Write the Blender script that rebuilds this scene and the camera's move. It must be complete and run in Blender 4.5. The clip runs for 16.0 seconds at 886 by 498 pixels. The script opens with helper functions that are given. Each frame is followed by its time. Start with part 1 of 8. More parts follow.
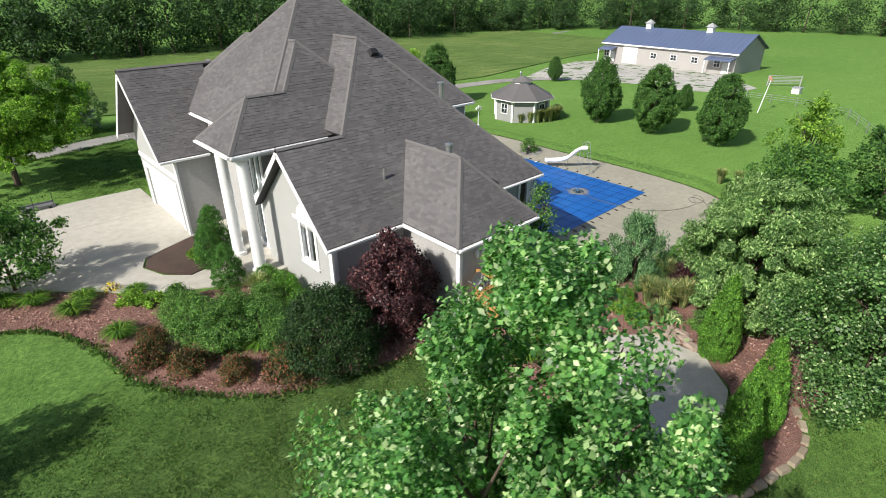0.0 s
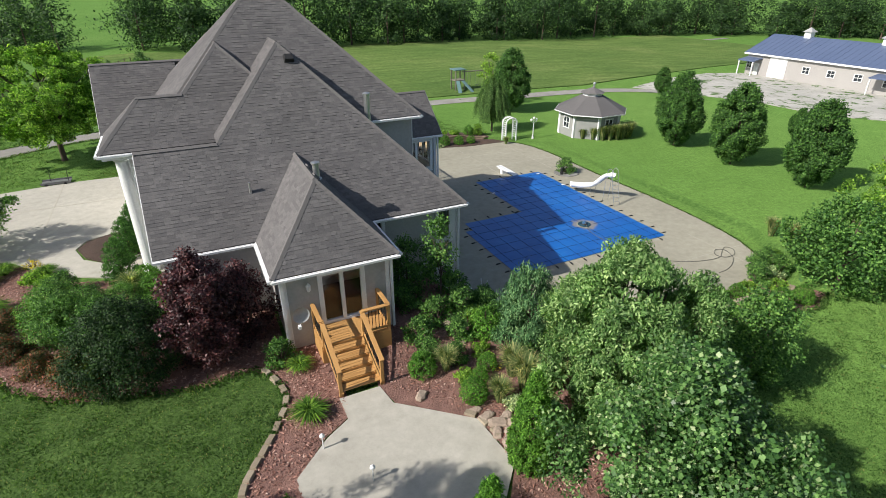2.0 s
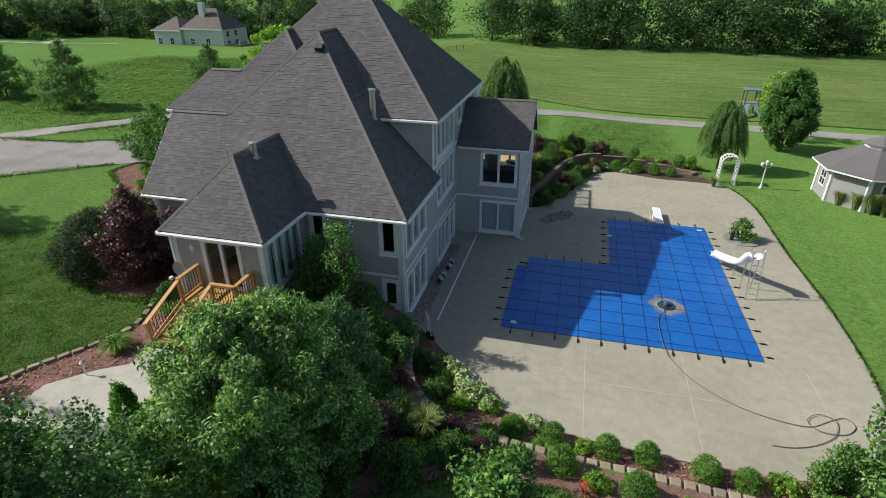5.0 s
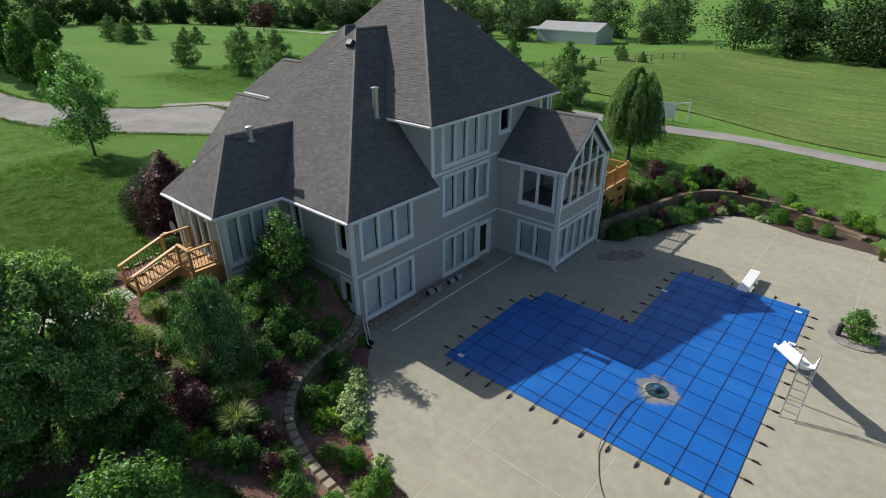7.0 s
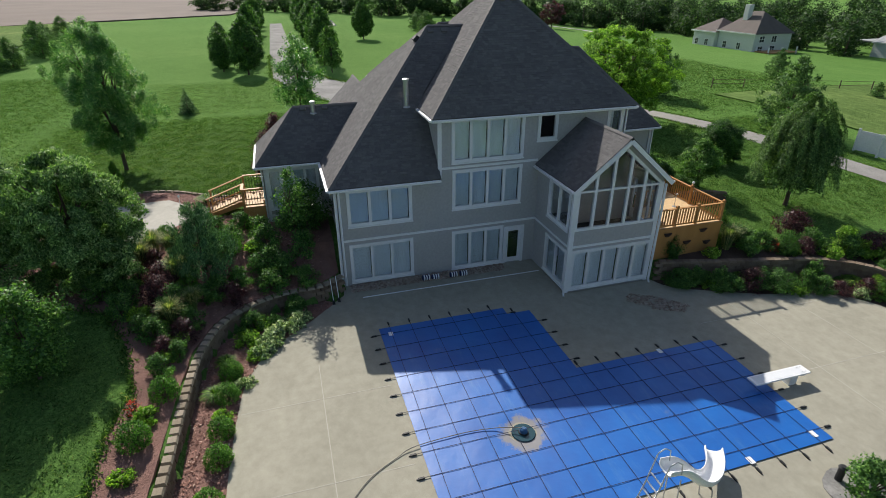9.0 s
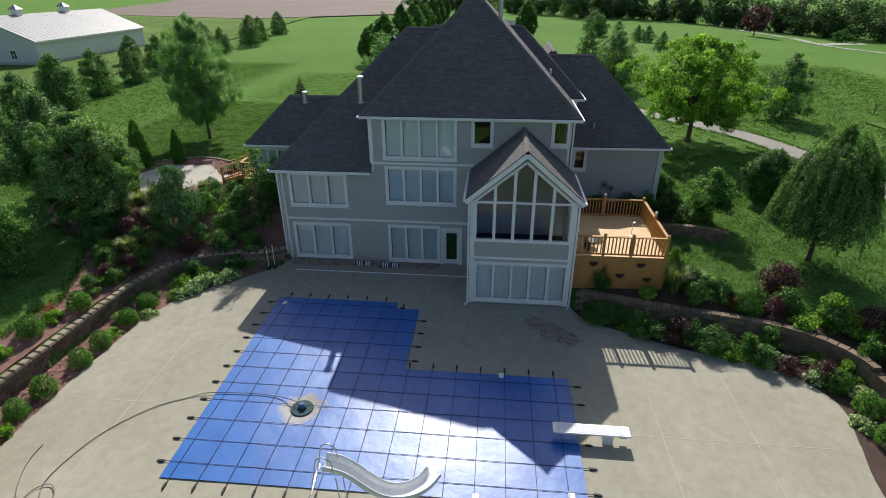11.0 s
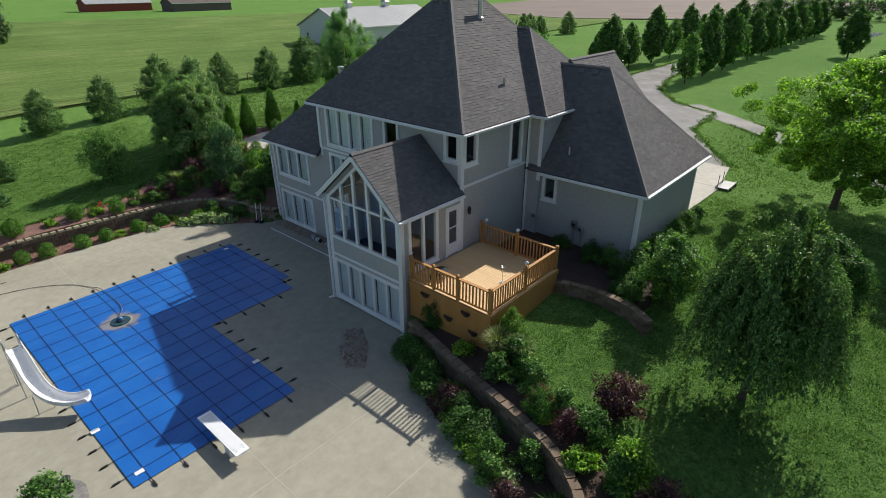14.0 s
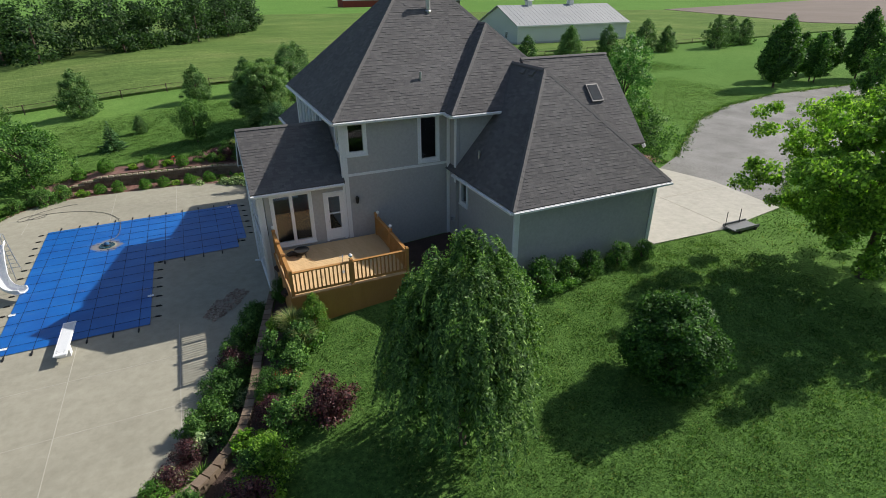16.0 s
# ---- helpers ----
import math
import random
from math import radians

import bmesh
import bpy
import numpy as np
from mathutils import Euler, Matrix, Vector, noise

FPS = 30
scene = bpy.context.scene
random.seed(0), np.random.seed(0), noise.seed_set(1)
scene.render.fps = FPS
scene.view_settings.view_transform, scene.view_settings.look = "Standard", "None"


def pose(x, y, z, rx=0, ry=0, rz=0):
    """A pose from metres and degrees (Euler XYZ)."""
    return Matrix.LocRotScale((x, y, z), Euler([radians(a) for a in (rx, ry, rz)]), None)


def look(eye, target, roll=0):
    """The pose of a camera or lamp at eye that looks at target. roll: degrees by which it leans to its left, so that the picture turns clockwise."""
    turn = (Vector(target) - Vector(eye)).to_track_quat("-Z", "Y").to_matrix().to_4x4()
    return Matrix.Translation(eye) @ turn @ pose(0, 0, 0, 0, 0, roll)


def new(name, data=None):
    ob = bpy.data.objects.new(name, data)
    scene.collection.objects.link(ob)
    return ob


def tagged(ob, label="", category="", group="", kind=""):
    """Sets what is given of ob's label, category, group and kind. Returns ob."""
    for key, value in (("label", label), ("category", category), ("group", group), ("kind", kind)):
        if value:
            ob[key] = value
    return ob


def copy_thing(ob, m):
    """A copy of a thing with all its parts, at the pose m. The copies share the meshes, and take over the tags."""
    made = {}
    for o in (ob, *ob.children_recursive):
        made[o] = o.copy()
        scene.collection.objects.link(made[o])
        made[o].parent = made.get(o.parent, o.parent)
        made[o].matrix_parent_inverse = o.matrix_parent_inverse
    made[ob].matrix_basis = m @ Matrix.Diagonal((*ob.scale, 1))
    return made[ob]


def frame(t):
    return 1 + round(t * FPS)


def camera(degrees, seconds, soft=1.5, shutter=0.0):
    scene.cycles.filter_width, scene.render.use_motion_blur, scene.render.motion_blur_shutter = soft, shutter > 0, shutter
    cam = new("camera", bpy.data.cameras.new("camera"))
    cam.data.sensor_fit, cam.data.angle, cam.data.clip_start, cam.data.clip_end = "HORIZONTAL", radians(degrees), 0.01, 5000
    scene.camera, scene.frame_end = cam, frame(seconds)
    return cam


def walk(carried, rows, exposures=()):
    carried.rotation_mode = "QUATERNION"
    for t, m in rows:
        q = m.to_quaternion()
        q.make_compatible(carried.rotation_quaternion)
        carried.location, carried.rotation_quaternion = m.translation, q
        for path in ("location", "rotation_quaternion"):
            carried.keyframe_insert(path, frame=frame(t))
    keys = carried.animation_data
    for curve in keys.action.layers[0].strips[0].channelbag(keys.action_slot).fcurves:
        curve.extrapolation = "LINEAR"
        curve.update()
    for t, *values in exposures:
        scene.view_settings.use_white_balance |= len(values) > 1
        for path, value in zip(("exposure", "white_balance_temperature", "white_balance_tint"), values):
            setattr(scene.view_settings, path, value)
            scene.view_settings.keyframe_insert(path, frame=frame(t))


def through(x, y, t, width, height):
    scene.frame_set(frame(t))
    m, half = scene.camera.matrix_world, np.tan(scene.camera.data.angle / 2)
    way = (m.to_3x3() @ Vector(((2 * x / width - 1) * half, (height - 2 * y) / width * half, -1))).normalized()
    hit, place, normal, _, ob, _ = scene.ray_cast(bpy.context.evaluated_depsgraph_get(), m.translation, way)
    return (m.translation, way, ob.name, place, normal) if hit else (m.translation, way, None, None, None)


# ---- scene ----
cam = camera(79.4, 16.0, soft=0.42, shutter=0.12)
METRES, EYE, TILT, LEAN, TURN = 104.4, 14.67, 0.0, 0.0, -42.5
ROWS = [
    (0.0, 0.0, 0.0, 0.0, -0.08, -27.12, 0.16),
    (0.5, 0.025, 0.0101, -0.0001, 4.97, -27.19, 0.13),
    (1.0, 0.0496, 0.0214, 0.0, 8.72, -27.16, 0.19),
    (1.5, 0.0761, 0.033, 0.0003, 11.82, -27.1, 0.21),
    (2.0, 0.1035, 0.044, 0.0004, 16.98, -27.09, 0.18),
    (2.5, 0.13, 0.0582, -0.0001, 24.77, -27.08, 0.14),
    (3.0, 0.1545, 0.076, -0.0005, 33.36, -27.06, 0.08),
    (3.5, 0.1753, 0.0955, -0.0009, 39.09, -27.08, 0.06),
    (4.0, 0.1934, 0.1161, -0.0012, 44.74, -27.08, 0.01),
    (6.5, 0.2382, 0.2406, -0.0031, 76.52, -26.93, 0.26),
    (7.0, 0.2418, 0.2705, -0.0036, 83.57, -26.89, 0.27),
    (7.5, 0.2447, 0.3035, -0.0041, 91.42, -26.84, 0.22),
    (8.0, 0.2446, 0.3371, -0.0043, 100.23, -26.79, 0.19),
    (10.5, 0.1803, 0.4836, -0.0017, 133.28, -26.82, 0.2),
    (11.0, 0.1585, 0.5096, -0.0019, 138.05, -26.72, 0.21),
    (11.5, 0.1331, 0.5339, -0.0023, 144.34, -26.69, 0.18),
    (12.0, 0.1044, 0.5516, -0.0025, 151.04, -26.71, 0.18),
    (12.5, 0.0732, 0.5641, -0.0024, 157.04, -26.63, 0.16),
    (13.0, 0.0405, 0.5721, -0.003, 162.88, -26.6, 0.18),
    (13.5, 0.0086, 0.577, -0.0038, 168.3, -26.59, 0.15),
    (14.0, -0.0241, 0.5803, -0.0049, 173.84, -26.48, 0.13),
    (14.5, -0.0596, 0.5815, -0.0055, 179.3, -26.48, 0.12),
    (15.0, -0.0954, 0.5802, -0.0064, 184.47, -26.45, 0.17),
    (15.5, -0.131, 0.5756, -0.0072, 189.92, -26.46, 0.21),
    (16.0, -0.1672, 0.5654, -0.0081, 198.0, -26.45, 0.26),
]
walk(cam, [(t, pose(0, 0, EYE, TILT, LEAN, TURN) @ pose(METRES * x, METRES * y, METRES * z, 90 + pitch, roll, yaw)) for t, x, y, z, yaw, pitch, roll in ROWS],
     [(0.0, 0.38), (2.0, 0.34), (4.0, 0.25), (7.0, 0.25), (11.0, 0.30), (16.0, 0.22)])

# ---------------------------------------------------------------- light
SUN_FROM = Vector((-1.26, -0.09, 1.0)).normalized()
world = bpy.data.worlds.new("world")
scene.world = world
world.use_nodes = True
wn = world.node_tree
sky = wn.nodes.new("ShaderNodeTexSky")
sky.sky_type = 'NISHITA'
sky.sun_disc = False
sky.sun_elevation = math.asin(SUN_FROM.z)
sky.sun_rotation = math.atan2(SUN_FROM.x, SUN_FROM.y)
sky.dust_density = 1.6
sky.ozone_density = 0.5
wn.nodes["Background"].inputs[1].default_value = 0.090
haze = wn.nodes.new("ShaderNodeHueSaturation")
haze.inputs["Saturation"].default_value = 1.0
wn.links.new(sky.outputs[0], haze.inputs["Color"])
wn.links.new(haze.outputs[0], wn.nodes["Background"].inputs[0])
sun_data = bpy.data.lights.new("sun", 'SUN')
sun_data.energy = 4.6
sun_data.angle = radians(0.53)
sun_data.color = (1.0, 0.95, 0.87)
sun = new("sun", sun_data)
sun.matrix_world = look(SUN_FROM * 80, (0, 0, 0))


# ---------------------------------------------------------------- materials
class Nodes:
    def __init__(self, name):
        self.m = bpy.data.materials.new(name)
        self.m.use_nodes = True
        self.t = self.m.node_tree
        self.b = self.t.nodes["Principled BSDF"]

    def add(self, kind, **inputs):
        n = self.t.nodes.new(kind)
        for k, v in inputs.items():
            n.inputs[k].default_value = v
        return n

    def link(self, a, b):
        self.t.links.new(a, b)

    def coords(self, scale=1.0, stretch=(1, 1, 1)):
        tc = self.add("ShaderNodeTexCoord")
        mp = self.add("ShaderNodeMapping")
        mp.inputs["Scale"].default_value = [scale * s for s in stretch]
        self.link(tc.outputs["Object"], mp.inputs["Vector"])
        return mp.outputs[0]

    def noise(self, vec, scale, detail=4.0, rough=0.55):
        n = self.add("ShaderNodeTexNoise", Scale=scale, Detail=detail, Roughness=rough)
        self.link(vec, n.inputs["Vector"])
        return n.outputs["Fac"]

    def ramp(self, fac, stops):
        r = self.add("ShaderNodeValToRGB")
        e = r.color_ramp.elements
        while len(e) < len(stops):
            e.new(0.5)
        for el, (p, c) in zip(e, stops):
            el.position, el.color = p, (*c, 1)
        self.link(fac, r.inputs[0])
        return r.outputs[0]

    def mix(self, fac, a, b, mode='MIX'):
        n = self.add("ShaderNodeMix")
        n.data_type, n.blend_type = 'RGBA', mode
        if isinstance(fac, float):
            n.inputs[0].default_value = fac
        else:
            self.link(fac, n.inputs[0])
        for k, v in ((6, a), (7, b)):
            if isinstance(v, tuple):
                n.inputs[k].default_value = (*v, 1)
            else:
                self.link(v, n.inputs[k])
        return n.outputs[2]

    def bump(self, height, strength, distance=0.02):
        n = self.add("ShaderNodeBump", Strength=strength, Distance=distance)
        self.link(height, n.inputs["Height"])
        self.link(n.outputs[0], self.b.inputs["Normal"])

    def done(self, colour, rough=0.8, metal=0.0, spec=0.4):
        self.link(colour, self.b.inputs["Base Color"])
        self.b.inputs["Roughness"].default_value = rough
        self.b.inputs["Metallic"].default_value = metal
        self.b.inputs["Specular IOR Level"].default_value = spec
        return self.m


def surface(name, dark, light, rough=0.8, coarse=0.6, fine=14.0, bump=0.25, metal=0.0, stretch=(1, 1, 1), spec=0.4, dist=0.01):
    """Two scales of variation between two colours, with fine relief."""
    n = Nodes(name)
    v = n.coords(1.0, stretch)
    big, small = n.noise(v, coarse, 5), n.noise(v, fine, 4, 0.65)
    col = n.ramp(big, [(0.3, dark), (0.7, light)])
    mid = tuple(0.5 * (a + b) for a, b in zip(dark, light))
    grain = n.ramp(small, [(0.3, tuple(c * 0.82 for c in mid)), (0.7, tuple(min(1, c * 1.15) for c in mid))])
    if bump:
        n.bump(small, bump, dist)
    return n.done(n.mix(0.5, col, grain), rough, metal, spec)


def per_piece(name, stops, rough=0.85, fine=30.0, bump=0.3, island=True, dist=0.006, spec=0.3):
    """Pieces that differ one by one, with fine grain."""
    n = Nodes(name)
    v = n.coords()
    if island:
        fac = n.add("ShaderNodeNewGeometry").outputs["Random Per Island"]
    else:
        fac = n.add("ShaderNodeObjectInfo").outputs["Random"]
    small = n.noise(v, fine, 3, 0.7)
    big = n.noise(v, 0.35, 4)
    col = n.ramp(fac, stops)
    shade = n.ramp(small, [(0.25, (0.72, 0.72, 0.72)), (0.75, (1.18, 1.18, 1.18))])
    col = n.mix(1.0, col, shade, 'MULTIPLY')
    col = n.mix(1.0, col, n.ramp(big, [(0.3, (0.86, 0.86, 0.86)), (0.7, (1.1, 1.1, 1.1))]), 'MULTIPLY')
    n.bump(small, bump, dist)
    return n.done(col, rough, 0.0, spec)


def foliage(name, stops, translucent=0.3, rough=0.55, spec=0.22, through=(1.55, 1.85, 0.75)):
    n = Nodes(name)
    isl = n.add("ShaderNodeNewGeometry").outputs["Random Per Island"]
    v = n.coords()
    col = n.ramp(isl, stops)
    # Noise and per-leaf ramp work lit clumps and dark gaps into the colour.
    col = n.mix(1.0, col, n.ramp(n.noise(v, 1.7, 3), [(0.32, (0.66, 0.70, 0.66)), (0.68, (1.42, 1.36, 1.25))]), 'MULTIPLY')
    col = n.mix(1.0, col, n.ramp(isl, [(0.0, (0.68, 0.7, 0.72)), (0.6, (1.05, 1.05, 1.0)), (1.0, (1.6, 1.5, 1.35))]), 'MULTIPLY')
    obj = n.add("ShaderNodeObjectInfo").outputs["Random"]
    col = n.mix(1.0, col, n.ramp(obj, [(0.0, (0.86, 0.9, 0.86)), (1.0, (1.1, 1.06, 1.05))]), 'MULTIPLY')
    n.done(col, rough, 0.0, spec)
    tr = n.add("ShaderNodeBsdfTranslucent")
    n.link(n.mix(1.0, col, through, 'MULTIPLY'), tr.inputs[0])
    mx = n.add("ShaderNodeMixShader", Fac=translucent)
    n.link(n.b.outputs[0], mx.inputs[1])
    n.link(tr.outputs[0], mx.inputs[2])
    n.link(mx.outputs[0], n.t.nodes["Material Output"].inputs[0])
    return n.m


def grass_material():
    n = Nodes("lawn grass")
    v = n.coords()
    broad = n.noise(v, 0.035, 4)
    patch = n.noise(v, 0.45, 5, 0.65)
    blade = n.noise(v, 9.0, 5, 0.75)
    col = n.ramp(broad, [(0.3, (0.082, 0.175, 0.047)), (0.52, (0.108, 0.208, 0.058)), (0.75, (0.142, 0.238, 0.075))])
    col = n.mix(1.0, col, n.ramp(patch, [(0.25, (0.74, 0.78, 0.7)), (0.6, (1.05, 1.05, 1.0)), (0.8, (1.3, 1.2, 1.15))]), 'MULTIPLY')
    clump = n.noise(v, 2.6, 4, 0.7)
    col = n.mix(1.0, col, n.ramp(clump, [(0.3, (0.66, 0.68, 0.68)), (0.7, (1.2, 1.16, 1.12))]), 'MULTIPLY')
    tuft = n.noise(v, 5.5, 4, 0.7)
    col = n.mix(1.0, col, n.ramp(tuft, [(0.34, (0.6, 0.62, 0.62)), (0.66, (1.25, 1.22, 1.15))]), 'MULTIPLY')
    col = n.mix(1.0, col, n.ramp(blade, [(0.25, (0.45, 0.47, 0.47)), (0.55, (1.0, 1.0, 1.0)), (0.8, (1.6, 1.5, 1.45))]), 'MULTIPLY')
    # side lawn tinted duller, shade between its blades put into the colour
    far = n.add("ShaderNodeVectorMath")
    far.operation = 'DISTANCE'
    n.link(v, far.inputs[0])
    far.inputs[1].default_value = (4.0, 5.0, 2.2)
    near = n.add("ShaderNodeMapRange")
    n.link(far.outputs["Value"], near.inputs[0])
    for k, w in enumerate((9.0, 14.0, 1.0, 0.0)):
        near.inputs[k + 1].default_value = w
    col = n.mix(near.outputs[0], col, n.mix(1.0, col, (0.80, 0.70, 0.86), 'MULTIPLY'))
    n.bump(blade, 0.9, 0.06)
    n.b.inputs["Sheen Weight"].default_value = 0.40
    n.b.inputs["Sheen Roughness"].default_value = 0.45
    n.b.inputs["Sheen Tint"].default_value = (0.42, 0.75, 0.16, 1)
    return n.done(col, 0.95, 0.0, 0.03)


def concrete_material(name, a, b):
    n = Nodes(name)
    v = n.coords()
    col = n.ramp(n.noise(v, 0.22, 6, 0.6), [(0.3, a), (0.7, b)])
    col = n.mix(1.0, col, n.ramp(n.noise(v, 2.2, 6, 0.7), [(0.3, (0.84, 0.84, 0.83)), (0.7, (1.08, 1.08, 1.08))]), 'MULTIPLY')
    g = n.noise(v, 45.0, 3, 0.7)
    col = n.mix(1.0, col, n.ramp(g, [(0.3, (0.92, 0.92, 0.92)), (0.7, (1.06, 1.06, 1.06))]), 'MULTIPLY')
    n.bump(g, 0.2, 0.004)
    return n.done(col, 0.85, 0.0, 0.25)


def glass_material():
    n = Nodes("window glass")
    n.b.inputs["Base Color"].default_value = (0.9, 0.95, 0.98, 1)
    n.b.inputs["Roughness"].default_value = 0.02
    n.b.inputs["Transmission Weight"].default_value = 1.0
    n.b.inputs["IOR"].default_value = 1.45
    return n.m


SHINGLE = per_piece("asphalt shingle", [(0.0, (0.108, 0.104, 0.106)), (0.35, (0.122, 0.117, 0.119)), (0.7, (0.135, 0.129, 0.13)), (1.0, (0.152, 0.145, 0.145))], 0.9, 26, 0.6)
SHINGLE_TAB = per_piece("single shingle", [(0.0, (0.108, 0.104, 0.106)), (0.35, (0.122, 0.117, 0.119)), (0.7, (0.135, 0.129, 0.13)), (1.0, (0.152, 0.145, 0.145))], 0.9, 26, 0.6, island=False)
CAP = surface("ridge cap shingle", (0.128, 0.122, 0.121), (0.158, 0.15, 0.148), 0.9, 1.5, 30)
SIDING = surface("grey painted siding", (0.395, 0.39, 0.382), (0.45, 0.443, 0.434), 0.7, 0.35, 8, 0.1)
STUCCO = surface("pale front stucco", (0.36, 0.365, 0.355), (0.42, 0.425, 0.415), 0.85, 0.5, 25, 0.2)
WHITE = surface("white trim paint", (0.74, 0.75, 0.76), (0.82, 0.82, 0.82), 0.45, 0.8, 18, 0.05)
GLASS = glass_material()
CURTAIN = surface("pale window blind", (0.56, 0.62, 0.64), (0.68, 0.73, 0.75), 0.7, 0.9, 6, 0.1, stretch=(1, 1, 0.15))
WHITEBLIND = surface("white window blind", (0.74, 0.78, 0.80), (0.86, 0.88, 0.88), 0.6, 0.9, 6, 0.1, stretch=(1, 1, 0.15))
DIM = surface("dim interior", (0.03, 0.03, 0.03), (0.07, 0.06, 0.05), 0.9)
GRASS = grass_material()
PATIO = concrete_material("pool deck concrete", (0.310, 0.294, 0.234), (0.382, 0.362, 0.290))
CONCRETE = concrete_material("pale walk concrete", (0.41, 0.39, 0.34), (0.49, 0.468, 0.415))
JOINT = surface("joint", (0.38, 0.355, 0.30), (0.46, 0.435, 0.37), 0.9)
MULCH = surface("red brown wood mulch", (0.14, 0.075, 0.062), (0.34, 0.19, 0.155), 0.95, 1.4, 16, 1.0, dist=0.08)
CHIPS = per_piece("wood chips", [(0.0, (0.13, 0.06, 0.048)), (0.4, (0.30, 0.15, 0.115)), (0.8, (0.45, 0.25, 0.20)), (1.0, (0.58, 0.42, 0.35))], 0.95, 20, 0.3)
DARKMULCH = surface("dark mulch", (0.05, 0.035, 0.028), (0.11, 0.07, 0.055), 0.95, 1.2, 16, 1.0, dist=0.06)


def gravel_material(name, a, b, weeds):
    """Crushed stone with wheel-worn patches and tufts of weed."""
    n = Nodes(name)
    v = n.coords()
    stones = n.noise(v, 9.0, 5, 0.75)
    col = n.ramp(n.noise(v, 0.3, 5, 0.65), [(0.3, a), (0.7, b)])
    col = n.mix(1.0, col, n.ramp(stones, [(0.3, (0.72, 0.72, 0.72)), (0.7, (1.2, 1.2, 1.2))]), 'MULTIPLY')
    green = n.ramp(n.noise(v, 0.55, 8, 0.72), [(weeds, (0, 0, 0)), (weeds + 0.05, (1, 1, 1))])
    col = n.mix(green, col, (0.075, 0.15, 0.03))
    n.bump(stones, 0.6, 0.04)
    return n.done(col, 0.95, 0.0, 0.1)


GRAVEL = gravel_material("grey gravel", (0.20, 0.195, 0.185), (0.32, 0.312, 0.30), 0.66)
LANESTONE = gravel_material("trodden lane gravel", (0.25, 0.24, 0.22), (0.37, 0.355, 0.33), 0.62)
YARDSTONE = gravel_material("bright crushed stone", (0.40, 0.385, 0.35), (0.56, 0.54, 0.50), 0.54)
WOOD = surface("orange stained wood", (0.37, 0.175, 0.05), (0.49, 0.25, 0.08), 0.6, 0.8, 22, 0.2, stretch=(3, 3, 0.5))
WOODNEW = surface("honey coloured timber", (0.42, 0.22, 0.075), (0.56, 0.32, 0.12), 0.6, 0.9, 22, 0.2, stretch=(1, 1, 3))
# Paler than WOOD: bleached boards, with sunlight also lightened into the colour.
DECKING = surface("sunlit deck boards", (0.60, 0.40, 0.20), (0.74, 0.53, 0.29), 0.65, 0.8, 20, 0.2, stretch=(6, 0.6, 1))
BLOCK = per_piece("tan wall block", [(0.0, (0.15, 0.105, 0.075)), (0.5, (0.20, 0.15, 0.105)), (1.0, (0.26, 0.195, 0.145))], 0.95, 25, 0.6, island=False)
CAPSTONE = per_piece("pale cap block", [(0.0, (0.25, 0.205, 0.15)), (0.5, (0.31, 0.26, 0.19)), (1.0, (0.37, 0.315, 0.24))], 0.95, 25, 0.6, island=False)
STONE = per_piece("field stone", [(0.0, (0.22, 0.16, 0.125)), (0.5, (0.34, 0.265, 0.21)), (1.0, (0.44, 0.38, 0.32))], 0.95, 12, 0.8)
METAL = surface("galvanised metal", (0.45, 0.46, 0.47), (0.6, 0.61, 0.62), 0.4, 2.0, 20, 0.05, metal=0.85)
BLACK = surface("black rubber", (0.012, 0.012, 0.013), (0.03, 0.03, 0.032), 0.6, 2, 30, 0.1)
STRAP = surface("dark strap", (0.012, 0.016, 0.05), (0.02, 0.03, 0.075), 0.7, 2, 30, 0.1)
PLASTIC = surface("white moulded plastic", (0.78, 0.79, 0.80), (0.86, 0.86, 0.86), 0.35, 1, 10, 0.03)
BARK = surface("bark", (0.07, 0.05, 0.038), (0.14, 0.105, 0.08), 0.95, 3, 18, 0.8, stretch=(1, 1, 0.3), dist=0.02)
BLUEROOF = surface("blue metal roof", (0.085, 0.115, 0.20), (0.11, 0.145, 0.24), 0.4, 0.2, 5, 0.05)
TANWALL = surface("tan metal wall", (0.34, 0.325, 0.315), (0.40, 0.385, 0.375), 0.6, 0.3, 6, 0.1)
BARNWHITE = surface("white metal wall", (0.55, 0.58, 0.58), (0.65, 0.67, 0.66), 0.55, 0.3, 6, 0.1)
PALEROOF = surface("pale metal roof", (0.32, 0.33, 0.335), (0.40, 0.405, 0.405), 0.5, 0.3, 6, 0.05)
RED = surface("red barn paint", (0.22, 0.04, 0.03), (0.30, 0.06, 0.045), 0.8)
BROWNROOF = surface("brown shingle roof", (0.105, 0.088, 0.08), (0.15, 0.125, 0.112), 0.9, 0.6, 12)


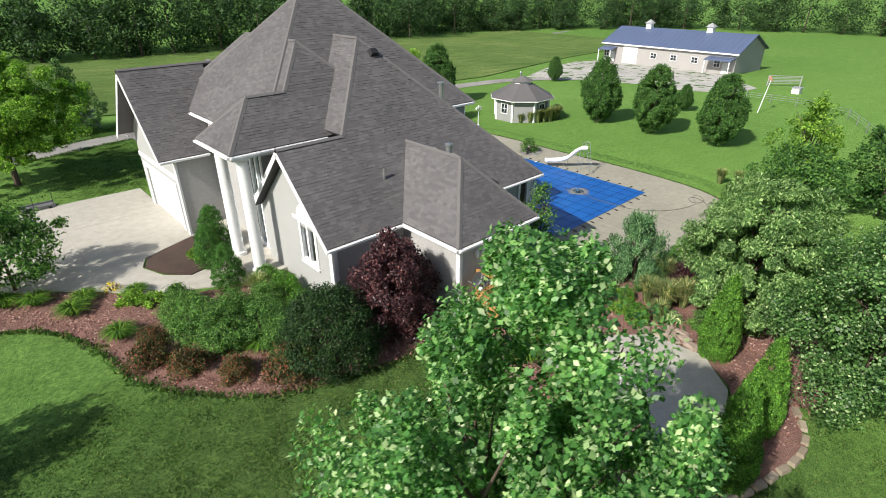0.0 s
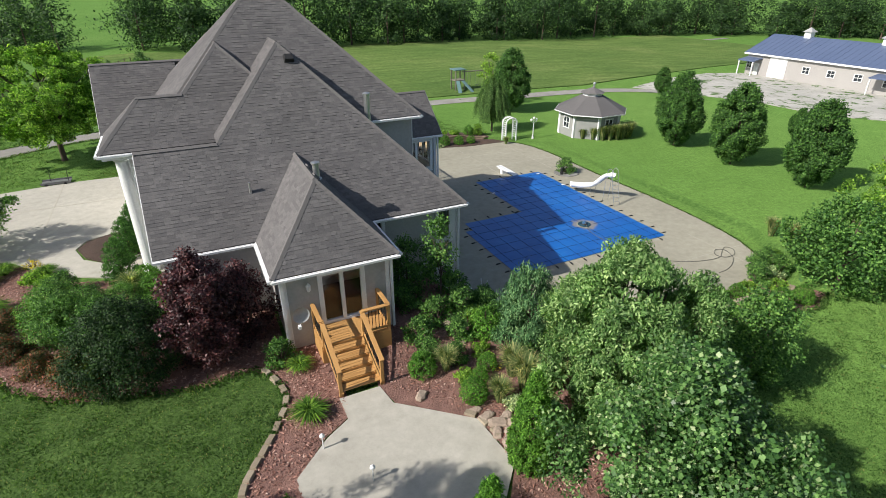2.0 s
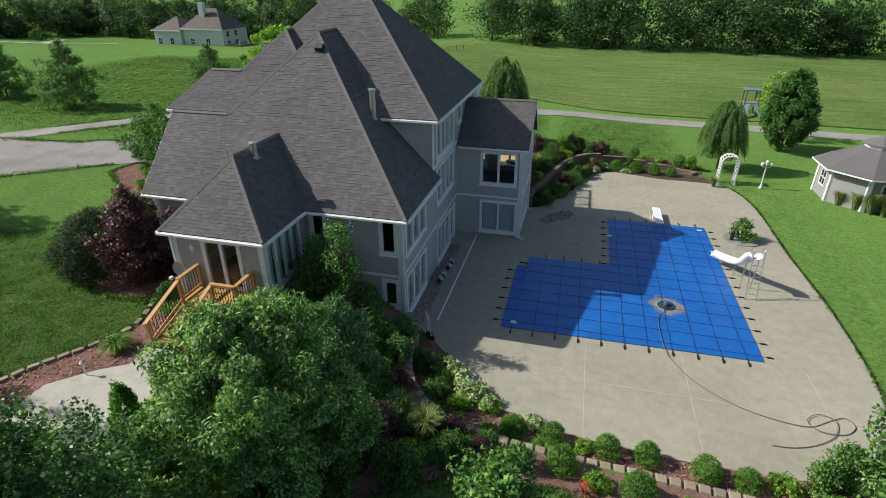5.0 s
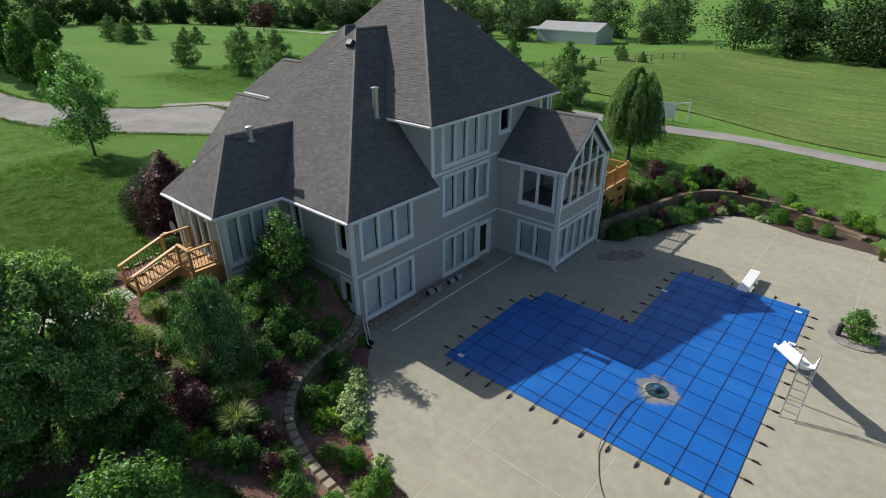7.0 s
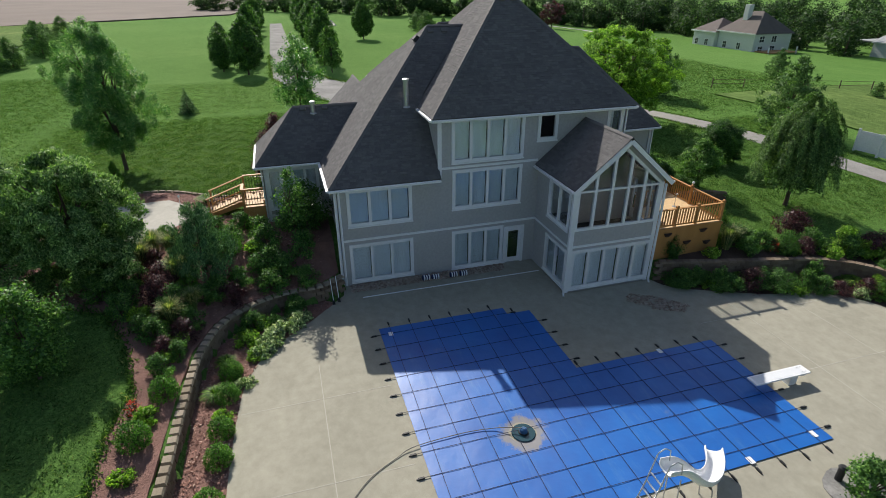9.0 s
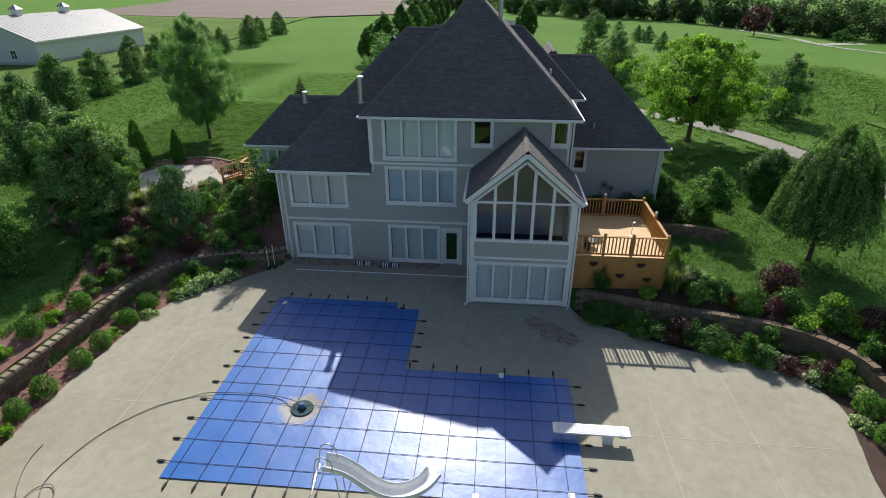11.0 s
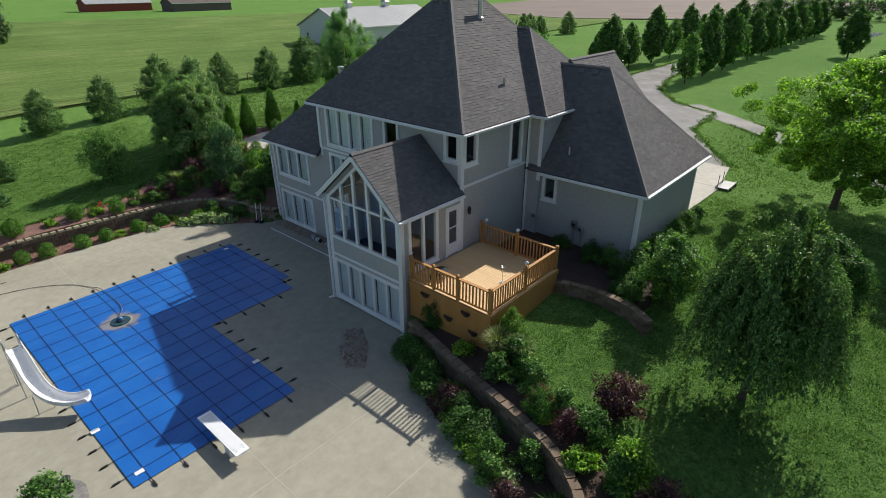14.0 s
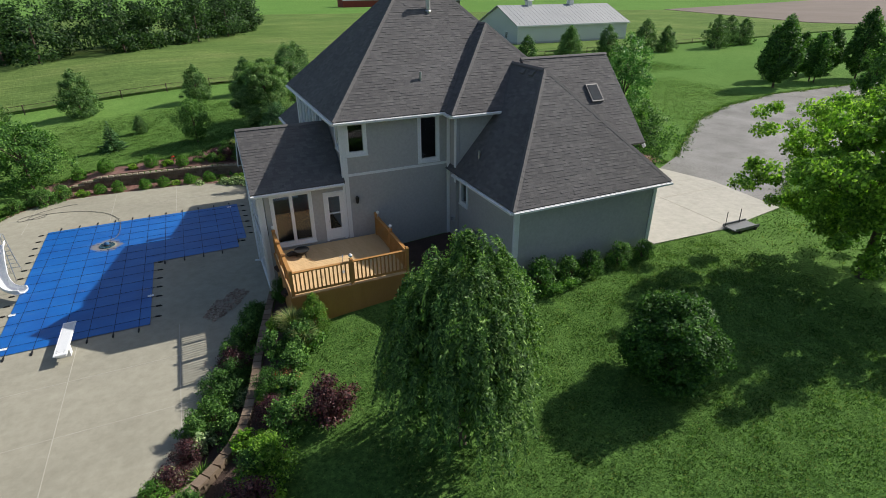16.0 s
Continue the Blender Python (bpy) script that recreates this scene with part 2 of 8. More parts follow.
def meadow_material():
    n = Nodes("tall meadow grass")
    v = n.coords()
    col = n.ramp(n.noise(v, 0.05, 5, 0.6), [(0.3, (0.105, 0.178, 0.052)), (0.55, (0.142, 0.215, 0.065)), (0.75, (0.198, 0.252, 0.09))])
    swath = n.noise(n.coords(1.0, (0.12, 0.7, 1)), 1.0, 6, 0.7)
    col = n.mix(1.0, col, n.ramp(swath, [(0.32, (0.72, 0.76, 0.72)), (0.68, (1.25, 1.2, 1.2))]), 'MULTIPLY')
    tuft = n.noise(v, 1.6, 6, 0.75)
    col = n.mix(1.0, col, n.ramp(tuft, [(0.3, (0.66, 0.7, 0.66)), (0.7, (1.25, 1.22, 1.2))]), 'MULTIPLY')
    n.bump(tuft, 1.0, 0.25)
    return n.done(col, 0.95, 0.0, 0.03)


MEADOW = meadow_material()
PLOUGHED = surface("ploughed earth", (0.125, 0.095, 0.078), (0.19, 0.15, 0.125), 0.95, 0.05, 1.5, 0.3)

MAPLE = foliage("maple leaves", [(0, (0.05, 0.15, 0.042)), (0.5, (0.09, 0.245, 0.07)), (0.8, (0.13, 0.28, 0.09)), (0.9, (0.23, 0.35, 0.19)), (1, (0.33, 0.42, 0.30))], 0.34, 0.42, 0.35)
ASPEN = foliage("silvery green leaves", [(0, (0.045, 0.115, 0.034)), (0.5, (0.075, 0.17, 0.052)), (0.9, (0.12, 0.23, 0.085)), (1, (0.30, 0.37, 0.26))], 0.25, 0.42, 0.35)
BLADE = foliage("lawn blades", [(0, (0.037, 0.080, 0.023)), (0.5, (0.057, 0.117, 0.032)), (0.9, (0.088, 0.150, 0.048)), (1, (0.17, 0.165, 0.085))], 0.35, 0.6, 0.1, (1.5, 1.9, 0.8))
BROAD = foliage("mid green leaves", [(0, (0.048, 0.125, 0.034)), (0.5, (0.08, 0.185, 0.047)), (1, (0.13, 0.25, 0.07))], 0.25)
DOGWOOD = foliage("pale drooping leaves", [(0, (0.08, 0.172, 0.054)), (0.5, (0.145, 0.265, 0.092)), (1, (0.29, 0.40, 0.215))], 0.3, 0.5, 0.2)
VARIEG = foliage("variegated leaves", [(0, (0.13, 0.22, 0.10)), (0.5, (0.26, 0.36, 0.19)), (1, (0.46, 0.52, 0.36))], 0.25)
DARKLEAF = foliage("dark green leaves", [(0, (0.034, 0.092, 0.024)), (0.5, (0.055, 0.135, 0.034)), (1, (0.085, 0.185, 0.048))], 0.25)
LOCUST = foliage("yellow green leaves", [(0, (0.10, 0.21, 0.036)), (0.5, (0.165, 0.295, 0.054)), (1, (0.25, 0.375, 0.088))], 0.45)
PLUM = foliage("purple leaves", [(0, (0.030, 0.012, 0.018)), (0.6, (0.068, 0.026, 0.036)), (1, (0.15, 0.07, 0.08))], 0.25, 0.42, 0.4, (1.5, 0.8, 0.8))
SPRUCE = foliage("blue green needles", [(0, (0.06, 0.145, 0.07)), (0.6, (0.105, 0.22, 0.105)), (1, (0.19, 0.32, 0.175))], 0.1, 0.6, 0.12)
YEW = foliage("yew needles", [(0, (0.012, 0.034, 0.012)), (0.6, (0.022, 0.056, 0.018)), (1, (0.04, 0.085, 0.026))], 0.15)
PINE = foliage("pine needles", [(0, (0.055, 0.12, 0.045)), (0.6, (0.09, 0.18, 0.068)), (1, (0.14, 0.24, 0.095))], 0.25)
ARBOR = foliage("bright evergreen", [(0, (0.055, 0.15, 0.022)), (0.6, (0.088, 0.22, 0.034)), (1, (0.13, 0.28, 0.05))], 0.25)
WEEP = foliage("weeping leaves", [(0, (0.052, 0.118, 0.038)), (0.6, (0.09, 0.18, 0.058)), (1, (0.18, 0.29, 0.105))], 0.22)
DWARF = foliage("dark spruce needles", [(0, (0.035, 0.105, 0.022)), (0.6, (0.055, 0.155, 0.03)), (1, (0.085, 0.21, 0.045))], 0.15)
WOODS = foliage("distant wood leaves", [(0, (0.022, 0.056, 0.022)), (0.5, (0.038, 0.084, 0.032)), (1, (0.062, 0.120, 0.046))], 0.25)
TALLGRASS = foliage("tall grass blades", [(0, (0.11, 0.18, 0.07)), (0.6, (0.19, 0.25, 0.11)), (1, (0.38, 0.36, 0.22))], 0.35)
LILY = foliage("daylily blades", [(0, (0.06, 0.14, 0.025)), (0.6, (0.10, 0.21, 0.035)), (1, (0.16, 0.27, 0.05))], 0.3)
YELLOW = foliage("yellow flowers", [(0, (0.5, 0.4, 0.03)), (1, (0.7, 0.6, 0.08))], 0.2)
REDFLOWER = foliage("red flowers", [(0, (0.4, 0.03, 0.02)), (1, (0.6, 0.08, 0.05))], 0.2)
ROSE = foliage("rose leaves", [(0, (0.05, 0.07, 0.025)), (0.6, (0.08, 0.09, 0.035)), (1, (0.26, 0.07, 0.055))], 0.2)


def cover_material():
    n = Nodes("blue pool cover")
    v = n.coords()
    col = n.ramp(n.noise(v, 0.5, 4), [(0.3, (0.004, 0.090, 0.37)), (0.7, (0.006, 0.132, 0.47))])
    stain = n.ramp(n.noise(v, 0.55, 5, 0.65), [(0.63, (0, 0, 0)), (0.78, (0.7, 0.7, 0.7))])
    col = n.mix(stain, col, (0.20, 0.22, 0.26))
    # dried silt round the puddle
    far = n.add("ShaderNodeVectorMath")
    far.operation = 'DISTANCE'
    n.link(v, far.inputs[0])
    far.inputs[1].default_value = (33.4, 21.2, 0.0)
    wob = n.add("ShaderNodeMath")
    wob.operation = 'MULTIPLY_ADD'
    n.link(n.noise(v, 1.6, 5, 0.7), wob.inputs[0])
    wob.inputs[1].default_value = -1.3
    n.link(far.outputs["Value"], wob.inputs[2])
    col = n.mix(n.ramp(wob.outputs[0], [(0.0, (0.85, 0.85, 0.85)), (0.22, (0.0, 0.0, 0.0))]), col, (0.24, 0.215, 0.175))
    # pale dust along the welded bands
    dust = n.ramp(n.noise(n.coords(1.0, (0.5, 2.2, 1)), 0.9, 6, 0.75), [(0.55, (0, 0, 0)), (0.78, (0.30, 0.30, 0.30))])
    col = n.mix(dust, col, (0.14, 0.30, 0.46))
    n.bump(n.noise(v, 3.0, 4), 0.25, 0.03)
    return n.done(col, 0.40, 0.0, 0.62)


COVER = cover_material()


# ---------------------------------------------------------------- mesh tools
class Mesh:
    def __init__(self):
        self.v, self.f = [], []

    def poly(self, pts):
        i = len(self.v)
        self.v += [tuple(p) for p in pts]
        self.f.append(tuple(range(i, i + len(pts))))

    def box(self, x0, x1, y0, y1, z0, z1):
        i = len(self.v)
        self.v += [(x0, y0, z0), (x1, y0, z0), (x1, y1, z0), (x0, y1, z0), (x0, y0, z1), (x1, y0, z1), (x1, y1, z1), (x0, y1, z1)]
        self.f += [tuple(i + k for k in q) for q in ((0, 3, 2, 1), (4, 5, 6, 7), (0, 1, 5, 4), (1, 2, 6, 5), (2, 3, 7, 6), (3, 0, 4, 7))]
        return self

    def obox(self, m, sx, sy, sz, chamfer=0.0):
        """A box centred on the pose m, its top edge drawn in by chamfer."""
        i = len(self.v)
        for z, c in ((-0.5, 0), (0.5, chamfer)):
            for x, y in ((-1, -1), (1, -1), (1, 1), (-1, 1)):
                self.v.append(tuple(m @ Vector((x * (sx / 2 - c), y * (sy / 2 - c), z * sz))))
        self.f += [tuple(i + k for k in q) for q in ((0, 3, 2, 1), (4, 5, 6, 7), (0, 1, 5, 4), (1, 2, 6, 5), (2, 3, 7, 6), (3, 0, 4, 7))]
        return self

    def tube(self, pts, radii, n=8, caps=True):
        pts = [Vector(p) for p in pts]
        if not isinstance(radii, (list, tuple)):
            radii = [radii] * len(pts)
        rings = []
        for k, p in enumerate(pts):
            d = (pts[min(k + 1, len(pts) - 1)] - pts[max(k - 1, 0)]).normalized()
            a = d.cross(Vector((0, 0, 1)) if abs(d.z) < 0.95 else Vector((1, 0, 0))).normalized()
            b = d.cross(a)
            i = len(self.v)
            for j in range(n):
                t = 2 * math.pi * j / n
                self.v.append(tuple(p + radii[k] * (math.cos(t) * a + math.sin(t) * b)))
            rings.append(i)
        for r0, r1 in zip(rings, rings[1:]):
            for j in range(n):
                self.f.append((r0 + j, r0 + (j + 1) % n, r1 + (j + 1) % n, r1 + j))
        if caps:
            self.f.append(tuple(rings[0] + j for j in reversed(range(n))))
            self.f.append(tuple(rings[-1] + j for j in range(n)))
        return self

    def weld(self):
        """Joins corners that lie on one another, so that the pieces make one body."""
        key, new_id, verts = {}, [], []
        for p in self.v:
            k = tuple(round(c, 4) for c in p)
            if k not in key:
                key[k] = len(verts)
                verts.append(p)
            new_id.append(key[k])
        self.v = verts
        self.f = [tuple(new_id[i] for i in f) for f in self.f]
        return self

    def ring(self, place, u0, u1, z0, z1, t, d0, d1):
        """A flat rectangular frame t wide; place(u, z, d) gives the corner in the world."""
        i = len(self.v)
        for d in (d0, d1):
            for a, b, c, e in ((u0, u1, z0, z1), (u0 + t, u1 - t, z0 + t, z1 - t)):
                self.v += [place(a, c, d), place(b, c, d), place(b, e, d), place(a, e, d)]
        for k in range(4):
            j = (k + 1) % 4
            self.f += [(i + k, i + j, i + 4 + j, i + 4 + k), (i + 8 + j, i + 8 + k, i + 12 + k, i + 12 + j), (i + j, i + k, i + 8 + k, i + 8 + j), (i + 4 + k, i + 4 + j, i + 12 + j, i + 12 + k)]
        return self

    def bar(self, a, b, w, h):
        """A straight rectangular bar from a to b, w wide and h high."""
        a, b = Vector(a), Vector(b)
        d = (b - a)
        q = d.to_track_quat('X', 'Z').to_matrix().to_4x4()
        return self.obox(Matrix.Translation((a + b) / 2) @ q, d.length, w, h)

    def prism(self, poly, z0, z1):
        """An upright slab on a plan outline; z1 may be a function of x, y."""
        i, n = len(self.v), len(poly)
        top = z1 if callable(z1) else (lambda x, y: z1)
        bot = z0 if callable(z0) else (lambda x, y: z0)
        self.v += [(x, y, bot(x, y)) for x, y in poly] + [(x, y, top(x, y)) for x, y in poly]
        self.f.append(tuple(i + k for k in reversed(range(n))))
        self.f.append(tuple(i + n + k for k in range(n)))
        for k in range(n):
            j = (k + 1) % n
            self.f.append((i + k, i + j, i + n + j, i + n + k))
        return self

    def data(self, name, mat, smooth=False):
        me = bpy.data.meshes.new(name)
        me.from_pydata(self.v, [], self.f)
        me.materials.append(mat)
        if smooth:
            me.polygons.foreach_set("use_smooth", [True] * len(me.polygons))
        me.update()
        return me


def part(name, mesh, material, parent, label="", kind="", smooth=False):
    ob = new(name, mesh.data(name, material, smooth) if isinstance(mesh, Mesh) else mesh)
    if parent is not None:
        ob.parent = parent
        ob.matrix_parent_inverse = parent.matrix_basis.inverted()
    if label or kind:
        tagged(ob, label=label, kind=kind)
    return ob


def thing(name, label, category, at=(0, 0, 0), group="", kind=""):
    ob = new(name)
    ob.empty_display_size = 0.2
    ob.location = at
    return tagged(ob, label, category, group, kind)


def single(name, mesh, material, label, category, group="", kind="", smooth=False):
    return tagged(new(name, mesh.data(name, material, smooth)), label, category, group, kind)


def smooth01(v):
    v = min(1.0, max(0.0, v))
    return v * v * (3 - 2 * v)


def clip_half(poly, a, b, c):
    """The part of a convex or plain outline of 2D points where a*x + b*y <= c."""
    out = []
    for k, p in enumerate(poly):
        q = poly[(k + 1) % len(poly)]
        dp, dq = a * p[0] + b * p[1] - c, a * q[0] + b * q[1] - c
        if dp <= 0:
            out.append(p)
        if dp * dq < 0:
            t = dp / (dp - dq)
            out.append((p[0] + t * (q[0] - p[0]), p[1] + t * (q[1] - p[1])))
    return out


def inside(x, y, poly):
    hit = False
    for (x0, y0), (x1, y1) in zip(poly, poly[1:] + poly[:1]):
        if (y0 > y) != (y1 > y) and x < (x1 - x0) * (y - y0) / (y1 - y0) + x0:
            hit = not hit
    return hit


def edge_distance(x, y, line):
    best = 1e9
    for (x0, y0), (x1, y1) in zip(line, line[1:]):
        dx, dy = x1 - x0, y1 - y0
        t = min(1, max(0, ((x - x0) * dx + (y - y0) * dy) / (dx * dx + dy * dy)))
        best = min(best, math.hypot(x - x0 - t * dx, y - y0 - t * dy))
    return best


def curve_through(pts, step=0.25, closed=False):
    """A smooth line through plan points, at about even steps."""
    out, n = [], len(pts)
    for k in range(n if closed else n - 1):
        if closed:
            p0, p1, p2, p3 = (pts[(k + j) % n] for j in (-1, 0, 1, 2))
        else:
            p0, p1, p2, p3 = pts[max(k - 1, 0)], pts[k], pts[k + 1], pts[min(k + 2, n - 1)]
        m = max(1, int(math.dist(p1, p2) / step))
        for j in range(m):
            t = j / m
            out.append(tuple(0.5 * (2 * b + (c - a) * t + (2 * a - 5 * b + 4 * c - d) * t * t + (3 * b - a - 3 * c + d) * t ** 3)
                             for a, b, c, d in zip(p0, p1, p2, p3)))
    if not closed:
        out.append(tuple(pts[-1]))
    return out


# ---------------------------------------------------------------- ground
WALL_W = curve_through([(21.75, 16.2), (22.35, 15.2), (22.6, 13.3), (23.3, 11.8), (24.6, 10.6), (26.5, 10.0), (29, 9.75), (32, 9.6), (34.5, 9.45), (36.6, 9.5), (38.2, 10.0)])
WALL_E = curve_through([(25.4, 32.5), (26.0, 34.7), (26.6, 37.0), (27.1, 39.2), (27.8, 41.2), (29.0, 42.6), (30.6, 43.2), (33.5, 43.4), (36.5, 43.0), (38.2, 42.2)])
LOWER = [(20.7, 16.75)] + WALL_W + [(40.5, 11.5), (42.5, 16), (42.6, 38), (40.5, 41.4)] + WALL_E[::-1] + [(25.2, 32.0), (20.7, 31.6)]
PATIO_EDGE = curve_through([(22.3, 16.3), (24.4, 14.3), (25.4, 13.15), (26.4, 12.35), (27.7, 11.75), (30, 11.45), (33, 11.3), (36.2, 11.35), (38.6, 12.15), (40.05, 13.95), (40.85, 17.1),
                            (41.1, 22.8), (40.9, 28.7), (40.8, 36.4), (39.6, 40.1), (37.2, 40.6), (34.9, 40.7), (31.8, 41.5), (30.2, 40.95), (29.1, 39.6), (28.4, 36.9), (27.3, 34.4), (26.4, 32.7), (25.35, 32.1)], 0.4)
PATIO_OUT = [(21.42, 16.4)] + PATIO_EDGE + [(25.33, 27.1), (21.42, 27.1)]


def base_ground(x, y):
    return 2.2 * (1 - smooth01((x + 0.25 * (y - 20) - 12) / 36)) - 2.0 * smooth01((x - 55) / 80) - 4.0 * smooth01((y - 70) / 70) * smooth01((10 - x) / 35)


def wall_top(x, y):
    """Height of the retaining walls' caps."""
    if y < 25:
        return 0.95 - 0.75 * smooth01((x - 33.5) / 5.0)
    return 1.05 - 0.75 * smooth01((x - 29.0) / 9.0)


def ground(x, y):
    z = base_ground(x, y)
    if 20 < x < 44 and 6 < y < 47:
        if inside(x, y, LOWER):
            return -0.08
        d = min(edge_distance(x, y, WALL_W), edge_distance(x, y, WALL_E))
        top = min(z, wall_top(x, y) - 0.12)
        z = top + (z - top) * smooth01((d - 0.2) / 3.0)
    return z


def spread(lo, hi, step, far, grow=1.35):
    xs = list(np.arange(lo, hi + 1e-6, step))
    s, a = step, xs[0]
    while a > -far:
        s *= grow
        a -= s
        xs.insert(0, a)
    s, a = step, xs[-1]
    while a < far:
        s *= grow
        a += s
        xs.append(a)
    return xs


gx = spread(20.0, 44.0, 0.3, 900)
gy = spread(6.0, 46.0, 0.3, 900)
gm = Mesh()
for yy in gy:
    for xx in gx:
        gm.v.append((xx, yy, ground(xx, yy)))
nx = len(gx)
for j in range(len(gy) - 1):
    for i in range(nx - 1):
        k = j * nx + i
        gm.f.append((k, k + 1, k + nx + 1, k + nx))
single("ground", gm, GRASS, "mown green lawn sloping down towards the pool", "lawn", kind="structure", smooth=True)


def drape(outline, dz, step=1.0, rough=0.0, skirt=0.12, level=None):
    """A thin sheet that follows the ground within an outline."""
    m = Mesh()
    hz = (lambda x, y: level) if level is not None else (lambda x, y: ground(x, y) + dz)
    x0, x1 = min(p[0] for p in outline), max(p[0] for p in outline)
    y0, y1 = min(p[1] for p in outline), max(p[1] for p in outline)
    seen = {}

    def vert(x, y):
        key = (round(x, 4), round(y, 4))
        if key not in seen:
            seen[key] = len(m.v)
            r = rough * noise.noise((x * 2.1, y * 2.1, 0.3)) if rough else 0
            m.v.append((x, y, hz(x, y) + r))
        return seen[key]
    for i in range(int((x1 - x0) / step) + 1):
        a, b = x0 + i * step, x0 + (i + 1) * step
        col = clip_half(clip_half(outline, -1, 0, -a), 1, 0, b)
        if len(col) < 3:
            continue
        for j in range(int((y1 - y0) / step) + 1):
            c, d = y0 + j * step, y0 + (j + 1) * step
            cell = clip_half(clip_half(col, 0, -1, -c), 0, 1, d)
            ids = []
            for p in cell:
                k = vert(*p)
                if not ids or ids[-1] != k:
                    ids.append(k)
            if len(ids) > 2 and ids[0] == ids[-1]:
                ids.pop()
            if len(set(ids)) == len(ids) and len(ids) > 2:
                m.f.append(tuple(ids))
    for (ax, ay), (bx, by) in zip(outline, outline[1:] + outline[:1]):
        n = max(1, int(math.dist((ax, ay), (bx, by)) / step))
        for k in range(n):
            p = (ax + (bx - ax) * k / n, ay + (by - ay) * k / n)
            q = (ax + (bx - ax) * (k + 1) / n, ay + (by - ay) * (k + 1) / n)
            zp, zq = hz(*p), hz(*q)
            m.poly([(*p, zp - skirt), (*q, zq - skirt), (*q, zq), (*p, zp)])
    return m

# ---------------------------------------------------------------- paving
single("pool_patio", drape(PATIO_OUT, 0, 1.5, level=0.0, skirt=0.15), PATIO, "broad buff concrete pool deck with saw-cut joints", "patio", kind="structure")
lower_bed_w = [p for p in WALL_W[4:-1]] + [(39.2, 11.6), (39.9, 13.2)] + [(40.05, 13.95), (38.6, 12.15), (36.2, 11.35), (33, 11.3), (30, 11.45), (27.7, 11.75), (26.4, 12.35), (25.4, 13.15), (24.4, 14.3), (22.9, 15.8)]
single("mulch_bed_pool_west", drape(lower_bed_w, 0, 0.5, 0.06, level=-0.02), MULCH, "red wood mulch bed along the pool deck", "mulch bed", kind="structure")
lower_bed_e = [(25.5, 32.3), (26.4, 32.75), (27.3, 34.4), (28.4, 36.9), (29.1, 39.6), (30.2, 40.95), (31.8, 41.5), (34.9, 40.7), (37.2, 40.6), (39.2, 40.4), (38.6, 41.9)] + WALL_E[::-1]
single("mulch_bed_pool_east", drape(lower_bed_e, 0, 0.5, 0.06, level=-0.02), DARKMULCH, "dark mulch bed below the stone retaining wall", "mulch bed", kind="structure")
upper_bed_w = [(20.5, 16.2), (21.4, 16.2), (22.2, 15.2), (22.45, 13.3), (23.1, 11.7), (24.5, 10.4), (26.4, 9.75), (29, 9.5), (32, 9.35), (34.5, 9.2), (36.6, 9.25), (38.4, 9.8), (38.6, 8.6),
               (36.2, 7.5), (34.4, 7.65), (30.8, 7.7), (28.7, 8.1), (26.0, 7.4), (24, 6.2), (22.6, 3.2), (20.5, 1.0), (18.3, 0.9), (17.2, 1.9), (15.6, 1.15), (13.4, 1.5), (12.0, 2.2), (12.2, 3.6), (14.2, 3.2), (15.6, 3.2), (16.6, 3.75),
               (17.65, 5.1), (17.5, 6.95), (15.4, 8.75), (15.1, 9.7), (15.8, 13.0), (17, 13.2), (17, 16.2)]
single("mulch_bed_slope", drape(upper_bed_w, 0.035, 0.5, 0.05), MULCH, "reddish mulch slope planted with shrubs and grasses", "mulch bed", kind="structure")
upper_bed_e = [(25.2, 32.6), (25.8, 34.7), (26.4, 37.0), (26.9, 39.2), (27.6, 41.3), (28.9, 42.85), (30.6, 43.5), (33.5, 43.7), (36.5, 43.3), (38.4, 42.4), (38.6, 44.5), (33, 46.0), (29, 45.2), (27.1, 43.8), (26.2, 41.8), (25.6, 39.5), (25.1, 37.0), (24.7, 35)]
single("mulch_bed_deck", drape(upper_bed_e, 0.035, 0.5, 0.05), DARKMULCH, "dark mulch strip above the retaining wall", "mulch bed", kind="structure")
side_bed = [(12.7, 13.3), (14.0, 13.1), (14.0, 9.75), (13.75, 8.8), (12.9, 8.3), (11.8, 7.1), (12.1, 3.7), (11.8, 2.3), (10.6, 3.6), (9.9, 5.6), (10.4, 7.4), (11.5, 9.1), (12.2, 10.7), (11.9, 12.0), (11.3, 12.5), (9.9, 12.3), (8.2, 12.6), (6.9, 13.1), (5.7, 13.4), (4.9, 13.9), (3.8, 14.9), (2.5, 16.5), (1.75, 18.1), (1.4, 20.3), (0.7, 22.3), (-0.3, 23.7), (-1.6, 24.6), (-3.5, 26.2), (-3.0, 28.2), (-0.9, 27.8), (2.1, 25.5), (4.5, 22.6), (6.6, 21.8), (8.6, 21.6), (9.2, 16.6), (12.7, 16.5)]
single("mulch_bed_front", drape(side_bed, 0.035, 0.5, 0.05), MULCH, "curved red mulch bed along the house front", "mulch bed", kind="structure")
deck_bed = [(15.9, 32.0), (19.95, 32.0), (19.9, 36.6), (19.6, 38.2), (19.75, 39.8), (18.6, 40.2), (17.0, 39.7), (15.9, 38.9)]
# Reddish mulch lies here; its shade is put into the darker colour.
single("mulch_bed_garage", drape(deck_bed, 0.05, 0.5, 0.05), DARKMULCH, "bare mulch between the deck and the garage, shade put into its colour", "mulch bed", kind="structure")
octagon = [(13.75, 8.75), (13.75, 9.75), (15.15, 9.75), (15.3, 8.8), (17.45, 7.0), (17.6, 5.05), (16.35, 3.7), (14.2, 2.95), (12.1, 3.7), (11.75, 7.1), (12.95, 8.25)]
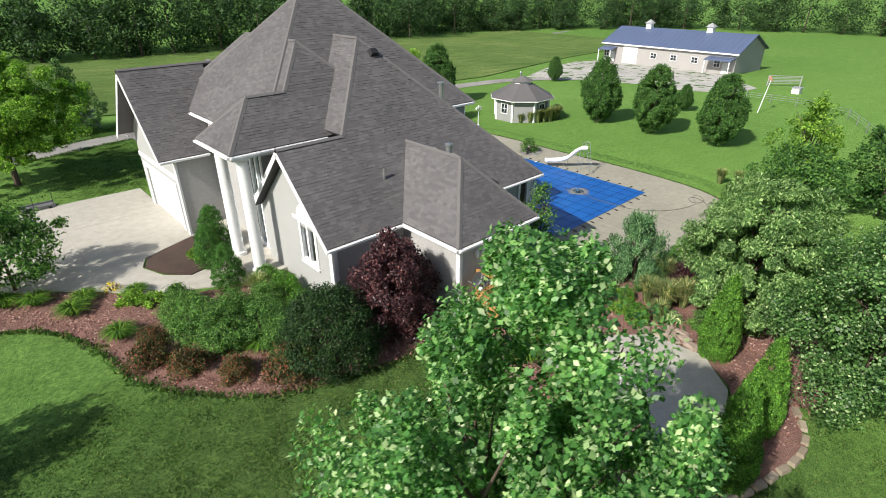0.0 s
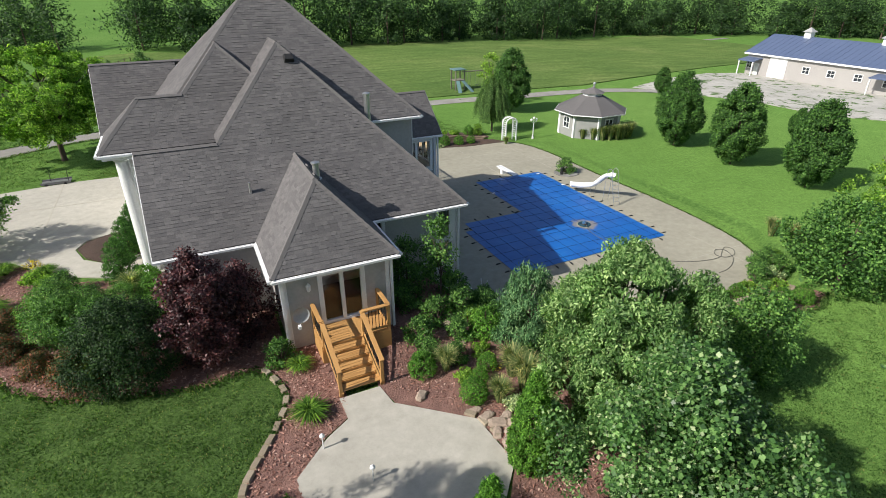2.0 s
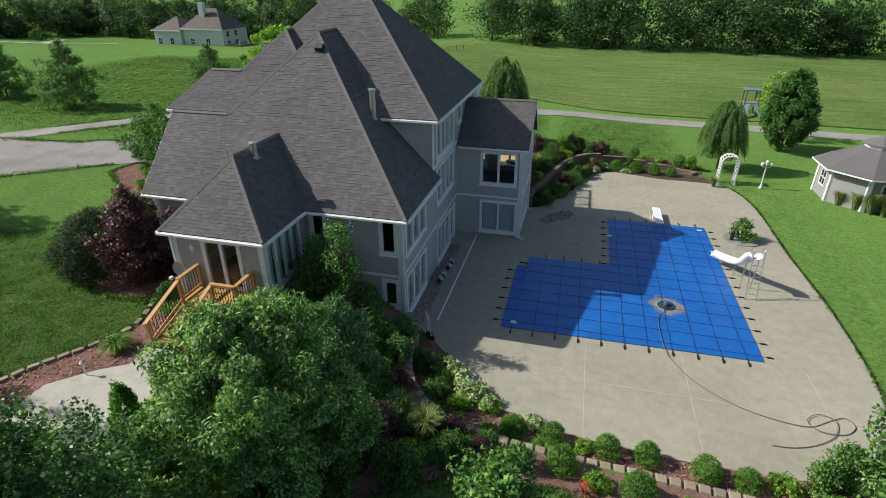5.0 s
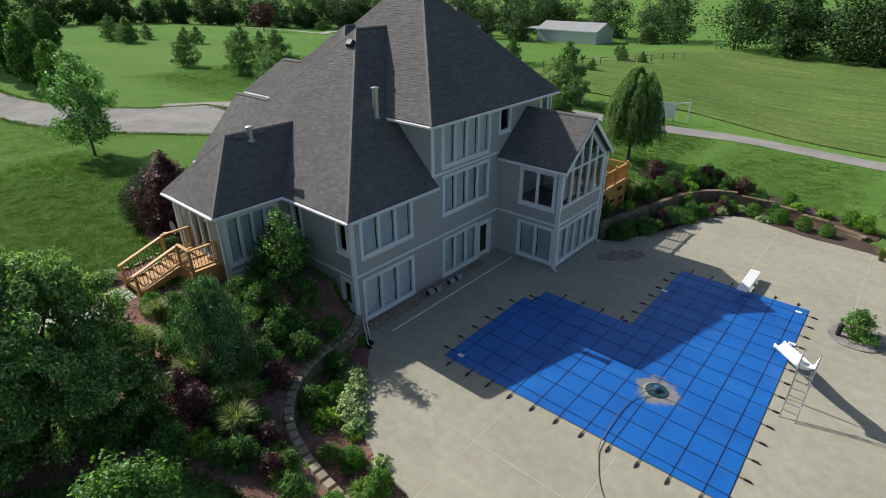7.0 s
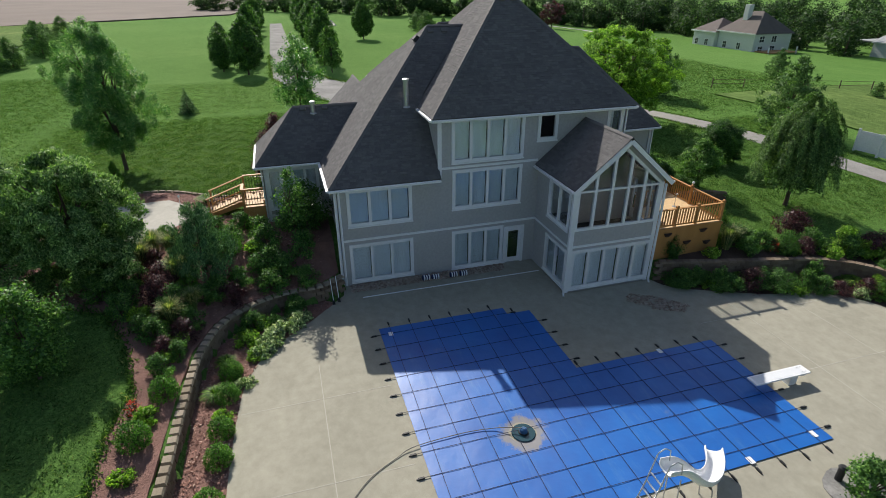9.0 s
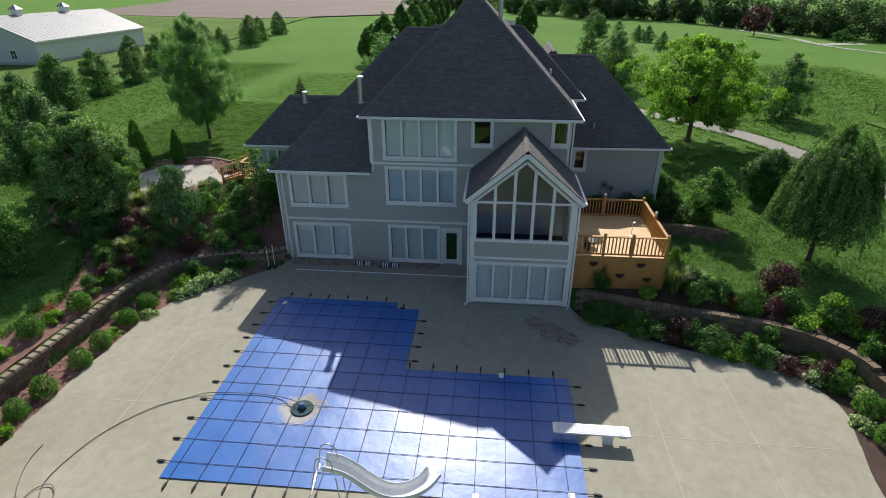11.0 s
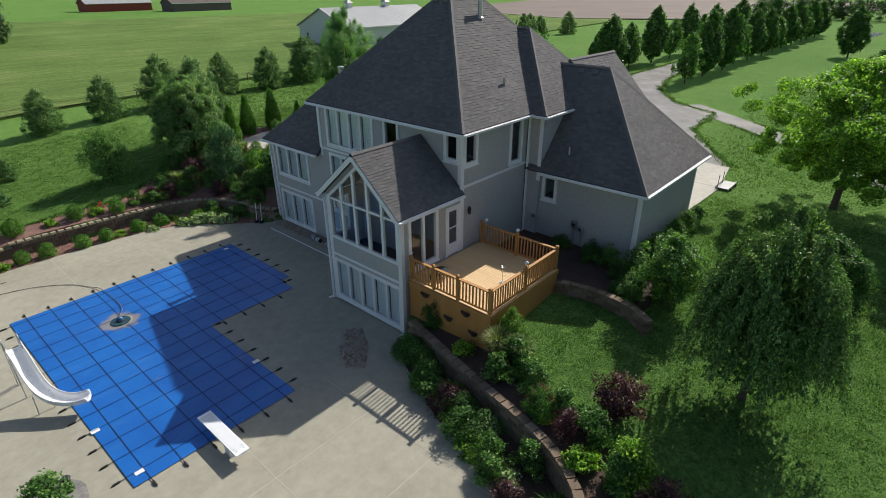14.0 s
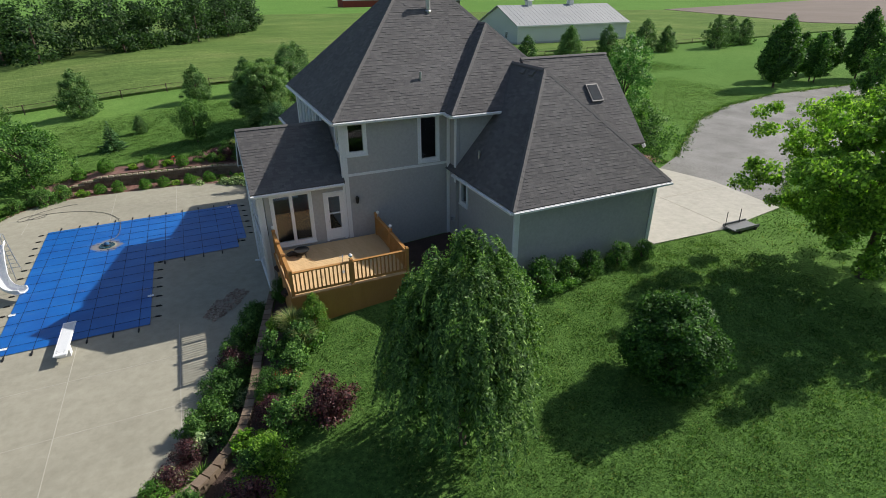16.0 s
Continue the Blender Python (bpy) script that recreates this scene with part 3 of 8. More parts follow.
single("garden_terrace", drape(octagon, 0.06, 1.0), CONCRETE, "pale eight-sided concrete terrace with a short walk", "terrace", kind="structure")
apron = [(7.7, 28.3), (7.7, 38.0), (3.0, 38.2), (-2.3, 37.4), (-2.6, 32.5), (-1.6, 29.2), (-0.9, 28.0), (2.1, 25.7), (3.7, 23.7), (5.3, 22.75), (6.7, 22.0), (8.3, 22.0), (8.5, 24.6), (7.5, 24.3), (6.0, 23.9), (5.0, 24.8), (4.5, 26.2), (4.9, 27.2), (5.9, 27.6)]
single("driveway_apron", drape(apron, 0.05, 1.5), CONCRETE, "pale concrete driveway apron and curved front walk", "driveway", kind="structure")
island = [(7.7, 28.2), (5.9, 27.55), (5.0, 27.1), (4.6, 26.2), (5.1, 24.9), (6.0, 24.0), (7.5, 24.4), (9.4, 24.7), (9.4, 28.6)]
single("mulch_bed_island", drape(island, 0.06, 0.7, 0.04), DARKMULCH, "round dark mulch island in the front walk", "mulch bed", kind="structure")
drive = [(-2.4, 37.3), (-6.5, 34.8), (-12, 31.6), (-20, 31.0), (-23.2, 26), (-30, 21.5), (-40, 19), (-60, 17.8), (-140, 17.6), (-140, 14.2), (-60, 13.6), (-34, 13.6), (-24, 15.8), (-16, 19.2), (-8.5, 24.5), (-4.5, 27.5), (-1.5, 29.0), (-2.5, 32.5)]
single("gravel_drive", drape(drive, 0.035, 3.0, 0.03), GRAVEL, "pale grey gravel driveway", "driveway", kind="structure")
lane_mid = curve_through([(-23, 27.5), (-14, 38), (-7, 45), (0, 50), (6, 52), (13, 54.4), (20, 56.6), (28, 60.2), (42, 60.2), (50, 59.2), (66, 57.5), (75, 53), (84, 45)], 2.0)


def ribbon(mid, half):
    left, right = [], []
    for k, p in enumerate(mid):
        a, b = mid[max(k - 1, 0)], mid[min(k + 1, len(mid) - 1)]
        d = math.hypot(b[0] - a[0], b[1] - a[1])
        n = (-(b[1] - a[1]) / d * half, (b[0] - a[0]) / d * half)
        left.append((p[0] + n[0], p[1] + n[1]))
        right.append((p[0] - n[0], p[1] - n[1]))
    return right + left[::-1]


def lane(name, mid, half, mat, label, lift=0.045):
    """A gravel ribbon along a line; gives back its outline."""
    edge, n, m = ribbon(mid, half), len(mid), Mesh()
    for k in range(n - 1):
        m.poly([(x, y, ground(x, y) + lift) for x, y in (edge[k], edge[k + 1], edge[2 * n - 2 - k], edge[2 * n - 1 - k])])
    single(name, m, mat, label, "lane", kind="structure")
    return edge


half_n = len(lane_mid)
rib = lane("gravel_lane", lane_mid, 1.35, LANESTONE, "narrow pale gravel lane behind the house")
lane("gravel_path", curve_through([(-87, 116), (-91.8, 107.7), (-98.2, 105.5), (-111.5, 106.9), (-119, 105), (-135, 100)], 2.0), 1.6, YARDSTONE, "pale gravel path across the far lawn", 0.12)
lane("gravel_path", curve_through([(-98.2, 105.5), (-104, 111.5), (-110.2, 118.6), (-117, 128), (-128, 130)], 2.0), 1.3, YARDSTONE, "branch of the pale path by a small mound", 0.15)
yard = [(72, 58), (75.2, 52.7), (80.3, 42.9), (80.5, 36), (83, 32), (86, 29.7), (92.5, 29.4), (96, 32.5), (100, 35.5), (105, 37.0), (105, 64.5), (97, 66), (84, 63)]
single("gravel_yard", drape(yard, 0.05, 4.0), YARDSTONE, "bright gravel yard before the metal barn", "yard", kind="structure")

# saw-cut joints in the pool deck
jm = Mesh()
for y in (14.6, 34.4, 37.6):
    jm.box(27.5 if y < 20 else 28.5, 40.4, y - 0.015, y + 0.015, 0.0, 0.004)
for x in (29.6, 33.6, 38.4):
    jm.box(x - 0.015, x + 0.015, 11.6, 17.2, 0.0, 0.0045)
    jm.box(x - 0.015, x + 0.015, 31.9, 40.3, 0.0, 0.0045)
for x0, x1, y0, y1 in ((2.6, 2.66, 29.0, 38.0), (-2.0, 7.5, 33.4, 33.46)):
    jm.box(x0, x1, y0, y1, 2.2, 2.256)
single("patio_joints", jm, JOINT, "straight pale joints across the concrete paving", "joint", kind="structure")
dm = Mesh()
dm.box(22.75, 22.83, 17.2, 26.9, 0.0, 0.012)
single("drain_strip", dm, WHITE, "narrow white drain strip set in the pool deck", "drain", kind="structure")

# ---------------------------------------------------------------- house
house = thing("house", "large grey three-storey house with steep shingled hip roofs and white trim", "house")


def wall(name, axis, at, u0, u1, z0, z1, holes=(), material=None, thick=0.18, inward=-1):
    """An upright wall in the plane axis = at, with rectangular openings (u0, u1, z0, z1) that go through it."""
    m = Mesh()
    us = sorted({u0, u1, *[h[0] for h in holes], *[h[1] for h in holes]})
    a, b = sorted((at, at + inward * thick))
    for p, q in zip(us, us[1:]):
        mid = (p + q) / 2
        cuts = sorted((h[2], h[3]) for h in holes if h[0] < mid < h[1])
        lo = z0
        for c, d in cuts + [(z1, z1)]:
            if c - lo > 1e-4:
                m.box(a, b, p, q, lo, c) if axis == 'x' else m.box(p, q, a, b, lo, c)
            lo = d
    return part(name, m.weld(), material or SIDING, house)


def window(axis, at, u0, u1, z0, z1, n=1, out=1, blind=None, name="window", trim=0.13, transom=None, cloth=None):
    """A window with a white frame, mullions, panes and, where it has one, a blind."""
    def bx(m, p, q, r, s, d0, d1):
        a, b = sorted((at + out * d0, at + out * d1))
        return m.box(a, b, p, q, r, s) if axis == 'x' else m.box(p, q, a, b, r, s)
    t = trim
    o = t * 0.3
    w = (u1 - u0 - t) / n

    def place(u, z, d):
        return (at + out * d, u, z) if axis == 'x' else (u, at + out * d, z)
    win = part(name, Mesh().ring(place, u0 - o, u1 + o, z0 - o, z1 + o, t + o, -0.1, 0.05), WHITE, house, "white frame with tall panes" if n > 1 else "")
    for k in range(1, n):
        u = u0 + t / 2 + k * w
        part("mullion", bx(Mesh(), u - 0.07, u + 0.07, z0 + t, z1 - t, -0.08, 0.045), WHITE, win)
    if transom:
        part("transom", bx(Mesh(), u0 + t, u1 - t, transom - 0.04, transom + 0.04, -0.07, 0.052), WHITE, win)
    for k in range(n):
        a, b = u0 + t / 2 + k * w + 0.06, u0 + t / 2 + (k + 1) * w - 0.06
        g = Mesh()
        bx(g, a, b, z0 + 0.1, z1 - 0.1, -0.05, -0.042)
        pane = part("pane", g, GLASS, win)
        pane.visible_shadow = False
        if blind and (blind == "all" or k in blind):
            c = Mesh()
            bx(c, a + 0.02, b - 0.02, z0 + 0.1, z1 - 0.06, -0.16, -0.14)
            part("blind", c, cloth or CURTAIN, win, "pale lowered blind; in the rear middle row it stands for a reflection")
    sm = Mesh()
    bx(sm, u0 - 0.06, u1 + 0.06, z0 - 0.1, z0 - t * 0.3, 0.0, 0.09)
    part("sill", sm, WHITE, win)
    return win


def strip(name, axis, at, u0, u1, z0, z1, out=1, proud=0.03, material=None):
    m = Mesh()
    a, b = sorted((at, at + out * proud))
    m.box(a, b, u0, u1, z0, z1) if axis == 'x' else m.box(u0, u1, a, b, z0, z1)
    return part(name, m, material or WHITE, house)


def hole(h):
    return (h[0] + 0.06, h[1] - 0.06, h[2] + 0.06, h[3] - 0.06)


RX = 21.4
# Middle-row blinds are added; their pale blue stands in for the panes' reflection.
rear = [(16.95, 20.15, 3.35, 5.22, 3, "all"), (16.9, 20.15, 0.2, 2.28, 3, "all"), (22.3, 26.1, 6.15, 8.28, 4, "all"), (22.35, 26.1, 3.65, 5.7, 4, "all"),
        (22.35, 25.2, 0.14, 2.32, 3, "all"), (26.9, 27.95, 6.92, 8.28, 1, None), (30.9, 31.75, 7.0, 8.28, 1, None)]
rear_door = (25.3, 26.45, 0.0, 2.2)
wall("wall", 'x', RX, 16.5, 21.6, -0.1, 5.5, [hole(h) for h in rear if h[1] < 21])
wall("wall", 'x', RX, 21.6, 31.85, -0.1, 8.45, [hole(h) for h in rear if h[0] > 21] + [(25.36, 26.39, 0.0, 2.14)])
for h in rear:
    window('x', RX, *h[:4], h[4], 1, h[5], cloth=WHITEBLIND if h[2] < 1 and h[0] < 18 or h[2] > 6 else None)
# back door with one tall pane
dmesh = Mesh()
dmesh.box(21.35, 21.46, 25.27, 25.42, 0.0, 2.25).box(21.35, 21.46, 26.33, 26.48, 0.0, 2.25).box(21.35, 21.46, 25.42, 26.33, 2.1, 2.25)
bd = part("door", dmesh, WHITE, house, "white back door with one tall pane")
dl = Mesh()
dl.box(21.33, 21.38, 25.42, 25.58, 0.03, 2.1).box(21.33, 21.38, 26.17, 26.33, 0.03, 2.1).box(21.33, 21.38, 25.58, 26.17, 1.93, 2.1).box(21.33, 21.38, 25.58, 26.17, 0.03, 0.3)
part("door_leaf", dl, WHITE, bd)
part("pane", Mesh().box(21.35, 21.36, 25.57, 26.18, 0.28, 1.95), GLASS, bd).visible_shadow = False
part("handle", Mesh().tube([(21.42, 25.5, 1.0), (21.42, 25.5, 1.12)], 0.02, 6), METAL, bd)
strip("band", 'x', RX, 16.5, 27.15, 2.5, 2.62)
strip("band", 'x', RX, 21.6, 27.0, 5.82, 5.94)
strip("corner_board", 'x', RX, 16.4, 16.62, -0.1, 5.3, proud=0.04)
strip("corner_board", 'x', RX, 21.55, 21.75, 5.4, 8.3, proud=0.04)
strip("corner_board", 'x', RX, 31.7, 31.9, 5.9, 8.3, proud=0.04)
# west side of the low wing
side = [(17.15, 17.9, 3.6, 5.3, 1), (20.42, 21.2, 3.62, 5.3, 1), (20.45, 21.2, 0.9, 2.32, 1)]
wall("wall", 'y', 16.5, 9.3, 21.22, -0.1, 5.5, [hole(h) for h in side], inward=1)
for h in side:
    window('y', 16.5, *h[:4], h[4], -1, None)
strip("band", 'y', 16.5, 16.9, 21.4, 2.48, 2.6, out=-1)
strip("corner_board", 'y', 16.5, 21.22, 21.44, -0.1, 5.3, out=-1, proud=0.04)
# the upper block's other walls
wall("wall", 'y', 21.6, 15.0, 21.22, 5.0, 8.45, inward=1)
right_wins = [(20.25, 21.2, 6.8, 8.28, 1, None), (16.6, 17.65, 6.05, 8.28, 1, None)]
sun_right = (23.05, 24.85, 2.95, 5.42)
wall("wall", 'y', 31.85, 16.1, 21.22, -0.1, 8.45, [hole(h) for h in right_wins], inward=-1)
for h in right_wins:
    window('y', 31.85, *h[:4], h[4], 1, h[5])
strip("band", 'y', 31.85, 16.1, 21.4, 5.78, 5.9)
strip("corner_board", 'y', 31.85, 21.2, 21.44, 2.7, 8.3, proud=0.04)
wall("wall", 'x', 16.05, 31.85, 32.69, 1.5, 8.4)
wall("wall", 'y', 32.7, 9.6, 15.86, 4.0, 8.4, inward=-1)
strip("corner_board", 'x', 16.05, 32.55, 32.74, 5.0, 8.3, proud=0.04)
strip("corner_board", 'x', 16.05, 31.87, 32.0, 2.0, 8.3, proud=0.04)
# garage wing
gw = (32.85, 33.65, 4.0, 5.3)
wall("wall", 'x', 15.85, 31.9, 38.05, 1.0, 5.6, [hole(gw)])
window('x', 15.85, *gw, 1, 1, None)
wall("wall", 'y', 38.05, 8.3, 15.85, 1.2, 5.6, inward=-1)
wall("wall", 'x', 8.3, 35.1, 38.05, 1.5, 5.6, inward=1)
strip("corner_board", 'x', 15.85, 37.9, 38.09, 1.2, 5.5, proud=0.04)
strip("corner_board", 'y', 38.05, 15.7, 15.89, 1.2, 5.5, proud=0.04)
strip("corner_board", 'y', 38.05, 8.26, 8.45, 1.8, 5.5, proud=0.04)
gar_door = (29.3, 34.3, 2.2, 4.7)
wall("wall", 'x', 7.6, 28.4, 35.1, 1.8, 6.7, [gar_door], STUCCO, inward=1)
wall("wall", 'y', 28.4, 7.78, 9.6, 1.8, 6.8, inward=1)
wall("wall", 'y', 35.1, 7.78, 8.5, 1.8, 6.8, inward=-1)
gg = Mesh()
gg.v += [(7.6, 28.4, 6.7), (7.6, 35.1, 6.7), (7.6, 31.6, 10.2), (7.78, 28.4, 6.7), (7.78, 35.1, 6.7), (7.78, 31.6, 10.2)]
gg.f += [(0, 2, 1), (3, 4, 5), (0, 1, 4, 3), (1, 2, 5, 4), (2, 0, 3, 5)]
part("gable", gg, STUCCO, house)
window('x', 7.6, 30.8, 32.5, 6.75, 8.5, 2, -1, None)
gd = Mesh()
for k in range(4):
    gd.box(7.68, 7.73, 29.3, 34.3, 2.2 + k * 0.625 + 0.01, 2.2 + (k + 1) * 0.625 - 0.01)
    for j in range(8):
        gd.box(7.665, 7.68, 29.42 + j * 0.61, 29.9 + j * 0.61, 2.3 + k * 0.625, 2.7 + k * 0.625)
part("garage_door", gd, WHITE, house, "white panelled sectional garage door")
strip("garage_trim", 'x', 7.6, 29.0, 29.3, 2.0, 4.95, out=-1, proud=0.05)
strip("garage_trim", 'x', 7.6, 34.3, 34.6, 2.0, 4.95, out=-1, proud=0.05)
strip("garage_trim", 'x', 7.6, 29.3, 34.3, 4.7, 4.95, out=-1, proud=0.05)
strip("band", 'x', 7.6, 28.4, 35.1, 5.2, 5.45, out=-1, proud=0.05)
strip("corner_board", 'x', 7.6, 28.37, 28.65, 1.9, 6.6, out=-1, proud=0.06)
# entrance and front gable wing
wall("wall", 'x', 9.6, 22.3, 28.4, 1.8, 8.4, [(22.6, 24.9, 2.8, 7.6)], SIDING, inward=1)
window('x', 9.6, 22.55, 24.95, 2.8, 7.6, 4, -1, "all", transom=5.2)
fw = (17.6, 18.9, 3.9, 5.8)
wall("wall", 'x', 9.25, 16.5, 22.3, 1.8, 5.5, [hole(fw)], STUCCO, inward=1)
window('x', 9.25, *fw, 2, -1, None)
fg = Mesh()
fg.v += [(9.25, 16.5, 5.5), (9.25, 22.2, 5.5), (9.25, 19.3, 8.3), (9.43, 16.5, 5.5), (9.43, 22.2, 5.5), (9.43, 19.3, 8.3)]
fg.f += [(0, 2, 1), (3, 4, 5), (0, 1, 4, 3), (1, 2, 5, 4), (2, 0, 3, 5)]
part("gable", fg, STUCCO, house)
am = Mesh()
arc = [(18.25 + 0.75 * math.cos(t), 5.85 + 0.75 * math.sin(t)) for t in np.linspace(0, math.pi, 15)]
for (a, b), (c, d) in zip(arc, arc[1:]):
    am.v += [(x, y, z) for x in (9.2, 9.25) for y, z in ((18.25, 5.85), (a, b), (c, d))]
    i = len(am.v) - 6
    am.f += [(i, i + 1, i + 2), (i + 3, i + 5, i + 4), (i + 1, i + 4, i + 5, i + 2)]
am.box(9.16, 9.2, 17.2, 19.3, 5.75, 5.9).box(9.15, 9.2, 18.1, 18.4, 6.5, 6.85)
part("arched_head", am, WHITE, house, "white arched panel with a keystone")
strip("corner_board", 'x', 9.25, 16.46, 16.7, 1.9, 5.4, out=-1, proud=0.05)
strip("corner_board", 'y', 16.5, 9.2, 9.45, 1.9, 5.3, out=-1, proud=0.05)
wall("wall", 'y', 22.3, 9.43, 11.5, 1.8, 8.4, inward=-1)
for y in (21.2, 23.5):
    cm = Mesh()
    cm.tube([(8.2, y, 2.75), (8.2, y, 2.9), (8.2, y, 2.95), (8.2, y, 7.9), (8.2, y, 8.0), (8.2, y, 8.3)], [0.36, 0.36, 0.27, 0.24, 0.33, 0.33], 20)
    part("column", cm, WHITE, house, "tall round white column", smooth=False)
pm = Mesh()
pm.prism([(7.75, 20.7), (9.24, 20.7), (9.24, 22.3), (9.6, 22.3), (9.6, 28.0), (9.0, 28.0), (7.75, 24.6)], 1.9, 2.75)
pm.prism([(7.4, 21.6), (7.75, 21.6), (7.75, 23.1), (7.4, 23.1)], 1.9, 2.5)
part("porch", pm, CONCRETE, house)
# bay with the sliding door
bay_wins = (13.25, 15.95, 2.95, 5.2)
slide_door = (14.15, 15.85, 2.98, 5.2)
wall("wall", 'y', 13.1, 12.85, 16.85, 0.8, 5.4, [hole(slide_door)], inward=1)
wall("wall", 'x', 16.85, 13.28, 16.5, -0.1, 5.4, [hole(bay_wins)], inward=-1)
wall("wall", 'x', 12.85, 13.28, 16.5, 0.8, 5.4, inward=1)
window('x', 16.85, *bay_wins, 4, 1, "all")
window('y', 13.1, *slide_door, 2, -1, None, name="sliding_door")
strip("band", 'x', 16.85, 13.1, 16.5, 2.5, 2.62)
strip("crawl_hatch", 'x', 16.85, 13.3, 15.6, 1.1, 2.1, proud=0.04)
strip("crawl_panel", 'x', 16.9, 13.42, 15.48, 1.22, 1.98, proud=0.02, material=SIDING)
for at, o in ((12.85, -1), (16.85, 1)):
    strip("corner_board", 'x', at, 13.05, 13.22, 0.9, 5.3, out=o, proud=0.05)
strip("corner_board", 'y', 13.1, 12.8, 13.0, 0.9, 5.3, out=-1, proud=0.05)
strip("corner_board", 'y', 13.1, 16.7, 16.9, 0.9, 5.3, out=-1, proud=0.05)
# sunroom
SX = 25.3
low = (27.3, 31.8, 0.2, 2.32)
sl = [(22.85, 25.0, 3.35, 5.35, 2), (22.9, 25.15, 0.25, 2.3, 2)]
sr = (23.05, 24.85, 2.95, 5.42)
deck_door = (21.5, 22.5, 2.78, 5.2)
wall("wall", 'x', SX, 27.1, 31.9, -0.1, 3.5, [hole(low)])
wall("wall", 'y', 27.1, 21.4, 25.12, -0.1, 5.55, [hole(h) for h in sl], inward=1)
wall("wall", 'y', 31.9, 21.4, 25.12, -0.1, 5.55, [hole(sr), (21.55, 22.45, 2.78, 5.1)], inward=-1)
window('x', SX, *low, 5, 1, "all", cloth=WHITEBLIND)
for h in sl:
    window('y', 27.1, *h[:4], h[4], -1, "all" if h[2] < 1 else None)
window('y', 31.9, *sr, 2, 1, None)
strip("band", 'x', SX, 27.1, 31.9, 2.5, 2.62)
strip("band", 'y', 27.1, 21.4, 25.3, 2.5, 2.62, out=-1)
for y, w in ((27.1, 0.18), (31.72, 0.18)):
    strip("corner_board", 'x', SX, y, y + w, -0.1, 5.5, proud=0.04)
strip("corner_board", 'y', 27.1, 25.15, 25.34, -0.1, 5.5, out=-1, proud=0.04)
strip("corner_board", 'y', 31.9, 25.15, 25.34, -0.1, 5.5, proud=0.04)
dm2 = Mesh()
dm2.box(21.5, 21.62, 31.86, 31.95, 2.75, 5.2).box(22.38, 22.5, 31.86, 31.95, 2.75, 5.2).box(21.62, 22.38, 31.86, 31.95, 5.08, 5.2)
dd = part("door", dm2, WHITE, house, "white deck door with a half pane")
part("door_leaf", Mesh().box(21.62, 22.38, 31.87, 31.92, 2.8, 3.35).box(21.62, 21.74, 31.87, 31.92, 3.35, 5.08).box(22.26, 22.38, 31.87, 31.92, 3.35, 5.08).box(21.74, 22.26, 31.87, 31.92, 4.95, 5.08).box(21.74, 22.26, 31.87, 31.92, 4.1, 4.16), WHITE, dd)
part("pane", Mesh().box(21.73, 22.27, 31.89, 31.9, 3.34, 4.96), GLASS, dd).visible_shadow = False
part("handle", Mesh().tube([(22.3, 31.95, 3.7), (22.3, 31.95, 3.82)], 0.02, 6), METAL, dd)
# sunroom gable front: five tall glazed bays under the slopes


def gable_z(y):
    return 7.66 - 0.84 * abs(y - 29.5)


ys = [27.3 + k * 0.88 for k in range(6)]
gwin = part("gable_window", Mesh().box(SX - 0.1, SX + 0.06, 27.2, 31.8, 3.42, 3.56), WHITE, house, "tall white-framed gable window wall")
for y in ys:
    part("mullion", Mesh().box(SX - 0.1, SX + 0.05, y - 0.07, y + 0.07, 3.5, gable_z(y) - 0.28), WHITE, gwin)
part("transom", Mesh().box(SX - 0.09, SX + 0.04, 27.3, 31.7, 5.36, 5.46), WHITE, gwin)
for s in (-1, 1):
    for d, h in ((0.0, 0.14), ):
        a, b = (SX - 0.02, 29.5, gable_z(29.5) - 0.32), (SX - 0.02, 29.5 + s * 2.3, gable_z(29.5 + s * 2.3) - 0.32)
        part("top_frame", Mesh().bar(a, b, 0.175, 0.13), WHITE, gwin)
for y0, y1 in zip(ys, ys[1:]):
    g = Mesh()
    za, zb = gable_z(y0 + 0.07) - 0.36, gable_z(y1 - 0.07) - 0.36
    pts = [(y0 + 0.06, 3.5), (y1 - 0.06, 3.5), (y1 - 0.06, zb)]
    if y0 < 29.5 < y1:
        pts += [(29.5, gable_z(29.5) - 0.36)]
    pts += [(y0 + 0.06, za)]
    g.poly([(SX - 0.05, y, z) for y, z in pts])
    part("pane", g, GLASS, gwin).visible_shadow = False
gs = Mesh()
for s in (-1, 1):
    o, i2 = 29.5 + s * 2.4, 29.5
    q = [(i2, gable_z(i2) - 0.27), (o, gable_z(o) - 0.27), (o, gable_z(o) + 0.1), (i2, gable_z(i2) + 0.1)]
    q = q if s > 0 else q[::-1]
    gs.poly([(SX + 0.01, y, z) for y, z in q])
    gs.poly([(SX - 0.15, y, z) for y, z in q[::-1]])
part("gable", gs, SIDING, house)
# added floors and partitions, nearly black, which keep the unseen rooms dark
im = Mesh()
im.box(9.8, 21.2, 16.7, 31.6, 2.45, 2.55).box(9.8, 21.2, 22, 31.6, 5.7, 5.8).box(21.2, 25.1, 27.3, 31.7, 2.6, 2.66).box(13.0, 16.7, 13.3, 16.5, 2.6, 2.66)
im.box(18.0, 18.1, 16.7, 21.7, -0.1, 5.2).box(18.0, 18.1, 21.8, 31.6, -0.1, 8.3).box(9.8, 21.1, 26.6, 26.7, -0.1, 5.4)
part("dark_room_insert", im, DIM, house)


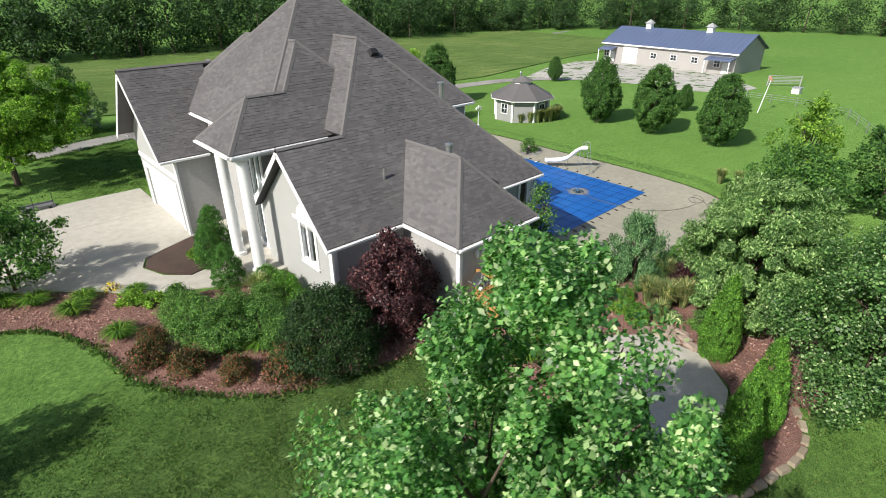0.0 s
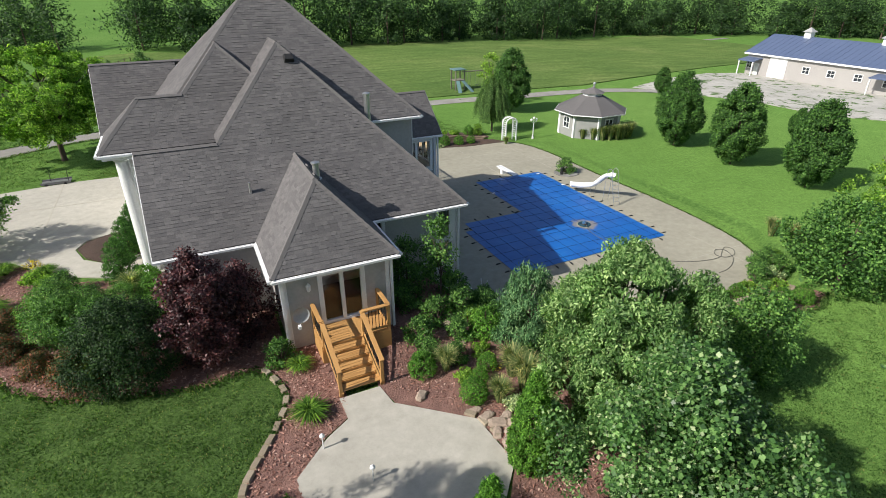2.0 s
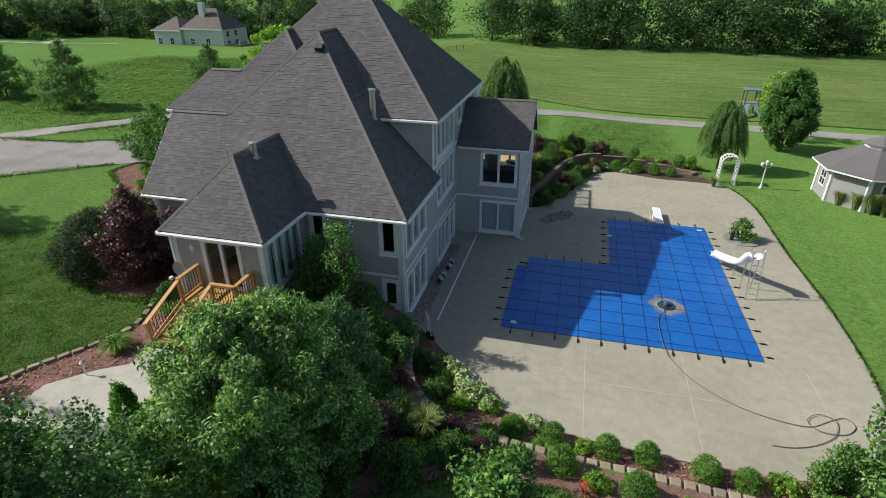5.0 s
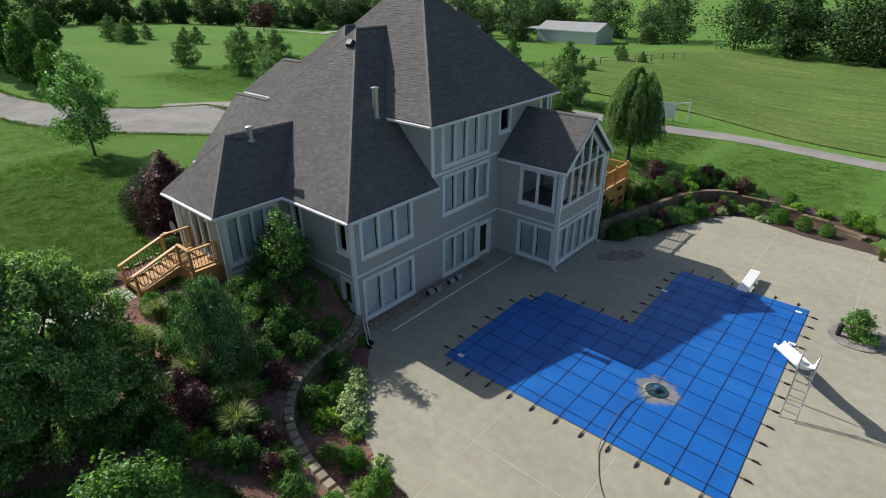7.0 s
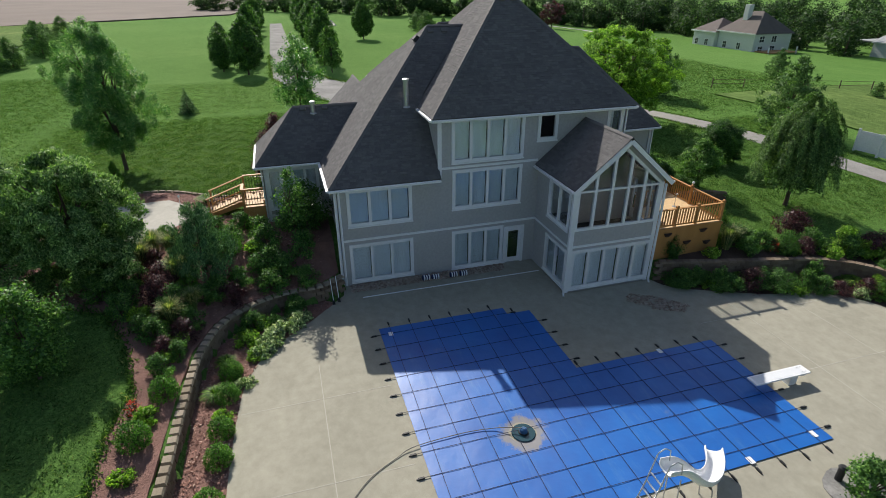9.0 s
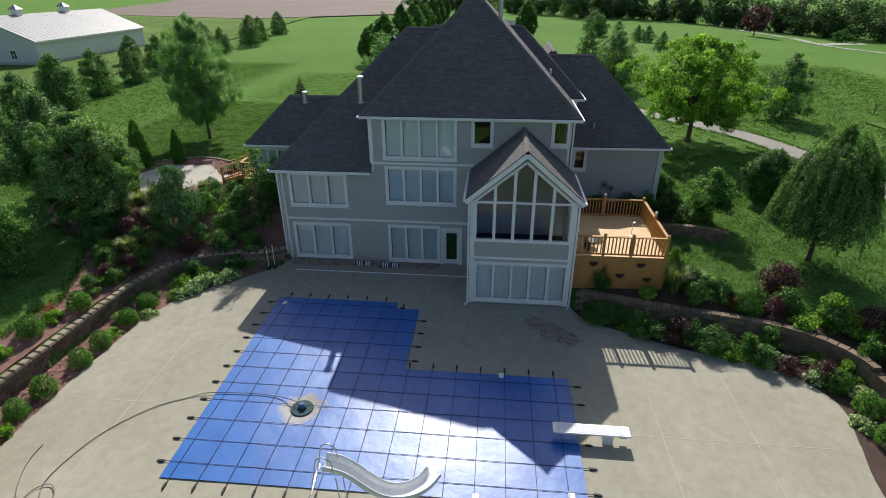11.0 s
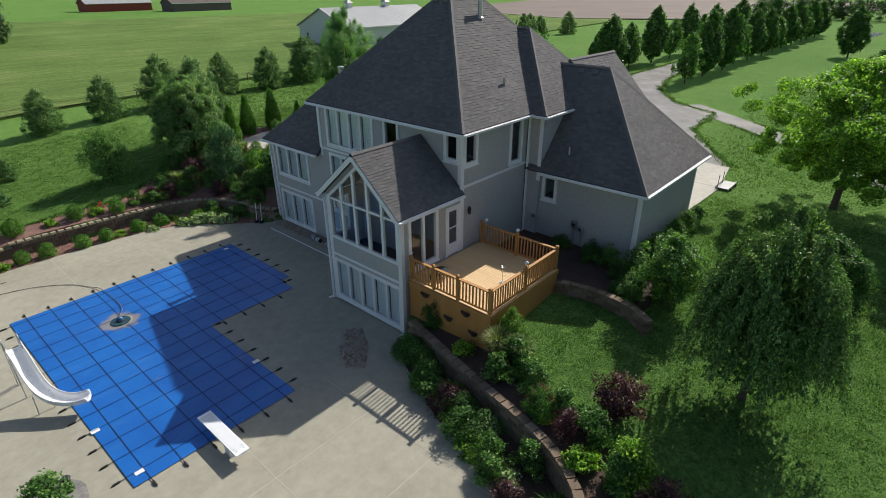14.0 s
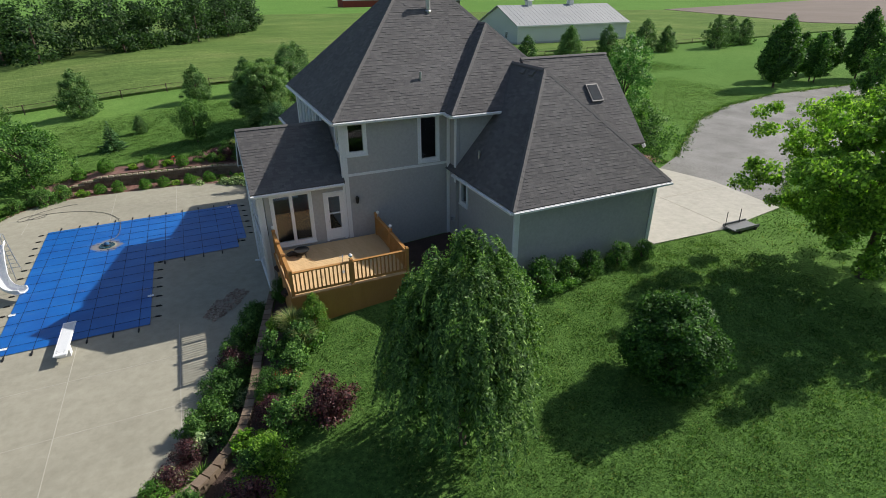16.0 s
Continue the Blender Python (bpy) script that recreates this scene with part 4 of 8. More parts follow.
# ---------------------------------------------------------------- roofs
def shingled(name, pts, apart=False):
    """One roof slope: a deck board with a thickness and overlapping courses of shingles on it. pts: eave first, anticlockwise from above."""
    pts = [Vector(p) for p in pts]
    n = (pts[1] - pts[0]).cross(pts[2] - pts[0]).normalized()
    if n.z < 0:
        pts.reverse()
        n = -n
    u = Vector((0, 0, 1)).cross(n).normalized()
    v = n.cross(u).normalized()
    o = min(pts, key=lambda p: p.z)
    flat = [((p - o).dot(u), (p - o).dot(v)) for p in pts]
    slab = Mesh()
    k = len(pts)
    slab.v += [tuple(p - n * 0.16) for p in pts] + [tuple(p) for p in pts]
    slab.f += [tuple(reversed(range(k))), tuple(range(k, 2 * k))]
    slab.f += [(i, (i + 1) % k, k + (i + 1) % k, k + i) for i in range(k)]
    roof = part(name, slab, SHINGLE, house, "steep slope of weathered grey-brown shingles")
    m = Mesh()
    rnd = random.Random(name + str(len(house.children)))
    top, lo = max(f[1] for f in flat), 0.0
    row = 0
    ex = 0.145
    while lo < top:
        band = clip_half(clip_half(flat, 0, -1, -lo), 0, 1, min(lo + ex, top))
        row += 1
        if len(band) > 2:
            a, b = min(p[0] for p in band), max(p[0] for p in band)
            x = a - rnd.uniform(0, 0.33)
            while x < b:
                w = rnd.uniform(0.14, 0.36)
                tab = clip_half(clip_half(band, -1, 0, -x), 1, 0, x + w - 0.006)
                if len(tab) > 2:
                    thick = rnd.choice((0.002, 0.003, 0.004, 0.011, 0.014))
                    low_edge = min(p[1] for p in tab)
                    q = []
                    for s, t in tab:
                        lift = thick * (1 - (t - lo) / ex) + 0.003
                        q.append(o + u * s + v * t + n * lift)
                    tab_mesh = Mesh() if apart else m
                    tab_mesh.poly(q)
                    base = [i for i, p in enumerate(tab) if p[1] < low_edge + 1e-4]
                    if len(base) >= 2:
                        i, j = base[0], base[-1]
                        if (i + 1) % len(tab) != j:
                            i, j = j, i
                        tab_mesh.poly([q[j], q[i], q[i] - n * thick, q[j] - n * thick])
                    if apart:
                        part("shingle", tab_mesh, SHINGLE_TAB, roof)
                x += w
        lo += ex
    if not apart:
        part("shingle_layer", m, SHINGLE, roof, kind="stuff")
    return roof


def gutter(a, b, out):
    """A white gutter along an eave, with its fascia. out: plan direction away from the house."""
    a, b, o = Vector(a), Vector(b), Vector((*out, 0))
    m = Mesh()
    m.bar(a + o * 0.02 - Vector((0, 0, 0.11)), b + o * 0.02 - Vector((0, 0, 0.11)), 0.05, 0.14)
    m.bar(a + o * 0.085 - Vector((0, 0, 0.1)), b + o * 0.085 - Vector((0, 0, 0.1)), 0.085, 0.08)
    part("gutter", m, WHITE, house)


def ridge(*pts):
    m = Mesh()
    for a, b in zip(pts, pts[1:]):
        a, b = Vector(a), Vector(b)
        n = max(1, int((b - a).length / 0.28))
        q = (b - a).to_track_quat('X', 'Z').to_matrix().to_4x4()
        for k in range(n):
            c = a + (b - a) * ((k + 0.5) / n) + Vector((0, 0, 0.015))
            i = len(m.v)
            L = (b - a).length / n * 0.52
            for x, y, z in ((-L, -0.115, -0.055), (-L, 0, 0.03), (-L, 0.115, -0.055), (L, -0.115, -0.07), (L, 0, 0.018), (L, 0.115, -0.07)):
                m.v.append(tuple(c + q.to_3x3() @ Vector((x, y, z))))
            m.f += [(i, i + 3, i + 4, i + 1), (i + 1, i + 4, i + 5, i + 2)]
    part("ridge_cap", m, CAP, house, kind="stuff")


def rake(a, b, axis_out):
    a, b = Vector(a), Vector(b)
    m = Mesh()
    off = Vector(axis_out) * 0.015
    m.bar(a + off - Vector((0, 0, 0.17)), b + off - Vector((0, 0, 0.17)), 0.03, 0.2)
    part("rake_board", m, WHITE, house)


def hip(x0, x1, y0, y1, z, top, rx0, rx1, ry0, ry1, skip=(), bare_hip=False):
    """A hip roof on a rectangle of eaves with its ridge from (rx0, ry0) to (rx1, ry1)."""
    A, B, C, D = (x0, y0, z), (x1, y0, z), (x1, y1, z), (x0, y1, z)
    R, S = (rx0, ry0, top), (rx1, ry1, top)
    if rx0 == rx1:
        faces = {"south": [A, B, R], "east": [B, C, S, R], "north": [C, D, S], "west": [D, A, R, S]}
        hips = [(A, R), (B, R), (C, S), (D, S)]
    else:
        faces = {"south": [A, B, S, R], "east": [B, C, S], "north": [C, D, R, S], "west": [D, A, R]}
        hips = [(A, R), (B, S), (C, S), (D, R)]
    for k, f in faces.items():
        if k not in skip:
            shingled("roof", f)
    if bare_hip:
        hips[0] = ((11.03, 22.28, 10.2), hips[0][1])
    for h in hips:
        ridge(*h)
    ridge(R, S)


# the tall rear block, and the cross block in front of it
hip(9.2, 21.8, 21.2, 32.25, 8.45, 13.97, 14.72, 16.28, 26.72, 26.72)
hip(9.25, 16.45, 20.5, 33.05, 8.42, 12.02, 12.85, 12.85, 24.1, 29.45, bare_hip=True)
gutter((21.8, 21.2, 8.45), (21.8, 32.25, 8.45), (1, 0))
gutter((18.6, 21.2, 8.45), (21.8, 21.2, 8.45), (0, -1))
gutter((16.4, 32.25, 8.45), (21.8, 32.25, 8.45), (0, 1))
gutter((13.6, 33.05, 8.42), (16.45, 33.05, 8.42), (0, 1))
gutter((16.45, 32.3, 8.42), (16.45, 33.05, 8.42), (1, 0))
gutter((9.25, 24.06, 8.42), (9.25, 33.05, 8.42), (-1, 0))
gutter((9.25, 20.5, 8.42), (11.9, 20.5, 8.42), (0, -1))
# portico, whose slope runs on in the cross block's
shingled("roof", [(7.5, 20.5, 8.42), (9.25, 20.5, 8.42), (11.03, 22.28, 10.2), (9.28, 22.28, 10.2)])
shingled("roof", [(7.5, 24.06, 8.42), (7.5, 20.5, 8.42), (9.28, 22.28, 10.2)])
shingled("roof", [(9.25, 24.06, 8.42), (7.5, 24.06, 8.42), (9.28, 22.28, 10.2), (11.03, 22.28, 10.2)])
ridge((7.5, 20.5, 8.42), (9.28, 22.28, 10.2), (11.03, 22.28, 10.2))
ridge((7.5, 24.06, 8.42), (9.28, 22.28, 10.2))
gutter((7.5, 20.5, 8.42), (9.25, 20.5, 8.42), (0, -1))
gutter((7.5, 20.5, 8.42), (7.5, 24.06, 8.42), (-1, 0))
part("portico_soffit", Mesh().box(7.6, 9.6, 20.6, 23.95, 8.12, 8.24), WHITE, house)
# low west wing
EZ = 5.5
shingled("roof", [(21.8, 16.1, EZ), (21.8, 21.62, EZ), (16.46, 21.62, 10.94)])
shingled("roof", [(18.4, 21.62, 8.96), (15.35, 24.85, 12.07), (15.35, 22.75, 12.07), (16.46, 21.62, 10.94)])
shingled("roof", [(8.85, 16.1, EZ), (21.8, 16.1, EZ), (18.73, 19.3, 8.66), (8.85, 19.3, 8.66)])
shingled("roof", [(11.92, 19.3, 8.66), (18.73, 19.3, 8.66), (15.35, 22.75, 12.07)])
shingled("roof", [(11.92, 23.5, 8.66), (11.92, 19.3, 8.66), (15.35, 22.75, 12.07), (15.35, 26.0, 12.07)])
shingled("roof", [(12.3, 22.5, EZ), (8.85, 22.5, EZ), (8.85, 19.3, 8.66), (12.3, 19.3, 8.66)])
ridge((21.8, 16.1, EZ), (15.35, 22.75, 12.07), (15.35, 25.2, 12.07))
ridge((11.92, 19.3, 8.66), (15.35, 22.75, 12.07))
ridge((8.85, 19.3, 8.66), (11.92, 19.3, 8.66))
gutter((21.8, 16.1, EZ), (21.8, 21.6, EZ), (1, 0))
gutter((17.2, 16.1, EZ), (21.8, 16.1, EZ), (0, -1))
gutter((8.85, 16.1, EZ), (12.5, 16.1, EZ), (0, -1))
rake((8.85, 16.1, EZ), (8.85, 19.3, 8.66), (-1, 0, 0))
rake((8.85, 22.5, EZ), (8.85, 19.3, 8.66), (-1, 0, 0))
# bay
shingled("roof", [(12.5, 12.75, 5.52), (17.2, 12.75, 5.52), (14.85, 15.1, 8.05)], True)
shingled("roof", [(17.2, 12.75, 5.52), (17.2, 16.25, 5.52), (14.85, 18.85, 8.05), (14.85, 15.1, 8.05)])
shingled("roof", [(12.5, 16.25, 5.52), (12.5, 12.75, 5.52), (14.85, 15.1, 8.05), (14.85, 18.85, 8.05)])
ridge((12.5, 12.75, 5.52), (14.85, 15.1, 8.05), (14.85, 18.7, 8.05))
ridge((17.2, 12.75, 5.52), (14.85, 15.1, 8.05))
gutter((12.5, 12.75, 5.52), (17.2, 12.75, 5.52), (0, -1))
gutter((17.2, 12.75, 5.52), (17.2, 16.1, 5.52), (1, 0))
gutter((12.5, 12.75, 5.52), (12.5, 16.1, 5.52), (-1, 0))
# garage
shingled("roof", [(16.25, 31.9, 5.55), (16.25, 38.4, 5.6), (12.2, 34.0, 10.3), (12.2, 29.5, 10.3)])
shingled("roof", [(16.25, 38.4, 5.6), (7.9, 38.5, 5.7), (12.2, 34.0, 10.3)])
shingled("roof", [(7.9, 38.5, 5.7), (7.9, 32.0, 5.7), (12.2, 32.0, 10.3), (12.2, 34.0, 10.3)])
shingled("roof", [(6.75, 27.85, 6.62), (11.0, 27.85, 6.62), (11.0, 31.6, 10.5), (6.75, 31.6, 10.5)])
shingled("roof", [(11.4, 35.4, 6.62), (6.75, 35.4, 6.62), (6.75, 31.6, 10.5), (12.0, 31.6, 10.5)])
ridge((16.25, 38.4, 5.6), (12.2, 34.0, 10.3), (12.2, 30.0, 10.3))
ridge((7.9, 38.5, 5.7), (12.2, 34.0, 10.3))
ridge((6.75, 31.6, 10.5), (12.0, 31.6, 10.5))
gutter((16.25, 32.8, 5.55), (16.25, 38.4, 5.6), (1, 0))
gutter((7.9, 38.5, 5.7), (16.25, 38.4, 5.6), (0, 1))
gutter((6.75, 27.85, 6.62), (9.2, 27.85, 6.62), (0, -1))
rake((6.75, 27.85, 6.52), (6.75, 31.6, 10.4), (-1, 0, 0))
rake((6.75, 35.4, 6.52), (6.75, 31.6, 10.4), (-1, 0, 0))
# sunroom
shingled("roof", [(21.45, 26.85, 5.66), (25.65, 26.85, 5.66), (25.65, 29.5, 7.92), (21.45, 29.5, 7.92)])
shingled("roof", [(25.65, 32.15, 5.66), (21.45, 32.15, 5.66), (21.45, 29.5, 7.92), (25.65, 29.5, 7.92)])
ridge((21.5, 29.5, 7.92), (25.65, 29.5, 7.92))
gutter((21.5, 26.85, 5.66), (25.65, 26.85, 5.66), (0, -1))
gutter((21.5, 32.15, 5.66), (25.65, 32.15, 5.66), (0, 1))
rake((25.65, 26.85, 5.66), (25.65, 29.5, 7.92), (1, 0, 0))
rake((25.65, 32.15, 5.66), (25.65, 29.5, 7.92), (1, 0, 0))
# pipes and vents


def pipe(x, y, z, h, r, cap=True):
    m = Mesh().tube([(x, y, z - 0.5), (x, y, z + h)], r, 14)
    if cap:
        m.tube([(x, y, z + h), (x, y, z + h + 0.06), (x, y, z + h + 0.1)], [r * 1.35, r * 1.35, r * 0.5], 14)
        m.tube([(x, y, z + 0.02), (x, y, z + 0.08)], [r * 1.6, r * 1.1], 14)
    part("flue_pipe" if r > 0.07 else "vent_pipe", m, METAL, house, "shiny round metal flue with a cap" if r > 0.07 else "")


pipe(18.8, 20.65, 8.45, 1.35, 0.14)
pipe(15.15, 16.15, 7.65, 0.62, 0.13)
pipe(12.75, 17.6, 7.0, 0.42, 0.05, False)
pipe(17.1, 30.96, 9.7, 0.4, 0.06, False)
pipe(15.45, 28.1, 12.55, 0.9, 0.12)
pipe(15.45, 33.95, 6.4, 0.45, 0.05, False)
m = Mesh()
m.obox(Matrix.Translation((15.7, 21.98, 11.46)) @ Matrix.Rotation(radians(45), 4, 'X'), 0.45, 0.36, 0.2, 0.04)
part("roof_vent", m, BLACK, house, "dark box vent on the roof slope")
for x, y, z in ((15.62, 22.85, 11.82), (15.62, 23.6, 11.82), (16.9, 26.4, 13.38), (16.9, 27.05, 13.38), (12.45, 32.6, 10.03), (12.45, 33.4, 10.03), (15.0, 15.6, 7.95), (15.0, 16.8, 7.95)):
    part("slant_vent", Mesh().obox(Matrix.Translation((x, y, z)) @ Matrix.Rotation(radians(45), 4, 'Y'), 0.3, 0.36, 0.12, 0.03), CAP, house, "small flat ridge vent")
sk = Mesh().obox(Matrix.Translation((8.6, 33.3, 8.84)) @ Matrix.Rotation(radians(-45.6), 4, 'X'), 0.75, 1.05, 0.12, 0.02)
skl = part("skylight", sk, surface("bronze frame", (0.10, 0.10, 0.105), (0.15, 0.15, 0.155), 0.5), house, "grey framed skylight")
part("pane", Mesh().obox(Matrix.Translation((8.6, 33.345, 8.885)) @ Matrix.Rotation(radians(-45.6), 4, 'X'), 0.6, 0.88, 0.02), surface("dark skylight pane", (0.02, 0.025, 0.03), (0.04, 0.05, 0.06), 0.1, 1, 5, 0.0), skl)
# downspouts
for x, y, z0, z1 in ((21.5, 16.35, 0.0, 5.3), (21.48, 31.93, 2.8, 8.2), (15.93, 38.1, 1.3, 5.4), (25.4, 27.0, 0.0, 5.4), (25.4, 32.0, 0.0, 5.4), (12.8, 13.0, 1.3, 5.3), (16.92, 13.0, 1.3, 5.3), (9.2, 16.4, 2.1, 5.3), (16.15, 31.98, 1.9, 8.2), (7.55, 28.25, 2.2, 6.4)):
    part("downspout", Mesh().box(x - 0.05, x + 0.05, y - 0.04, y + 0.04, z0, z1).bar((x, y, z0 + 0.06), (x + 0.25, y - 0.12, z0 + 0.02), 0.08, 0.06), WHITE, house)


# ---------------------------------------------------------------- pool
POOL = [(25.75, 17.45), (25.75, 23.55), (26.3, 23.55), (26.3, 24.7), (30.8, 24.75), (30.8, 31.4), (36.75, 31.4), (36.9, 17.6)][::-1]
cover = thing("pool_cover", "bright blue mesh pool cover held by dark straps", "pool cover", (31, 24, 0))
cm = Mesh()
for i in range(48):
    for j in range(58):
        a, b, c, d = 25.7 + i * 0.25, 25.7 + (i + 1) * 0.25, 17.4 + j * 0.25, 17.4 + (j + 1) * 0.25
        cell = clip_half(clip_half(clip_half(clip_half(POOL, -1, 0, -a), 1, 0, b), 0, -1, -c), 0, 1, d)
        if len(cell) > 2:
            cm.poly([(x, y, 0.035 + 0.012 * noise.noise((x * 1.1, y * 1.1, 0)) - 0.05 * math.exp(-((x - 33.4) ** 2 + (y - 21.2) ** 2) / 0.6)) for x, y in cell])
bmx = bmesh.new()
me = cm.data("sheet", COVER, True)
bmx.from_mesh(me)
bmesh.ops.remove_doubles(bmx, verts=bmx.verts, dist=0.0005)
bmx.to_mesh(me)
bmx.free()
part("sheet", me, COVER, cover)


def spans(axis, at):
    """Where a line of constant x or y lies on the cover."""
    hits = []
    for (x0, y0), (x1, y1) in zip(POOL, POOL[1:] + POOL[:1]):
        p, q, r, s = (x0, x1, y0, y1) if axis == 'x' else (y0, y1, x0, x1)
        if (p > at) != (q > at):
            hits.append(r + (s - r) * (at - p) / (q - p))
    hits.sort()
    return list(zip(hits[::2], hits[1::2]))


def strap_end(x, y, dx, dy):
    m = Mesh()
    m.bar((x, y, 0.045), (x + dx * 0.22, y + dy * 0.22, 0.04), 0.03, 0.006)
    m.bar((x + dx * 0.2, y + dy * 0.2, 0.04), (x + dx * 0.42, y + dy * 0.42, 0.03), 0.065, 0.05)
    m.bar((x + dx * 0.41, y + dy * 0.41, 0.02), (x + dx * 0.47, y + dy * 0.47, 0.015), 0.03, 0.03)
    return m


for k in range(11):
    x = 26.25 + k * 1.0
    for a, b in spans('x', x):
        st = part("strap", Mesh().bar((x, a, 0.052), (x, b, 0.052), 0.018, 0.006), STRAP, cover)
        part("spring", strap_end(x, a, 0, -1), BLACK, st)
        part("spring", strap_end(x, b, 0, 1), BLACK, st)
for k in range(14):
    y = 17.95 + k * 0.99
    for a, b in spans('y', y):
        st = part("strap", Mesh().bar((a, y, 0.058), (b, y, 0.058), 0.018, 0.006), STRAP, cover)
        part("spring", strap_end(a, y, -1, 0), BLACK, st)
        part("spring", strap_end(b, y, 1, 0), BLACK, st)
for x, y in ((26.3, 17.9), (36.4, 30.9), (30.85, 28.7), (36.7, 27.9)):
    part("label_patch", Mesh().box(x - 0.14, x + 0.14, y - 0.1, y + 0.1, 0.05, 0.056), WHITE, cover)
pud = Mesh().tube([(33.4, 21.2, 0.02), (33.4, 21.2, 0.046)], [0.43, 0.41], 28)
single("puddle", pud, surface("murky water", (0.012, 0.045, 0.06), (0.03, 0.08, 0.095), 0.06, 2, 6, 0.02, spec=0.6), "dark round puddle in the sag of the pool cover", "puddle")
pump = thing("cover_pump", "small blue and black cover pump in a puddle", "pump", (33.4, 21.2, 0.05))
part("body", Mesh().tube([(33.4, 21.2, 0.045), (33.4, 21.2, 0.1), (33.4, 21.2, 0.2), (33.4, 21.2, 0.25)], [0.13, 0.15, 0.12, 0.06], 16), surface("blue plastic", (0.03, 0.09, 0.2), (0.05, 0.14, 0.28), 0.4), pump)
part("grate", Mesh().tube([(33.4, 21.2, 0.043), (33.4, 21.2, 0.09)], [0.19, 0.17], 16), BLACK, pump)
hose_pts = [(33.4, 21.2, 0.24), (33.2, 20.8, 0.2), (32.95, 20.2, 0.09), (32.85, 19.1, 0.08), (32.95, 17.4, 0.08), (33.2, 16.7, 0.03), (33.85, 15.6, 0.03), (34.9, 14.7, 0.03), (36.0, 14.2, 0.03), (37.4, 14.0, 0.03), (38.3, 14.5, 0.03), (38.9, 14.8, 0.03),
            (39.1, 14.4, 0.03), (38.6, 13.9, 0.03), (37.8, 13.85, 0.045), (37.5, 14.3, 0.06), (38.0, 14.75, 0.06), (38.5, 14.5, 0.06), (38.2, 13.7, 0.045), (37.4, 13.1, 0.03), (36.6, 12.8, 0.03), (35.95, 12.75, 0.03)]
single("hose", Mesh().tube(curve_through(hose_pts, 0.12), 0.015, 6), surface("grey hose", (0.11, 0.106, 0.095), (0.17, 0.165, 0.145), 0.6, 1.0, 20, 0.1), "long grey discharge hose lying on the pool deck", "hose", smooth=True)

# diving board
board = thing("diving_board", "white diving board over the pool edge", "diving board", (33.93, 32.6, 0))
bmesh_ = Mesh()
bmesh_.obox(pose(33.93, 31.8, 0.46), 0.5, 2.65, 0.05, 0.012)
part("plank", bmesh_, PLASTIC, board)
part("tread", Mesh().box(33.74, 34.12, 30.6, 32.9, 0.486, 0.490), surface("grit tread", (0.66, 0.68, 0.7), (0.74, 0.75, 0.76), 0.9, 2, 40, 0.3), board)
part("stand", Mesh().box(33.72, 34.14, 32.2, 32.55, 0.0, 0.43).box(33.76, 34.1, 32.75, 33.0, 0.3, 0.43), PLASTIC, board, "white moulded stand")
for y in (32.8, 32.95):
    for x in (33.8, 34.06):
        part("bolt", Mesh().tube([(x, y, 0.48), (x, y, 0.505)], 0.02, 6), METAL, board)

# pool slide
slide = thing("pool_slide", "white curved pool slide with a ladder", "pool slide", (37.5, 24.3, 0))
path = curve_through([(37.55, 23.35, 1.95), (37.55, 23.75, 1.9), (37.52, 24.2, 1.62), (37.48, 24.8, 1.08), (37.38, 25.35, 0.72), (37.12, 25.95, 0.52), (36.7, 26.45, 0.46), (36.25, 26.75, 0.52)], 0.12)
path = [(37.3 + 0.94 * (x - 37.3), 25.0 + 0.9 * (y - 25.0), z) for x, y, z in path]
sm = Mesh()
prof = [(-0.28, 0.21), (-0.25, 0.22), (-0.23, 0.07), (-0.15, 0.0), (0.0, -0.02), (0.15, 0.0), (0.23, 0.07), (0.25, 0.22), (0.28, 0.21), (0.26, 0.03), (0.17, -0.05), (0.0, -0.07), (-0.17, -0.05), (-0.26, 0.03)]
for k, p in enumerate(path):
    p = Vector(p)
    d = (Vector(path[min(k + 1, len(path) - 1)]) - Vector(path[max(k - 1, 0)])).normalized()
    sx = Vector((d.y, -d.x, 0)).normalized()
    up = sx.cross(d).normalized()
    sm.v += [tuple(p + sx * a + up * b) for a, b in prof]
n = len(prof)
for k in range(len(path) - 1):
    for j in range(n):
        sm.f.append((k * n + j, k * n + (j + 1) % n, (k + 1) * n + (j + 1) % n, (k + 1) * n + j))
sm.f += [tuple(reversed(range(n))), tuple((len(path) - 1) * n + j for j in range(n))]
part("chute", sm, PLASTIC, slide, "smooth white chute", smooth=True)
for x in (37.3, 37.8):
    part("ladder_rail", Mesh().tube(curve_through([(x, 22.75, 0.0), (x, 23.1, 1.1), (x, 23.3, 2.0), (x, 23.4, 2.45), (x, 23.6, 2.55), (x, 23.8, 2.4), (x, 23.85, 2.0)], 0.15), 0.02, 8), METAL, slide, smooth=True)
    part("leg", Mesh().tube([(x, 23.9, 1.75), (x, 24.0, 0.0)], 0.02, 8), METAL, slide)
    part("leg", Mesh().tube([(x - 0.08, 25.3, 0.75), (x - 0.05, 25.4, 0.0)], 0.02, 8), METAL, slide)
for k in range(6):
    z = 0.3 + 0.28 * k
    part("rung", Mesh().bar((37.3, 22.75 + 0.35 * z / 1.1, z), (37.8, 22.75 + 0.35 * z / 1.1, z), 0.05, 0.02), METAL, slide)

